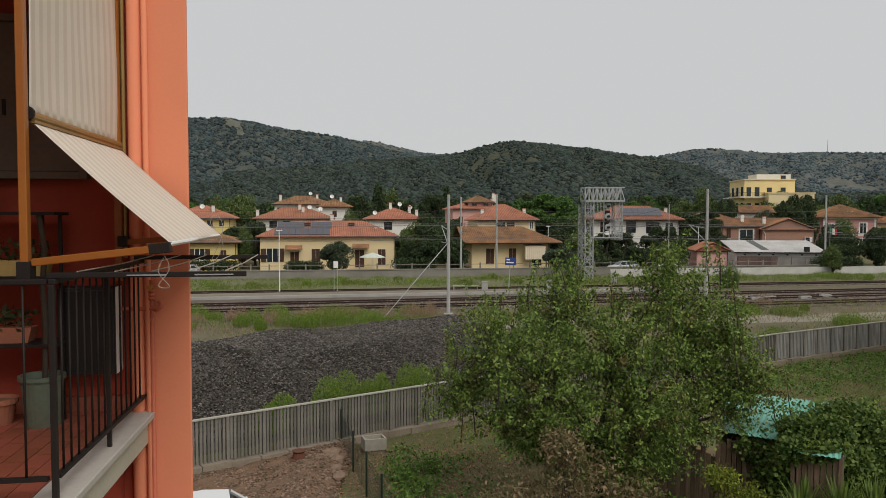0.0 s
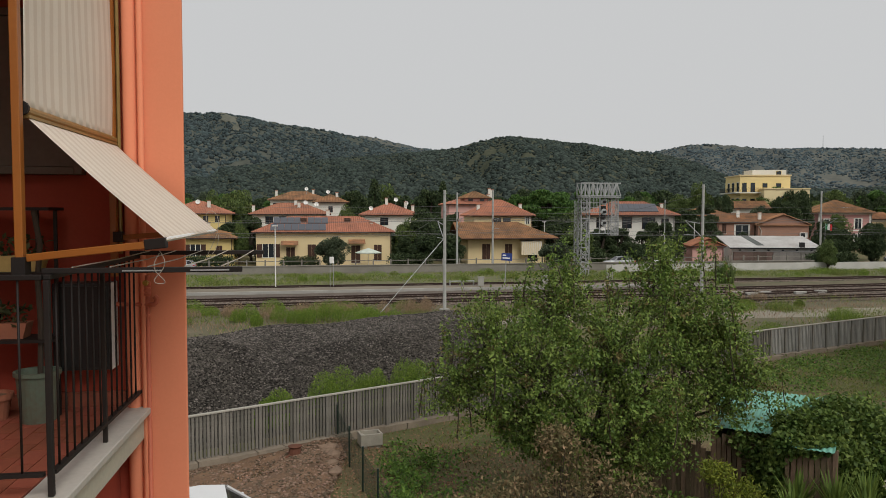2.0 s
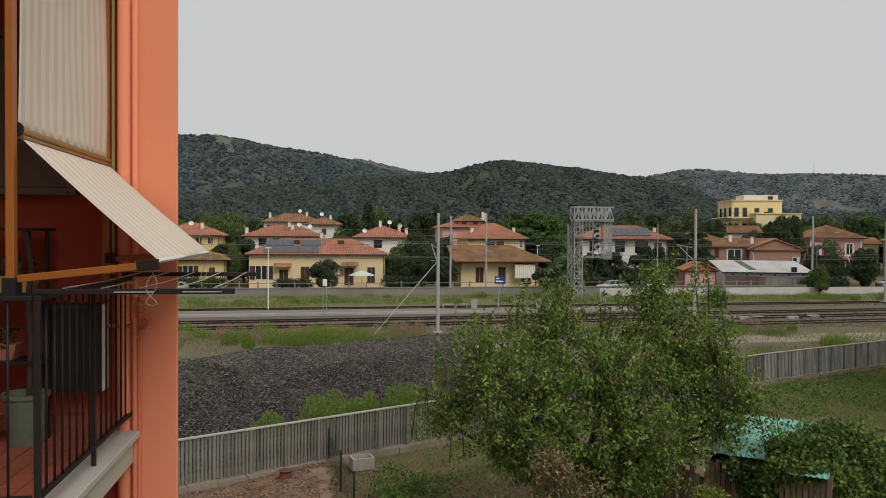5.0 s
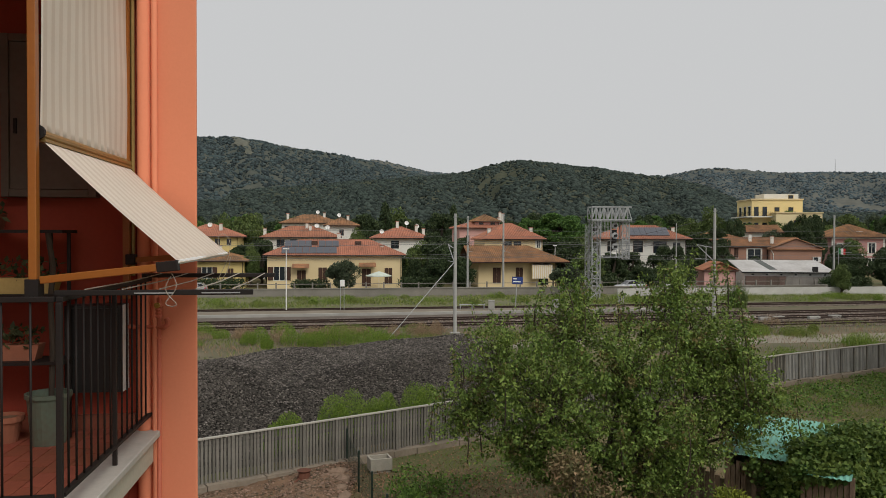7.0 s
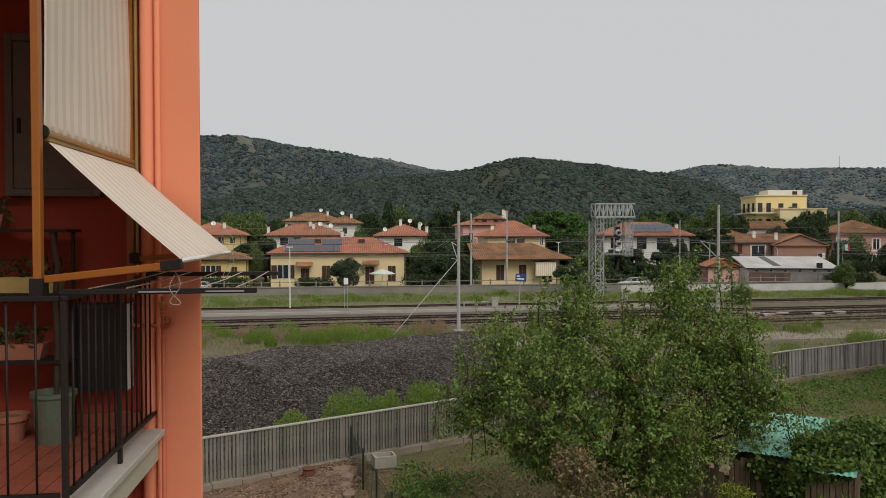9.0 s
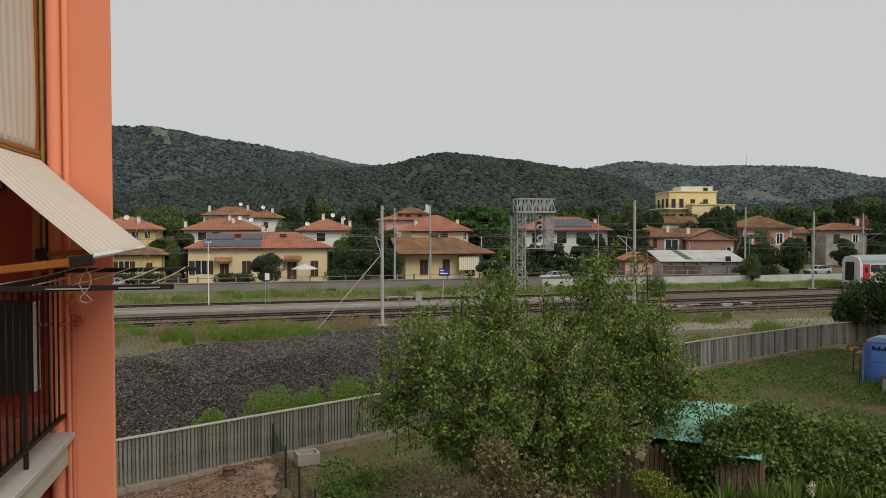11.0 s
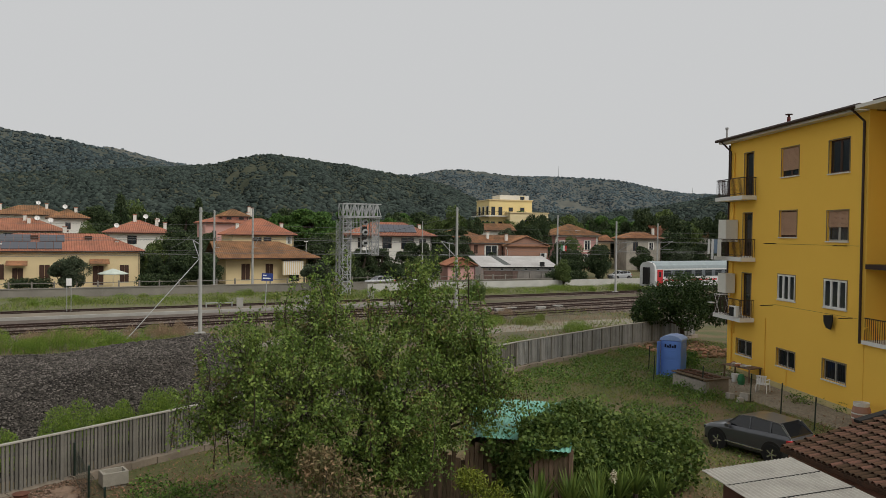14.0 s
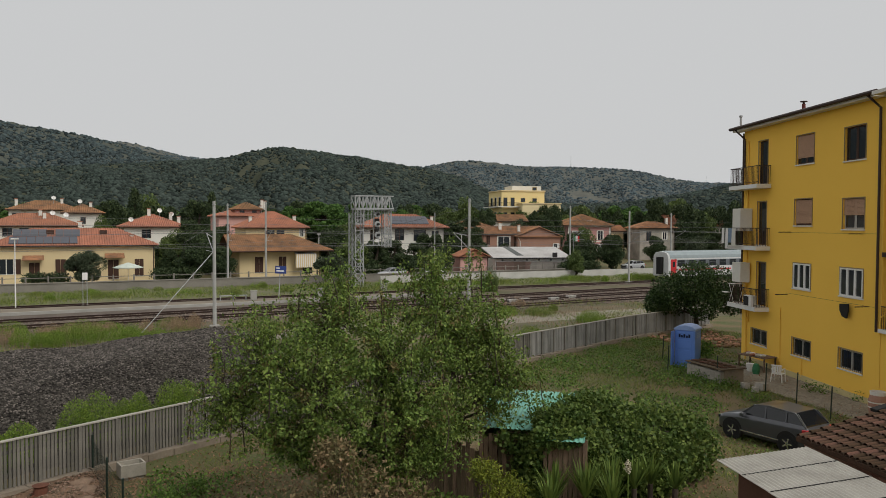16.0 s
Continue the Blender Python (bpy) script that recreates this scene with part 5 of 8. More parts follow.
part("tap", Build().tube((0.06, L - 0.06, 0.85), (0.06, L - 0.02, 0.85), 0.02, n=12).box(0.05, L - 0.075, 0.84, 0.075, L - 0.06, 0.86), mat("brass_yellow", (0.5, 0.3, 0.06), fine=30, metal=0.3, rough=0.4), gas)
part("clip", Build().box(0.035, L - 0.05, 0.62, 0.08, L - 0.004, 0.635), SALMON, gas)

# things on the balcony
cab = thing("wall_cabinet", BAL, "large grey-brown shutter cabinet fixed to the recess wall", "cabinet")
CABM = mat("dull_brown_cabinet", (0.16, 0.12, 0.09), (0.11, 0.085, 0.065), rough=0.6, scale=3, fine=30)
part("frame", Build().box(-0.93, L - 0.06, 1.58, -0.88, L + 0.028, 2.66).box(-0.38, L - 0.06, 1.58, -0.33, L + 0.028, 2.66).box(-0.879, L - 0.06, 1.58, -0.381, L + 0.028, 1.63).box(-0.879, L - 0.06, 2.61, -0.381, L + 0.028, 2.66), CABM, cab, bevel=0.005)
part("door", Build().box(-0.878, L - 0.045, 1.632, -0.382, L + 0.02, 2.608), CABM, cab, bevel=0.004)
part("handle", Build().box(-0.85, L - 0.06, 2.0, -0.83, L - 0.046, 2.1), BLACKIRON, cab)
box_ = thing("meter_box", BAL, "dark grey wall box with a pale edge", "wall box")
part("body", Build().box(-0.51, L - 0.14, 0.28, -0.15, L + 0.028, 0.86), mat("dark_grey_metal", (0.035, 0.035, 0.033), fine=30, rough=0.5), box_, bevel=0.006)
part("pale_side", Build().box(-0.149, L - 0.14, 0.28, -0.143, L + 0.02, 0.86), WHITE, box_)
part("door", Build().box(-0.49, L - 0.152, 0.3, -0.17, L - 0.141, 0.84), mat("black_panel", (0.022, 0.022, 0.021), fine=30, rough=0.4), box_)
POTGREEN = mat("faded_green_plastic", (0.12, 0.17, 0.125), (0.11, 0.1, 0.07), rough=0.6, scale=4, fine=30)
TERRA = mat("terracotta_pot", (0.36, 0.14, 0.08), (0.28, 0.11, 0.065), rough=0.85, scale=5, fine=40)
tub = thing("plant_tub", BAL @ pose(-0.55, 1.36, -0.002) @ Matrix.Diagonal((0.82, 0.82, 0.9, 1)), "large faded green plastic tub with a bare stem", "plant pot")
part("tub", Build().lathe([(0.02, 0), (0.125, 0), (0.155, 0.33), (0.17, 0.33), (0.17, 0.36), (0.15, 0.36), (0.14, 0.3), (0.02, 0.3)], n=24), POTGREEN, tub, smooth=False)
part("stem", Build().path([(0.02, 0, 0.3), (0.03, 0.01, 0.7), (0.01, 0.02, 1.0), (0.04, 0, 1.25), (0.0, 0, 1.5)], 0.022, 8), BARK, tub)
shelf = thing("plant_shelf", BAL, "thin iron plant stand against the recess wall", "shelf")
sb = Build()
for x in (-0.46, -0.57, -1.2):
    sb.box(x - 0.01, 1.46, 0.0, x + 0.01, 1.48, 1.36)
part("upright", sb, BLACKIRON, shelf)
for z in (0.5, 0.93, 1.34):
    part("tray", Build().box(-1.21, 1.33, z, -0.45, 1.6, z + 0.02), BLACKIRON, shelf)
POT_LEAF = leafmat("pot_plant_leaves", (0.06, 0.08, 0.03), (0.08, 0.07, 0.035))
for i, (x, z, w) in enumerate(((-0.78, 0.521, 0.32), (-0.72, 0.951, 0.42), (-1.0, 1.361, 0.3), (-1.05, 0.521, 0.16))):
    pp = thing("flower_pot", BAL @ pose(x, 1.45, z), "small flower box with drying plants on the stand" if i else "terracotta flower box on the stand", "flower pot", "flower pots")
    part("box", Build().prism([(-w / 2 * 0.85, 0), (w / 2 * 0.85, 0), (w / 2, 0.1), (-w / 2, 0.1)], -0.06, 0.06), TERRA if i != 1 else mat("yellow_box", (0.5, 0.36, 0.13), fine=40), pp)
    c = rng.uniform(-1, 1, (160, 3)) * np.array([w / 2, 0.06, 0.07]) + np.array([0, 0, 0.14])
    part("plant", leaves("plant", c, 0.05, POT_LEAF), POT_LEAF, pp)


for x, r, h in ((-0.83, 0.1, 0.17), (-1.06, 0.085, 0.19)):
    fp = thing("flower_pot", BAL @ pose(x, 1.42, -0.002), "dark terracotta flower pot standing on the balcony floor", "flower pot", "flower pots")
    part("pot", Build().lathe([(0.02, 0), (r * 0.7, 0), (r * 0.95, h * 0.8), (r * 1.08, h * 0.8), (r * 1.08, h), (r * 0.9, h), (r * 0.86, h * 0.85), (0.02, h * 0.85)], n=20), TERRA, fp)
    part("soil", Build().lathe([(0.02, h * 0.86), (r * 0.85, h * 0.86), (r * 0.8, h * 0.89), (0.02, h * 0.9)], n=16), DIRT, fp)


# ---- fruit tree in the garden ----
PEAR = leafmat("fruit_tree_leaves", (0.105, 0.18, 0.038), (0.18, 0.245, 0.056), island=0.45, through_light=0.24, rough=0.5, scale=1.3)
PEAR_RED = leafmat("reddish_leaves", (0.17, 0.14, 0.05), (0.13, 0.12, 0.045), island=0.4)
LOBES = [(1.35, 19.0, 4.2, 1.2), (3.2, 19.6, 5.0, 1.3), (2.4, 18.0, 3.5, 1.45), (4.3, 18.5, 4.0, 1.35), (6.1, 19.5, 5.0, 1.3), (6.4, 19.0, 3.7, 1.25), (4.6, 18.0, 2.8, 1.2),
         (1.7, 18.5, 2.5, 0.85), (3.1, 17.7, 2.2, 0.8), (7.5, 19.5, 4.4, 0.85), (7.6, 19.0, 3.2, 0.85), (0.5, 19.0, 3.25, 0.75), (0.35, 18.8, 2.9, 0.5), (8.2, 19.3, 3.4, 0.6), (5.6, 18.5, 1.9, 0.55), (6.0, 20.0, 6.0, 0.7),
         (2.7, 18.3, 1.6, 0.7), (4.2, 17.9, 1.6, 0.8), (6.2, 18.5, 2.3, 0.7), (7.3, 18.9, 2.6, 0.6), (5.5, 18.1, 2.0, 0.6), (3.2, 18.0, 1.4, 0.75), (4.6, 17.8, 1.4, 0.75), (5.3, 18.0, 1.5, 0.6), (2.2, 18.4, 1.9, 0.7)]
SHOOTS = [(1.5, 19.3, 5.6), (2.0, 19.5, 5.7), (3.2, 20.0, 6.35), (3.6, 19.8, 6.3), (4.6, 20.0, 6.2), (5.6, 20.0, 6.9), (6.2, 20.1, 6.6), (7.0, 20.0, 7.0), (7.35, 20.0, 6.9), (7.6, 19.9, 6.3), (0.2, 18.8, 4.6), (8.4, 19.2, 3.2), (6.7, 20, 6.2)]


def limb(b, pts, r0, r1, n=7):
    for i in range(len(pts) - 1):
        f0, f1 = i / (len(pts) - 1), (i + 1) / (len(pts) - 1)
        b.tube(pts[i], pts[i + 1], r0 + (r1 - r0) * f0, r0 + (r1 - r0) * f1, n, cap=False)


def bend(p, q, k=5, w=0.25, droop=0.0):
    p, q = Vector(p), Vector(q)
    side = Vector(rng.normal(size=3)) * w
    return [p.lerp(q, i / k) + side * math.sin(math.pi * i / k) + Vector((0, 0, -droop * (i / k) ** 2)) for i in range(k + 1)]


def garden_tree():
    base = Vector((4.1, 19.6, 0))
    root = thing("fruit_tree", Matrix.Translation(base), "broad leafy fruit tree with green and reddish leaves", "tree")
    wood, cen, red = Build(), [], []
    fork = Vector((0.0, 0, 1.5))
    limb(wood, bend((0, 0, -0.05), fork, 4, 0.05), 0.17, 0.13, 9)
    for x, y, z, r in LOBES:
        r *= 0.9
        c = Vector((x, y, z)) - base
        limb(wood, bend(fork + Vector((0, 0, rng.uniform(-0.2, 0.3))), c, 6, 0.3), 0.09, 0.03)
        nt = int(66 * r * r)
        for p in in_ball(nt, 0.25):
            q = c + Vector(p) * r * rng.uniform(0.72, 1.12)
            s = c + Vector(p) * r * 0.25
            tw = bend(s, q, 3, 0.12)
            limb(wood, tw, 0.014, 0.005, 4)
            out = (q - s).normalized()
            tip = q + out * rng.uniform(0.2, 0.7) + Vector((0, 0, rng.uniform(-0.1, 0.55)))
            limb(wood, [q, tip], 0.006, 0.003, 4)
            k = int(rng.integers(54, 88))
            f = rng.uniform(0, 1, k)[:, None]
            line = np.array(q - out * 0.35)[None, :] * (1 - f) + np.array(tip)[None, :] * f
            (red if rng.uniform() < 0.06 else cen).append(line + rng.normal(size=(k, 3)) * 0.075)
    ends = list(SHOOTS)
    for x, y, z, r in LOBES:
        for j in range(int(4 * r) if z > 2.6 else 0):
            d = in_ball(1, 0.98)[0]
            ends.append((x + d[0] * r * 1.15, y + d[1] * r, z + (0.25 + 0.75 * abs(d[2])) * r * rng.uniform(0.95, 1.42) + (0.0 if z > 2 else -0.4)))
    for x, y, z in ends:
        q = Vector((x, y, z)) - base
        s = q + Vector((rng.uniform(-0.25, 0.25), rng.uniform(-0.3, 0.1), -1.3))
        limb(wood, bend(s, q, 4, 0.08), 0.02, 0.004, 5)
        for j in range(5):
            k = 34
            f = rng.uniform(0, 1, k)[:, None]
            o = rng.normal(size=3) * np.array([0.09, 0.09, 0.0])
            line = np.array(s) * (1 - f) + np.array(q) * f
            (red if j == 0 else cen).append(line + o * (1 - f * 0.6) + rng.normal(size=(k, 3)) * 0.07 * (1.3 - f))
    part("trunk", wood, BARK, root)
    part("crown", leaves("crown", np.concatenate(cen), 0.088, PEAR, droop=0.5, aspect=0.6, up=0.4), PEAR, root)
    part("reddish_foliage", leaves("reddish_foliage", np.concatenate(red), 0.085, PEAR_RED, droop=0.5, aspect=0.5), PEAR_RED, root)


garden_tree()


# ---- fence between garden and railway ----
FENCE = [Vector((-13.2, 17.6, 0)), Vector((0.2, 27.05, 0)), Vector((17.0, 38.2, 0)), Vector((27.4, 44.0, 0)), Vector((36, 47.5, 0))]
fence = thing("concrete_fence", pose(0, 0, 0), "grey slatted concrete fence on a low rough wall", "fence", kind="structure")
slat = Build().box(-0.036, -0.02, 0.26, 0.036, 0.03, 1.56).mesh("slat", FENCE_GREY)
post = Build().box(-0.047, -0.06, 0.0, 0.047, 0.06, 1.56).mesh("post", FENCE_GREY)
FENCE_FAR = mat("grey_fence_concrete_far", (0.33, 0.325, 0.305), (0.16, 0.157, 0.147), rough=0.9, scale=1.4, fine=26, mixing=0.45, bump=0.3, island=0.22)
ROUGH = mat("rough_low_wall", (0.3, 0.25, 0.19), (0.16, 0.13, 0.1), rough=0.95, scale=1.2, fine=10, mixing=0.5, bump=0.8, dist=0.05)
RAIL_PALE = mat("pale_fence_capping", (0.42, 0.4, 0.35), (0.27, 0.25, 0.21), rough=0.9, scale=1.2, fine=20, bump=0.2)
step = 0.115
for a, c in zip(FENCE, FENCE[1:]):
    d = c - a
    ln = d.length
    ang = math.degrees(math.atan2(d.y, d.x))
    u = d.normalized()
    n = int(ln / step)
    rest = Build()
    for i in range(n):
        p = a + u * (i + 0.5) * step
        if i % 10 == 0:
            part("post", post, FENCE_GREY, fence, m=pose(p.x, p.y, 0, 0, 0, ang))
        elif p.x < 17:
            part("slat", slat, FENCE_GREY, fence, m=pose(p.x, p.y, rng.uniform(-0.012, 0.012), 0, rng.uniform(-0.6, 0.6), ang))
        else:
            rest.box(-0.038, -0.025, 0.26, 0.038, 0.025, 1.56, pose(p.x, p.y, rng.uniform(-0.012, 0.012), 0, rng.uniform(-0.6, 0.6), ang))
    if rest.v:
        part("far_slats", rest, FENCE_FAR, fence)["kind"] = "stuff"
    m = pose(a.x, a.y, 0, 0, 0, ang)
    part("top_rail", Build().box(0, -0.06, 1.565, ln, 0.06, 1.62, m), RAIL_PALE, fence, bevel=0.012)
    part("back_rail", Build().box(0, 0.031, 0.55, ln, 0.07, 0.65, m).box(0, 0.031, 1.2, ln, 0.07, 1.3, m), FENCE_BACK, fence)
    b = Build()
    k = int(ln / 0.9)
    for i in range(k):
        j = rng.uniform(-0.04, 0.04, 3)
        b.box(i * ln / k, -0.2 + j[0], -0.1, (i + 1) * ln / k - 0.015, 0.16, 0.22 + j[1] * 0.8, m)
    part("base_wall", b, ROUGH, fence)

# ---- masts, wires and signals ----
def mast(x, y, h, label="tall grey concrete railway mast", r=0.15, arm=0, z0=0.0):
    root = thing("railway_mast", pose(x, y, 0) @ TRK, label, "railway mast", "railway masts")
    part("pole", Build().tube((0, 0, z0), (0, 0, h), r, r * 0.72, 10), POLE_GREY, root, smooth=False)
    part("footing", Build().box(-0.35, -0.35, 0, 0.35, 0.35, 0.25), CONCRETE, root)
    if arm:
        s = 1 if arm > 0 else -1
        part("cantilever", Build().tube((0, 0, 6.6), (0, s * 3.2, 6.9), 0.035, n=6).tube((0, 0, 5.4), (0, s * 3.2, 6.9), 0.035, n=6).tube((0, s * 0.4, 5.6), (0, s * 3.4, 5.6), 0.025, n=6), GALV, root)
        part("insulator", Build().lathe([(0.04 + 0.05 * (i % 2), i * 0.05) for i in range(8)], (0, s * 0.35, 6.45), 8), mat("brown_porcelain", (0.1, 0.05, 0.035), rough=0.3), root)
    for z in (h - 0.3, h - 1.6, h - 3.0):
        part("band", Build().tube((0, 0, z), (0, 0, z + 0.09), r * 0.95, n=10), GALV, root)
    return root


mast(0.28, 56.7, 9.3, arm=1, label="tall grey concrete mast with a stay wire by the tracks")
mast(2.1, 97.0, 10.2, arm=-1)
mast(6.7, 96.4, 10.5, arm=-1)
mast(23.1, 65.7, 10.1, arm=1)
mast(51.5, 100.9, 10.6, arm=-1)
mast(52.8, 86.5, 9.6, arm=-1)
mast(69.7, 101.9, 9.7, arm=-1)
mast(30.5, 101.5, 9.4, r=0.08, label="thin grey metal mast by the street")
single("stay_wire", Build().tube((0.2, 56.6, 5.6), (-4.6, 50.6, 0.2), 0.03, n=6), GALV, "pale steel stay wire from a railway mast to the ground", "wire", "railway wires")
for off, zz in ((64.4, 5.5), (64.4, 6.7), (68.7, 5.5), (68.7, 6.7), (77.5, 5.5), (77.5, 6.8), (82.0, 7.4), (95.0, 8.2)):
    pts = [(*along(-140 + i * 12.0, off), zz + 0.25 * (((i % 4) - 2) / 2) ** 2) for i in range(27)]
    single("overhead_wire", Build().path(pts, 0.016, 4), WIRE, "thin overhead railway wire strung between masts", "wire", "railway wires")
for p, q in (((0.28, 56.7, 8.9), (2.1, 97, 9.6)), ((23.1, 65.7, 9.3), (8, 90, 5.6)), ((51.5, 100.9, 10), (66, 112, 6.2)), ((51.5, 100.9, 9.4), (66, 113, 5.4)), ((23.1, 65.7, 8.3), (13, 82, 5.5)), ((6.7, 96.4, 9.8), (2.1, 97, 6.6)), ((2.1, 97, 9.9), (-3, 95.5, 5.4))):
    single("cross_wire", Build().path([Vector(p).lerp(Vector(q), i / 8) + Vector((0, 0, -0.5 * math.sin(math.pi * i / 8))) for i in range(9)], 0.016, 4), WIRE, "slack cross wire between railway masts", "wire", "railway wires")

# signal gantry: lattice column, head truss and hanging signal frame
gan = thing("signal_gantry", pose(16.4, 88.6, 0) @ TRK, "galvanised lattice signal gantry with a cantilevered head", "signal gantry")


def lattice(p0, p1, w, n, r=0.05, br=0.03):
    """A square lattice girder from p0 to p1."""
    b = Build()
    p0, p1 = Vector(p0), Vector(p1)
    d = (p1 - p0)
    a = d.normalized().orthogonal().normalized() if abs(d.normalized().z) < 0.9 else Vector((1, 0, 0))
    if abs(d.normalized().z) < 0.9:
        a = Vector((0, 0, 1))
    c = d.normalized().cross(a)
    cs = [(a * s + c * t) * w / 2 for s, t in ((-1, -1), (1, -1), (1, 1), (-1, 1))]
    for k in cs:
        b.beam(p0 + k, p1 + k, r * 2, r * 2)
    for i in range(n):
        q0, q1 = p0 + d * (i / n), p0 + d * ((i + 1) / n)
        for j in range(4):
            k, l = cs[j], cs[(j + 1) % 4]
            b.beam(q0 + k, q0 + l, br * 2, br * 2)
            b.beam(q0 + (k if i % 2 else l), q1 + (l if i % 2 else k), br * 2, br * 2)
    return b


part("column", lattice((0.6, 0, 0), (0.6, 0, 9.5), 1.0, 11, 0.06, 0.035), GALV, gan)
part("head_truss", lattice((0, 0, 10.35), (4.9, 0, 10.35), 1.5, 10, 0.06, 0.045), GALV, gan)
part("walkway", Build().box(0, -0.9, 7.6, 2.4, 0.9, 7.66).box(0, -0.9, 9.4, 4.9, 0.9, 9.48), GALV, gan)
for i in range(14):
    part("cage_bar", Build().box(0.0 + i * 0.18, -0.9, 7.66, 0.03 + i * 0.18, -0.87, 9.4), GALV, gan)
for z in (8.2, 8.8):
    part("cage_rail", Build().box(0, -0.9, z, 2.4, -0.86, z + 0.04), GALV, gan)
part("hanging_frame", lattice((4.3, 0, 4.9), (4.3, 0, 9.5), 0.9, 6, 0.05, 0.03), GALV, gan)
for i in range(9):
    part("cage_bar", Build().box(3.86 + i * 0.11, -0.5, 5.0, 3.885 + i * 0.11, -0.47, 9.3), GALV, gan)
for i in range(9):
    part("cage_rail", Build().box(3.86, -0.5, 5.0 + i * 0.53, 4.76, -0.465, 5.03 + i * 0.53), GALV, gan)
part("hanger", Build().beam((2.6, 0, 5.2), (2.6, 0, 9.5), 0.12, 0.12).beam((3.3, 0, 5.2), (3.3, 0, 9.5), 0.12, 0.12).box(1.4, -0.5, 5.1, 4.8, 0.5, 5.18), GALV, gan)
for z in (8.6, 7.4, 6.1):
    sg = part("signal_head", Build().lathe([(0.02, 0), (0.34, 0), (0.34, 0.06), (0.02, 0.07)], n=14), UNDER, gan, m=pose(3.0, -0.3, z + 0.3, 90))
    part("rim", Build().lathe([(0.33, 0.0), (0.39, 0.0), (0.39, 0.09), (0.33, 0.09)], n=16), GALV, sg)
    part("lamp_hood", Build().tube((0, 0, 0.07), (0, 0, 0.45), 0.15, n=10), UNDER, sg)
part("signal_board", Build().box(2.65, -0.28, 6.9, 3.25, -0.2, 8.4), UNDER, gan)
part("number_plate", Build().box(2.7, -0.34, 5.5, 3.15, -0.29, 5.95), WHITE, gan)
part("ladder", lattice((-0.25, 0.3, 0.1), (-0.25, 0.3, 9), 0.35, 24, 0.02, 0.014), GALV, gan)
# platform lamps and signs
for x, y, h in ((-16.4, 73.7, 6.2), (16.3, 117.5, 6.1), (40.5, 119, 6.0)):
    lp = thing("street_lamp", pose(x, y, 0), "slim pale lamp post beside the railway", "street lamp", "lamp posts")
    part("pole", Build().tube((0, 0, 0.0), (0, 0, h), 0.06, 0.045, 8), WHITE, lp)
    part("lamp_head", Build().box(-0.3, -0.14, h, 0.3, 0.14, h + 0.1), WHITE, lp, bevel=0.03)
sg = thing("platform_sign", pose(-10.8, 73.6, 0.26) @ TRK, "small white sign on two posts by the platform", "sign")
part("board", Build().box(-0.22, -0.03, 2.3, 0.22, 0.03, 2.95), WHITE, sg, bevel=0.01)
part("post", Build().tube((-0.17, 0.06, 0), (-0.17, 0.06, 2.4), 0.03, n=6), GALV, sg)
part("post", Build().tube((0.17, 0.06, 0), (0.17, 0.06, 2.4), 0.03, n=6), GALV, sg)
BLUE = mat("station_blue", (0.025, 0.05, 0.2), (0.02, 0.04, 0.16), rough=0.4, fine=20)
bs = thing("station_sign", pose(6.5, 75.0, 0.26, 0, 4, 38), "dark blue station name board on posts", "sign")
part("board", Build().box(-0.72, -0.04, 2.5, 0.72, 0.04, 3.25), BLUE, bs, bevel=0.01)
for z, w in ((2.98, 0.45), (2.7, 1.0)):
    part("text_bar", Build().box(-0.62, -0.052, z, -0.62 + w, -0.041, z + 0.12), WHITE, bs)
part("post", Build().tube((0, 0.08, 0), (0, 0.08, 3.2), 0.05, n=8), GALV, bs)
for x, o in ((4.0, 73.6), (10.6, 74.0), (19, 80.4)):
    p = along(x, o)
    single("cable_cabinet", Build().box(-0.3, -0.2, 0, 0.3, 0.2, 0.85).box(-0.34, -0.24, 0.85, 0.34, 0.24, 0.93), CONCRETE, "small concrete cable cabinet beside the track", "cabinet", "track cabinets", m=pose(*p, 0.26 if o < 75 else 0), bevel=0.015)
for i, (x, o) in enumerate(((27.5, 64.2), (28.6, 63.4), (30.2, 63.9), (33.5, 63.4), (36, 64.1))):
    p = along(x, o)
    sw = thing("point_motor", pose(*p, 0.03) @ TRK, "pale switch motor box between the rails", "track switch", "track switches")
    part("box", Build().box(-0.55, -0.2, 0, 0.55, 0.2, 0.28), CONCRETE, sw, bevel=0.03)
    part("rod", Build().tube((0.2, -1.4, 0.14), (0.2, 1.2, 0.14), 0.035, n=6), RUST_RAIL, sw)
for x in (2.5, 3.7):
    pb = thing("platform_bench", pose(*along(x - 1, 74.4), 0.26) @ TRK, "simple grey bench on the platform", "bench", "platform benches")
    part("seat", Build().box(-0.7, -0.2, 0.42, 0.7, 0.2, 0.48), GALV, pb)
    for s in (-0.6, 0.6):
        part("leg", Build().box(s - 0.03, -0.18, 0, s + 0.03, 0.18, 0.42), GALV, pb)

# street fence of short rails along the far side, and parked cars
fb = thing("street_railing", pose(*along(-40, 103.2), 0) @ TRK, "grey concrete garden railing along the street", "railing", kind="structure")
for i in range(44):
    part("post", Build().box(i * 2.4 - 0.09, -0.09, 0, i * 2.4 + 0.09, 0.09, 1.25), STREETWALL, fb)
    part("panel", Build().box(i * 2.4 + 0.12, -0.03, 0.1, i * 2.4 + 2.28, 0.03, 0.45).box(i * 2.4 + 0.12, -0.03, 1.0, i * 2.4 + 2.28, 0.03, 1.08), STREETWALL, fb)


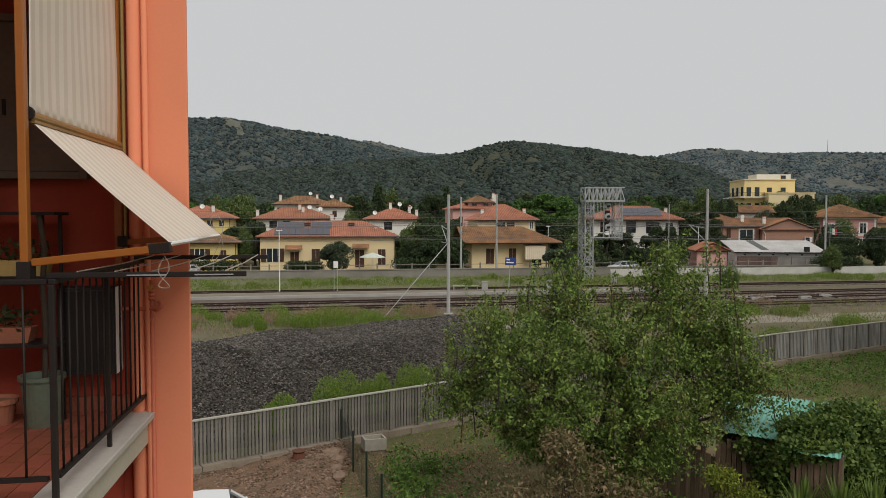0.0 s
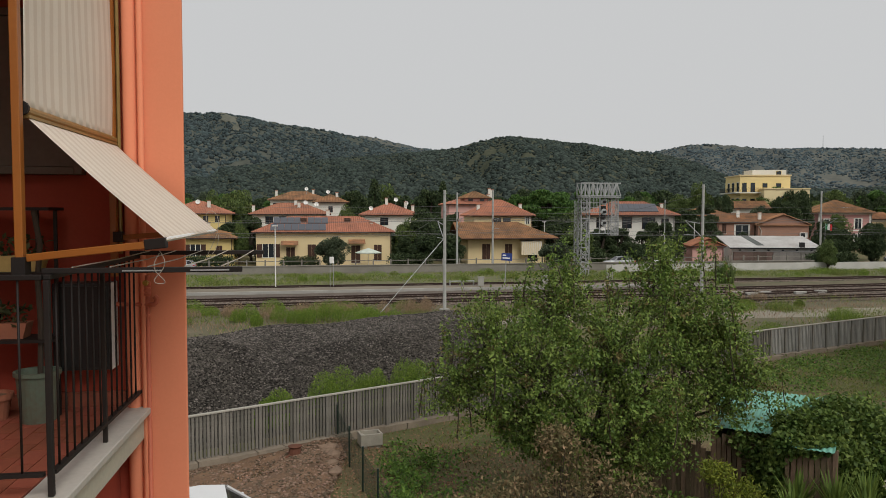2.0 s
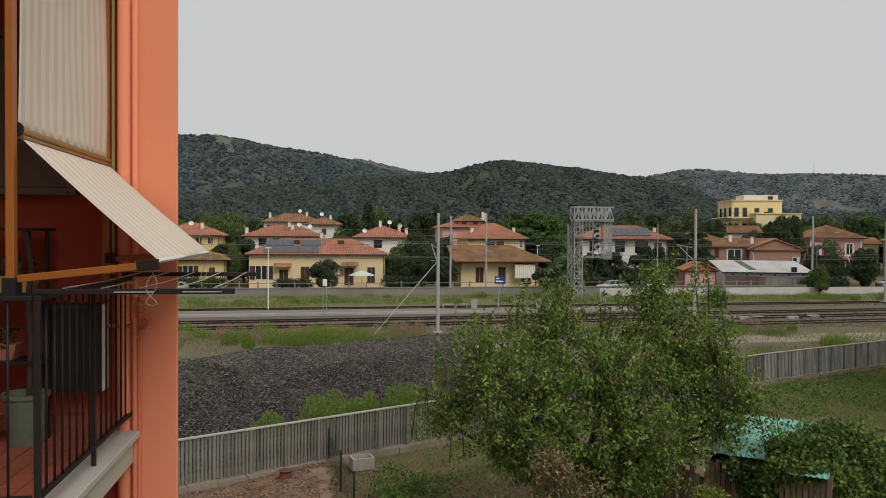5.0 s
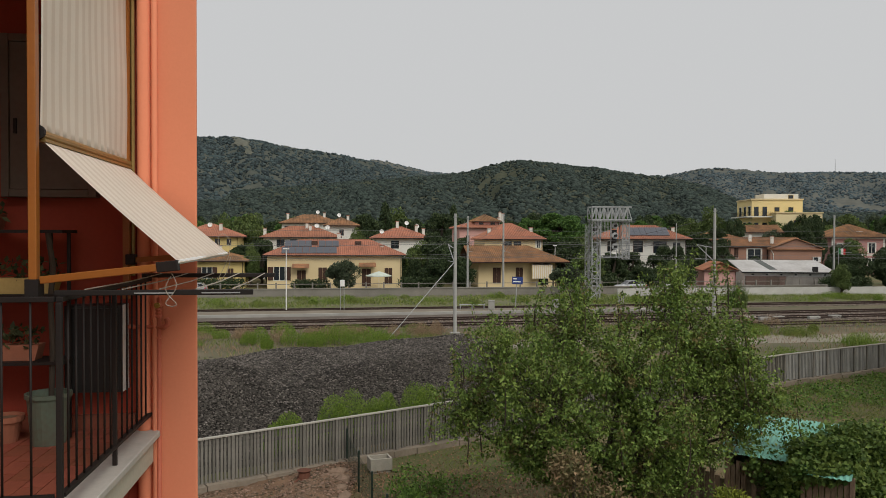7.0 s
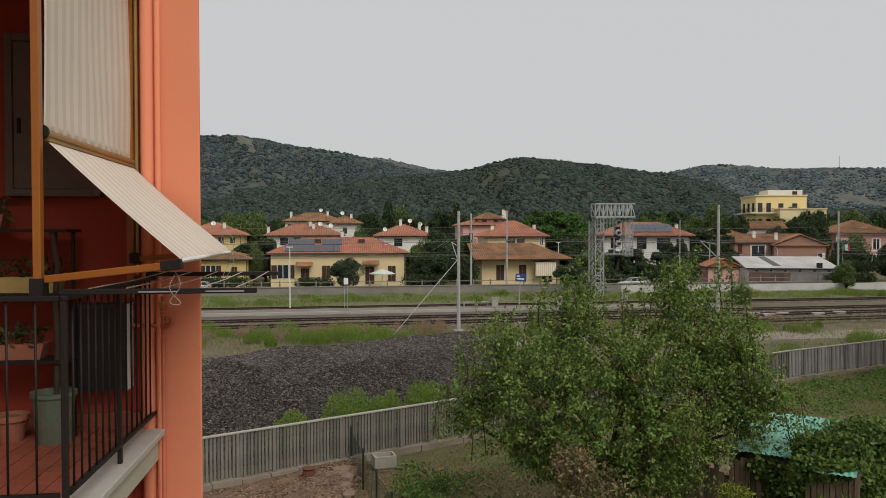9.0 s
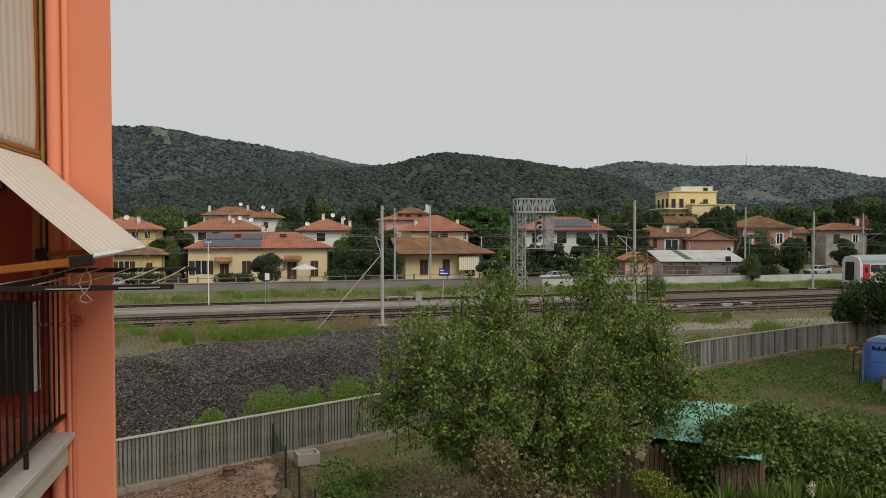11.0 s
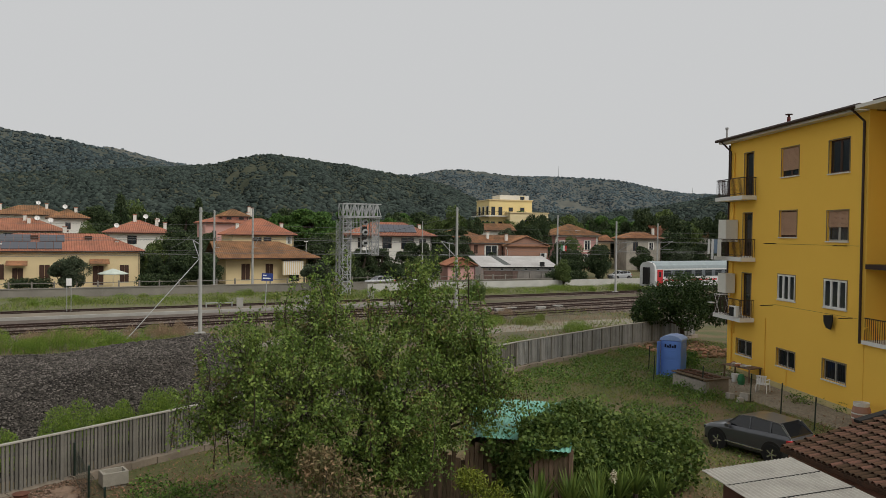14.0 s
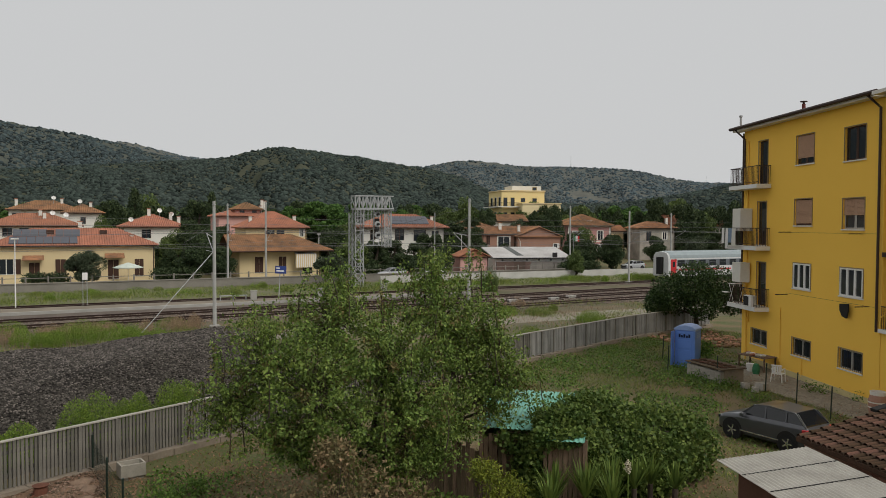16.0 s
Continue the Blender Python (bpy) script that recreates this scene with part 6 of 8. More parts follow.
# ---- the train that leaves past the yellow building ----
def coach(m, purple=False, nose=False):
    root = thing("railway_coach", m, "white railway coach with red stripe and red doors" if not nose else "white driving coach with a sloping dark cab front", "railway coach", "train coaches")
    L2, hw = 12.9, 1.42
    side = [(-hw, 0.62), (-hw - 0.02, 1.2), (-hw, 3.0), (-hw * 0.93, 3.45), (-hw * 0.7, 3.8), (0, 4.0), (hw * 0.7, 3.8), (hw * 0.93, 3.45), (hw, 3.0), (hw + 0.02, 1.2), (hw, 0.62)]
    b = Build()
    pts = [(y, z) for y, z in side]
    n = len(pts)
    xs = [(-L2, 1.0), (L2, 1.0)] if not nose else [(-L2 - 0.2, 0.35), (-L2 + 0.5, 0.72), (-L2 + 1.6, 0.97), (-L2 + 2.4, 1.0), (L2, 1.0)]
    vs = [(x, y * (0.75 + 0.25 * s if nose else 1), 0.62 + (z - 0.62) * s) for x, s in xs for y, z in pts]
    fs = [(j * n + i, j * n + (i + 1) % n, (j + 1) * n + (i + 1) % n, (j + 1) * n + i) for j in range(len(xs) - 1) for i in range(n)]
    fs += [tuple(range(n - 1, -1, -1)), tuple(range((len(xs) - 1) * n, len(xs) * n))]
    part("body", b.add(vs, fs), TRAIN_WHITE, root, bevel=0.03)
    x0 = -L2 + (3.0 if nose else 0.3)
    part("roof", Build().prism([(-1.34, 3.06), (-1.3, 3.47), (-0.98, 3.84), (0, 4.03), (0.98, 3.84), (1.3, 3.47), (1.34, 3.06)], x0, L2 - 0.05).v and Build().add(
        [(x, y, z) for x in (x0, L2 - 0.05) for y, z in ((-1.44, 3.05), (-1.35, 3.48), (-1.0, 3.85), (0, 4.04), (1.0, 3.85), (1.35, 3.48), (1.44, 3.05))],
        [(i, i + 1, i + 8, i + 7) for i in range(6)] + [(0, 1, 2, 3, 4, 5, 6), (13, 12, 11, 10, 9, 8, 7)]), TRAIN_ROOF, root)
    for s in (-1, 1):
        y0, y1 = sorted((s * 1.425, s * 1.455))
        part("window_band", Build().box(x0 + 1.3, y0, 1.95, L2 - 1.6, y1, 2.85), TRAIN_GREY, root)
        part("red_stripe", Build().box(x0 + 1.6, y0, 1.38, -1.0, y1, 1.58).box(-0.2, y0, 1.38, L2 - 1.8, y1, 1.58), TRAIN_RED, root)
        ya, yb = sorted((s * 1.44, s * 1.475))
        for i in range(11):
            x = x0 + 2.0 + i * (L2 * 2 - 6.0 - (2.7 if nose else 0)) / 10
            wn_ = part("window", Build().box(x - 0.62, ya, 2.0, x + 0.62, yb, 2.78), GLASS, root)
            part("top_light", Build().box(x - 0.6, min(ya, yb) - 0.004, 2.5, x + 0.6, max(ya, yb) + 0.004, 2.53), TRAIN_GREY, wn_)
        for x in ((L2 - 0.9,) if nose else (-L2 + 0.95, L2 - 0.9)):
            dr = part("door", Build().box(x - 0.5, y0 - 0.01, 0.78, x + 0.5, y1 + 0.01, 2.92), TRAIN_RED, root, "red folding door")
            part("door_window", Build().box(x - 0.2, y0 - 0.02, 1.9, x + 0.2, y1 + 0.02, 2.6), GLASS, dr)
    if nose:
        part("windscreen", Build().add([(-L2 + 0.32, -0.85, 2.75), (-L2 + 0.32, 0.85, 2.75), (-L2 + 1.35, 1.0, 3.6), (-L2 + 1.35, -1.0, 3.6), (-L2 + 0.25, -0.85, 2.72), (-L2 + 0.25, 0.85, 2.72), (-L2 + 1.28, 1.0, 3.64), (-L2 + 1.28, -1.0, 3.64)],
                                       [(0, 1, 2, 3), (7, 6, 5, 4), (0, 4, 5, 1), (1, 5, 6, 2), (2, 6, 7, 3), (3, 7, 4, 0)]), GLASS, root)
    else:
        part("gangway", Build().box(-L2 - 0.35, -0.5, 0.9, -L2 - 0.001, 0.5, 3.2), UNDER, root)
    part("underframe", Build().box(-L2 + 5.2, -1.1, 0.25, L2 - 5.2, 1.1, 0.62), UNDER, root)
    for x in (-L2 + 3.4, L2 - 3.4):
        bg = part("bogie", Build().box(x - 1.7, -1.2, 0.35, x + 1.7, 1.2, 0.6), UNDER, root)
        for dx in (-1.28, 1.28):
            for s in (-0.75, 0.75):
                part("wheel", Build().tube((x + dx, s - 0.06, 0.42), (x + dx, s + 0.06, 0.42), 0.42, n=16), RUST_RAIL, bg)
    return root


for i in range(3):
    x = 58.2 + (13.2 + i * 26.4) * math.cos(math.atan(0.181))
    coach(pose(x, 77.2 + 0.181 * x, 0.2, 0, 0, math.degrees(math.atan(0.181))), nose=False)


# ---- trees among and behind the houses ----
def far_tree(name, label, kind, leaf, cat="tree"):
    """A tree one metre high and one wide, to be copied at its size."""
    root = thing(name, pose(0, -200, -40), label, cat, "trees beyond the railway")
    wood, cen = Build(), []
    if kind == "conifer":
        limb(wood, [Vector((0, 0, 0)), Vector((0, 0, 0.9))], 0.04, 0.008, 6)
        for i in range(26):
            z = 0.12 + 0.86 * i / 26
            r = 0.5 * (1 - z) ** 0.8 + 0.03
            for j in range(9):
                a = rng.uniform(0, 6.28)
                f = rng.uniform(0.2, 1, 22)[:, None]
                cen.append(np.array([[math.cos(a) * r, math.sin(a) * r, -0.08 * r]]) * f + np.array([[0, 0, z]]) + rng.normal(size=(22, 3)) * 0.02)
    else:
        top = kind == "pine"
        z0 = 0.6 if top else 0.12
        limb(wood, bend((0, 0, 0), (0.02, 0, z0 + 0.1), 4, 0.02), 0.05, 0.03, 7)
        n = 30 if top else 27
        for i in range(n):
            d = in_ball(1, 0.6)[0]
            if top:
                c = np.array([d[0] * 0.4, d[1] * 0.4, 0.5 + abs(d[2]) * 0.42])
                r = np.array([0.13, 0.13, 0.07]) * rng.uniform(0.7, 1.3)
            elif kind == "olive":
                c = np.array([d[0] * 0.34, d[1] * 0.34, 0.5 + d[2] * 0.3])
                r = np.array([0.17, 0.17, 0.16]) * rng.uniform(0.7, 1.25)
            else:
                c = np.array([d[0] * 0.33, d[1] * 0.33, 0.5 + d[2] * 0.38])
                r = np.array([0.16, 0.16, 0.12]) * rng.uniform(0.65, 1.35)
            limb(wood, bend((0.02, 0, z0), c, 3, 0.03), 0.02, 0.008, 5)
            cen.append(in_ball(430, 0.55) * r + c)
    part("trunk", wood, BARK, root)
    part("crown", sprays("crown", np.concatenate(cen), 0.034, leaf), leaf, root)
    return root


KINDS = {}
for i in range(2):
    KINDS.setdefault("broad", []).append(far_tree("broadleaf_tree", "leafy broadleaf tree beside a house", "broad", OAK_LEAF))
    KINDS.setdefault("dark", []).append(far_tree("evergreen_tree", "dark evergreen tree among the houses", "dark", FAR_LEAF))
KINDS["olive"] = [far_tree("olive_tree", "rounded grey-green olive tree", "olive", OLIVE_LEAF)]
KINDS["pine"] = [far_tree("umbrella_pine", "wide bright green umbrella pine crown", "pine", PINE_LEAF)]
KINDS["conifer"] = [far_tree("conifer", "tall dark pointed conifer", "conifer", FAR_LEAF)]
used = set()


def plant(kind, x, y, h, w):
    pool = KINDS[kind]
    src = pool[int(rng.integers(len(pool)))]
    m = pose(x, y, -0.05, 0, 0, float(rng.uniform(0, 360))) @ Matrix.Diagonal((w, w, h, 1))
    if src.name not in used:
        used.add(src.name)
        src.matrix_basis = m
        return src
    return copy_thing(src, m @ Matrix.Diagonal((1 / src.scale[0], 1 / src.scale[1], 1 / src.scale[2], 1)))


BROAD = [(-37.1, 135.0, 12.4, 8.5), (-43.7, 143.5, 11.8, 5.7), (-17.4, 136.9, 9.0, 4.7), (-29.3, 108.1, 6.3, 3.4), (30.8, 103.5, 4.7, 4.1), (46.3, 168.8, 11.1, 6.6), (51.8, 99.3, 4.1, 3.4), (114.5, 164.0, 15.7, 10.6)]
DARK = [(-29.2, 114.3, 7.5, 5.4), (-2.8, 106.0, 7.1, 6.4), (1.1, 106.5, 5.2, 5.2), (-5.6, 109.9, 4.7, 3.3), (-20.6, 178.8, 13.7, 10.2), (-9.9, 179.7, 13.1, 11.6), (-3.1, 180.0, 14.1, 10.2), (22.3, 138.2, 6.2, 6.4), (28.2, 147.3, 7.3, 5.7), (26.4, 104.7, 3.8, 5.7), (43.1, 131, 8.9, 7.4)]
DARK2 = [(50.0, 141.4, 10.0, 6.8), (56.4, 149.8, 12.5, 6.1), (73.8, 153.1, 12.6, 6.4), (76.2, 168.6, 12.5, 5.2), (61.1, 113.2, 5.6, 5.0), (66.3, 114.1, 6.7, 5.0), (41.4, 123.2, 6.5, 5.9), (69.3, 119.3, 6.5, 5.2), (115.1, 151.2, 13.9, 10.1), (107.0, 132.1, 14.8, 8.7), (102.1, 160.2, 12.5, 8.6), (97.6, 168.8, 13.3, 8.9), (85.3, 169.8, 13.3, 7.2), (35.5, 120.5, 7.0, 7.0), (34.6, 112.5, 4.6, 5)]
GAPS = [(-33.5, 118, 6.5, 5.5), (-30, 121, 7.2, 5), (-8.6, 117.5, 5.4, 5.5), (-4.8, 116.5, 6.8, 6), (-0.6, 117.5, 7.4, 6), (1.6, 121, 8.2, 6), (-2.8, 123, 8.8, 6.5), (18.6, 120.5, 6.2, 6.5), (21.8, 118.5, 5.6, 6), (25.5, 119, 5.4, 6.5), (29, 121, 5.6, 6), (32.5, 118.5, 5.2, 6),
        (20, 128, 8.0, 7), (23.4, 132, 8.6, 6.5), (43.5, 124.5, 7.4, 6), (46.6, 128, 8.2, 5.5), (47.5, 146, 9.0, 7), (66.3, 128.5, 7.0, 5), (70.5, 133, 8.0, 6), (68, 146, 10.5, 7), (91, 139, 6.2, 6), (100, 140.5, 6.0, 6.5), (108, 141, 6.6, 6)]
for i, r in enumerate(GAPS):
    plant("broad" if i % 5 == 3 else "dark", *r)
for r in BROAD:
    plant("broad", *r)
for r in DARK + DARK2:
    plant("dark", *r)
for r in [(-14.9, 101.4, 4.9, 5.4), (16.1, 104.2, 4.0, 5.6), (62.7, 147.2, 10.1, 7.3), (82.8, 112.9, 6.7, 4.9)]:
    plant("olive", *r)
for r in [(-16.4, 184.3, 16.0, 8.7), (0.3, 175.0, 15.2, 7.0)]:
    plant("conifer", *r)
for r in [(25.9, 173.1, 14.4, 15.3), (36.3, 176.3, 14.8, 14.3), (19.1, 184.0, 13.4, 10.4), (43.9, 179.7, 12.7, 9.4)]:
    plant("pine", *r)
for i in range(200):
    a = rng.uniform(-24, 50)
    r = rng.uniform(185, 330)
    k = ("dark", "dark", "broad", "olive", "pine", "dark")[int(rng.integers(6))]
    plant(k, r * math.sin(radians(a)), r * math.cos(radians(a)), rng.uniform(8, 12.5) * (0.8 + r / 900), rng.uniform(9, 15))
for i in range(26):
    a = rng.uniform(-20, 33)
    x = rng.uniform(-42, 72)
    plant(("dark", "broad")[i % 2], x, 118 + 0.17 * x + rng.uniform(0, 8), rng.uniform(3.0, 5.0), rng.uniform(3, 5))
for i in range(75):
    a = -22 + 72 * (i + rng.uniform(0, 1)) / 75
    r = rng.uniform(182, 222)
    k = ("dark", "dark", "broad", "dark", "olive", "pine")[int(rng.integers(6))]
    plant(k, r * math.sin(radians(a)), r * math.cos(radians(a)), rng.uniform(11, 15.5), rng.uniform(8, 13))
# dark tree by the end of the fence
rt = thing("fig_tree", pose(33.2, 45.2, 0), "dense dark green tree by the end of the fence", "tree")
wood, cen = Build(), []
limb(wood, bend((0, 0, 0), (-0.3, -0.2, 1.4), 4, 0.08), 0.2, 0.14, 8)
for c, r in (((-2.2, 0.2, 2.9), 1.5), ((-0.8, -0.8, 3.5), 1.6), ((0.9, -1.0, 3.3), 1.6), ((-1.4, 0.9, 2.6), 1.4), ((0.3, 0.6, 3.7), 1.5), ((-3.0, 0.4, 2.2), 1.0), ((1.8, -1.2, 2.5), 1.2), ((-0.5, -1.4, 2.3), 1.3)):
    limb(wood, bend((-0.3, -0.2, 1.3), c, 4, 0.2), 0.08, 0.03, 6)
    cen.append(in_ball(2200, 0.45) * r + np.array(c))
part("trunk", wood, BARK, rt)
DARKGREEN = leafmat("deep_green_leaves", (0.03, 0.06, 0.018), (0.045, 0.075, 0.022), island=0.55, through_light=0.15)
part("crown", leaves("crown", np.concatenate(cen), 0.15, DARKGREEN, aspect=0.7), DARKGREEN, rt)

# ---- low plants: beside tracks, heap and garden ----
def shrub(name, label, lobes, n, size, leaf, aspect=0.45, up=0.2, droop=-0.2, group="shrubs", stems=10):
    root = thing(name, pose(lobes[0][0], lobes[0][1], 0), label, "shrub", group)
    o = np.array([lobes[0][0], lobes[0][1], 0])
    cen, wood = [], Build()
    for x, y, z, r in lobes:
        c = np.array([x, y, z]) - o
        p = in_ball(int(n / len(lobes)), 0.35) * r * np.array([1, 1, 0.85]) * (0.75 + 0.5 * rng.uniform(size=(int(n / len(lobes)), 1))) + c
        p = p[p[:, 2] > 0.02]
        cen.append(p)
        for k in range(stems):
            q = p[int(rng.integers(len(p)))]
            wood.tube((c[0], c[1], 0), tuple(q), 0.012, 0.005, 4, cap=False)
    tagged(part("stem", wood, BARK, root), kind="stuff")
    part("foliage", leaves("foliage", np.concatenate(cen), size, leaf, aspect=aspect, up=up, droop=droop), leaf, root)
    return root


def tuft(name, label, x, y, r, h, n, leaf, z0=0.0, group="weeds", width=0.012, bushy=9, top=0.35):
    """A clump of upright feathery stems."""
    root = thing(name, pose(x, y, z0), label, "weeds", group)
    a = rng.uniform(0, 6.28, n)
    q = r * np.sqrt(rng.uniform(0, 1, n))
    roots = np.stack([q * np.cos(a), q * np.sin(a), np.zeros(n)], 1)
    tagged(part("stem_clump", blades("stem_clump", roots, h * 0.8, width, leaf, lean=0.05), leaf, root), kind="stuff")
    k = n * bushy
    a = rng.uniform(0, 6.28, k)
    q = r * 1.08 * np.sqrt(rng.uniform(0, 1, k))
    dome = np.sqrt(np.clip(1 - (q / (r * 1.15)) ** 2, 0.05, 1)) * h
    c = np.stack([q * np.cos(a), q * np.sin(a), dome * rng.uniform(top, 1.12, k)], 1)
    part("foliage", leaves("foliage", c, 0.085, leaf, aspect=0.25, droop=-1.2, up=0.05), leaf, root)
    return root


for x, y, r, h in ((-5.6, 25.6, 0.65, 1.35), (-6.0, 25.3, 0.45, 1.1), (-4.2, 26.5, 0.6, 1.75), (-3.6, 26.9, 0.65, 1.85), (-2.85, 27.4, 0.5, 1.5), (-2.4, 27.8, 0.45, 1.6), (-1.4, 28.4, 0.6, 1.85), (-0.9, 28.7, 0.55, 1.75)):
    tuft("weed_clump", "bright green feathery weeds between heap and fence", x, y, r, h * 0.98, 40, WEED, z0=0.0, width=0.005, bushy=90, top=0.5)
for i in range(30):
    x = rng.uniform(-22, 30)
    tuft("verge_weed", "green weed clump beside the tracks", x, 52 + 0.17 * x + rng.uniform(-1, 8.5), rng.uniform(0.4, 1.3), rng.uniform(0.4, 0.95), 160, (WEED, GRASS)[i % 2])
for i in range(80):
    x = rng.uniform(-34, 62)
    tuft("trackside_weed", "green weed clump along the wall", x, 80.6 + 0.175 * x + rng.uniform(0, 11 if x < 20 else 7), rng.uniform(0.5, 1.6), rng.uniform(0.4, 0.9), 130, (WEED, GRASS, GRASS)[i % 3])
tuft("cone_bush", "dark green conical bush between the tracks", 30.6, 78.0 - 0.2 + 2.2, 1.0, 2.6, 500, OAK_LEAF)
for x, y, r in ((20.0, 44.6, 0.9), (14.4, 41.5, 1.0), (16.2, 42.4, 0.9), (28.4, 52, 1.1), (26.5, 45.5, 0.7), (12.5, 41, 1.2)):
    tuft("weed_clump", "bright green grass clump behind the fence", x, y, r, 0.9, 300, WEED)
for x, y, r, h in ((-14.0, 51.1, 0.5, 0.9), (-13.4, 52.0, 0.6, 1.1), (-11.1, 51.3, 0.7, 1.0), (-9.9, 50.6, 0.6, 0.9), (-9.1, 50.2, 0.6, 1.0), (-8.5, 51.4, 0.8, 1.3), (-7.8, 52.0, 0.8, 1.4), (-6.8, 51.0, 0.7, 1.1), (-5.5, 50.0, 0.5, 0.8), (-4.2, 50.5, 0.6, 0.9), (-3.2, 50.9, 0.6, 0.9)):
    tuft("verge_weed", "tall bright green weed clump behind the gravel heap", x, y, r, h, 60, WEED, width=0.008, bushy=40, top=0.25)
for i in range(26):
    x = rng.uniform(-16, -1) if i < 16 else rng.uniform(-22, 30)
    tuft("dry_weed", "dry reddish-brown weed clump beside the tracks", x, 57.4 + 0.2 * x + rng.uniform(-2.5, 1.6), rng.uniform(0.4, 0.9), rng.uniform(0.5, 1.1), 60, DRYGRASS, width=0.006, bushy=16)
# dry stalks along the verge
N = 16000
x = rng.uniform(-26, 40, N)
y = 46 + 0.17 * x + rng.uniform(0, 15.5, N)
keep = (np.sin(x * 0.5) * np.sin(y * 0.8 + x * 0.2) + rng.uniform(-0.6, 0.6, N)) > 0
tagged(new("dry_verge_grass", blades("dry_verge_grass", np.stack([x, y, np.full(N, 0.01)], 1)[keep], 0.3, 0.012, DRYGRASS, lean=0.2)), "dry reddish-brown grass along the tracks", "grass", kind="stuff")
x = rng.uniform(-26, 40, 30000)
y = 46 + 0.17 * x + rng.uniform(0, 15.5, 30000)
keep = (np.sin(x * 0.31 + 1) * np.sin(y * 0.6 - x * 0.1) + rng.uniform(-0.5, 0.5, 30000)) > 0.1
tagged(new("verge_grass", blades("verge_grass", np.stack([x, y, np.full(30000, 0.01)], 1)[keep], 0.25, 0.014, GRASS, lean=0.3)), "green grass along the tracks", "grass", kind="stuff")
x = rng.uniform(-40, 75, 40000)
y = 79.8 + 0.175 * x + rng.uniform(0, 14, 40000)
keep = ((y - 0.17 * x) < np.where(x > 20, 90.4, 94.3)) & ((np.sin(x * 0.23) * np.sin(y * 0.5) + rng.uniform(-0.6, 0.8, 40000)) > 0)
tagged(new("trackside_grass", blades("trackside_grass", np.stack([x, y, np.full(40000, 0.01)], 1)[keep], 0.3, 0.02, GRASS, lean=0.3)), "green grass between the far track and the wall", "grass", kind="stuff")
# garden grass and low weeds
N = 150000
x, y = rng.uniform(-4, 36, N), rng.uniform(12, 47, N)
lim = np.interp(x, [-13.2, 0.2, 17, 27.4, 36], [17.6, 27.05, 38.2, 44, 47.5])
patch = np.sin(x * 0.55 + 0.4 * np.sin(y * 0.7)) * np.sin(y * 0.5 + 1.0) + 0.5 * np.sin(x * 1.7 + y * 1.1) + np.clip((x - 10) / 12, -0.2, 0.45) - 0.9 * np.exp(-((x - 17.5) ** 2 + (y - 28) ** 2) / 9)
keep = (y < lim - 0.4) & (patch + rng.uniform(-0.5, 0.5, N) > -0.1) & ~((x > 24.4) & (y < 33.5)) & (x > -2.2 + (24 - y) * 0.23)
tagged(new("garden_grass", blades("garden_grass", np.stack([x, y, np.full(N, 0.005)], 1)[keep], 0.13, 0.01, GRASS, lean=0.45)), "patchy garden grass and weeds", "grass", kind="stuff")
N = 120000
x, y = rng.uniform(-3, 30, N), rng.uniform(12, 44, N)
lim = np.interp(x, [-13.2, 0.2, 17, 27.4, 36], [17.6, 27.05, 38.2, 44, 47.5])
patch = np.sin(x * 0.8 + 2) * np.sin(y * 0.66 + 0.3 * x) + 0.35 * np.sin(x * 2.3 - y * 1.9) + 1.3 * np.exp(-((x - 21.5) ** 2 + (y - 35) ** 2) / 18) - 0.25
keep = (y < lim - 0.3) & (patch + rng.uniform(-0.3, 0.3, N) > 0.1) & ~((x > 23.4) & (y < 33.5)) & (x > -2.0 + (24 - y) * 0.23)
VINEY = leafmat("creeping_weed_leaves", (0.08, 0.165, 0.028), (0.145, 0.23, 0.05), island=0.5, scale=1.2)
tagged(new("creeping_weeds", leaves("creeping_weeds", np.stack([x, y, rng.uniform(0.02, 0.16, N)], 1)[keep], 0.105, VINEY, aspect=0.75, up=0.75)), "broad-leaved green weeds creeping over the garden", "weeds", kind="stuff")
N = 80000
x, y = np.where(rng.uniform(size=N) < 0.4, rng.uniform(-9, 8, N), rng.uniform(-9, 36, N)), np.where(rng.uniform(size=N) < 0.4, rng.uniform(12, 24, N), rng.uniform(11, 47, N))
lim = np.interp(x, [-13.2, 0.2, 17, 27.4, 36], [17.6, 27.05, 38.2, 44, 47.5])
keep = y < lim - 0.3
LITTER = mat("leaf_litter", (0.32, 0.19, 0.105), (0.17, 0.1, 0.06), rough=0.9, island=0.6, bump=0)
tagged(new("leaf_litter", leaves("leaf_litter", np.stack([x, y, np.full(N, 0.03)], 1)[keep], 0.075, LITTER, up=0.9, aspect=0.6)), "fallen brown leaves on bare earth", "leaf litter", kind="stuff")

DRYBUSH = leafmat("browning_leaves", (0.25, 0.17, 0.095), (0.13, 0.13, 0.055), island=0.5, through_light=0.2, scale=2.0)
shrub("dry_bush", "browning bush with withered leaves under the fruit tree", [(2.9, 16.5, 1.8, 0.85), (2.6, 16.4, 2.5, 0.5), (3.4, 16.7, 1.2, 1.1), (1.9, 16.6, 1.1, 0.8), (4.3, 16.8, 1.0, 0.8), (1.1, 16.6, 0.9, 0.6), (0.5, 16.7, 0.7, 0.5)], 7500, 0.1, DRYBUSH)
shrub("dry_bush", "low browning bush at the edge of the garden", [(0.2, 15.6, 0.9, 0.6), (1.0, 15.4, 1.0, 0.6), (-0.6, 15.8, 0.6, 0.5), (4.6, 15.6, 0.9, 0.6)], 3200, 0.07, DRYBUSH)
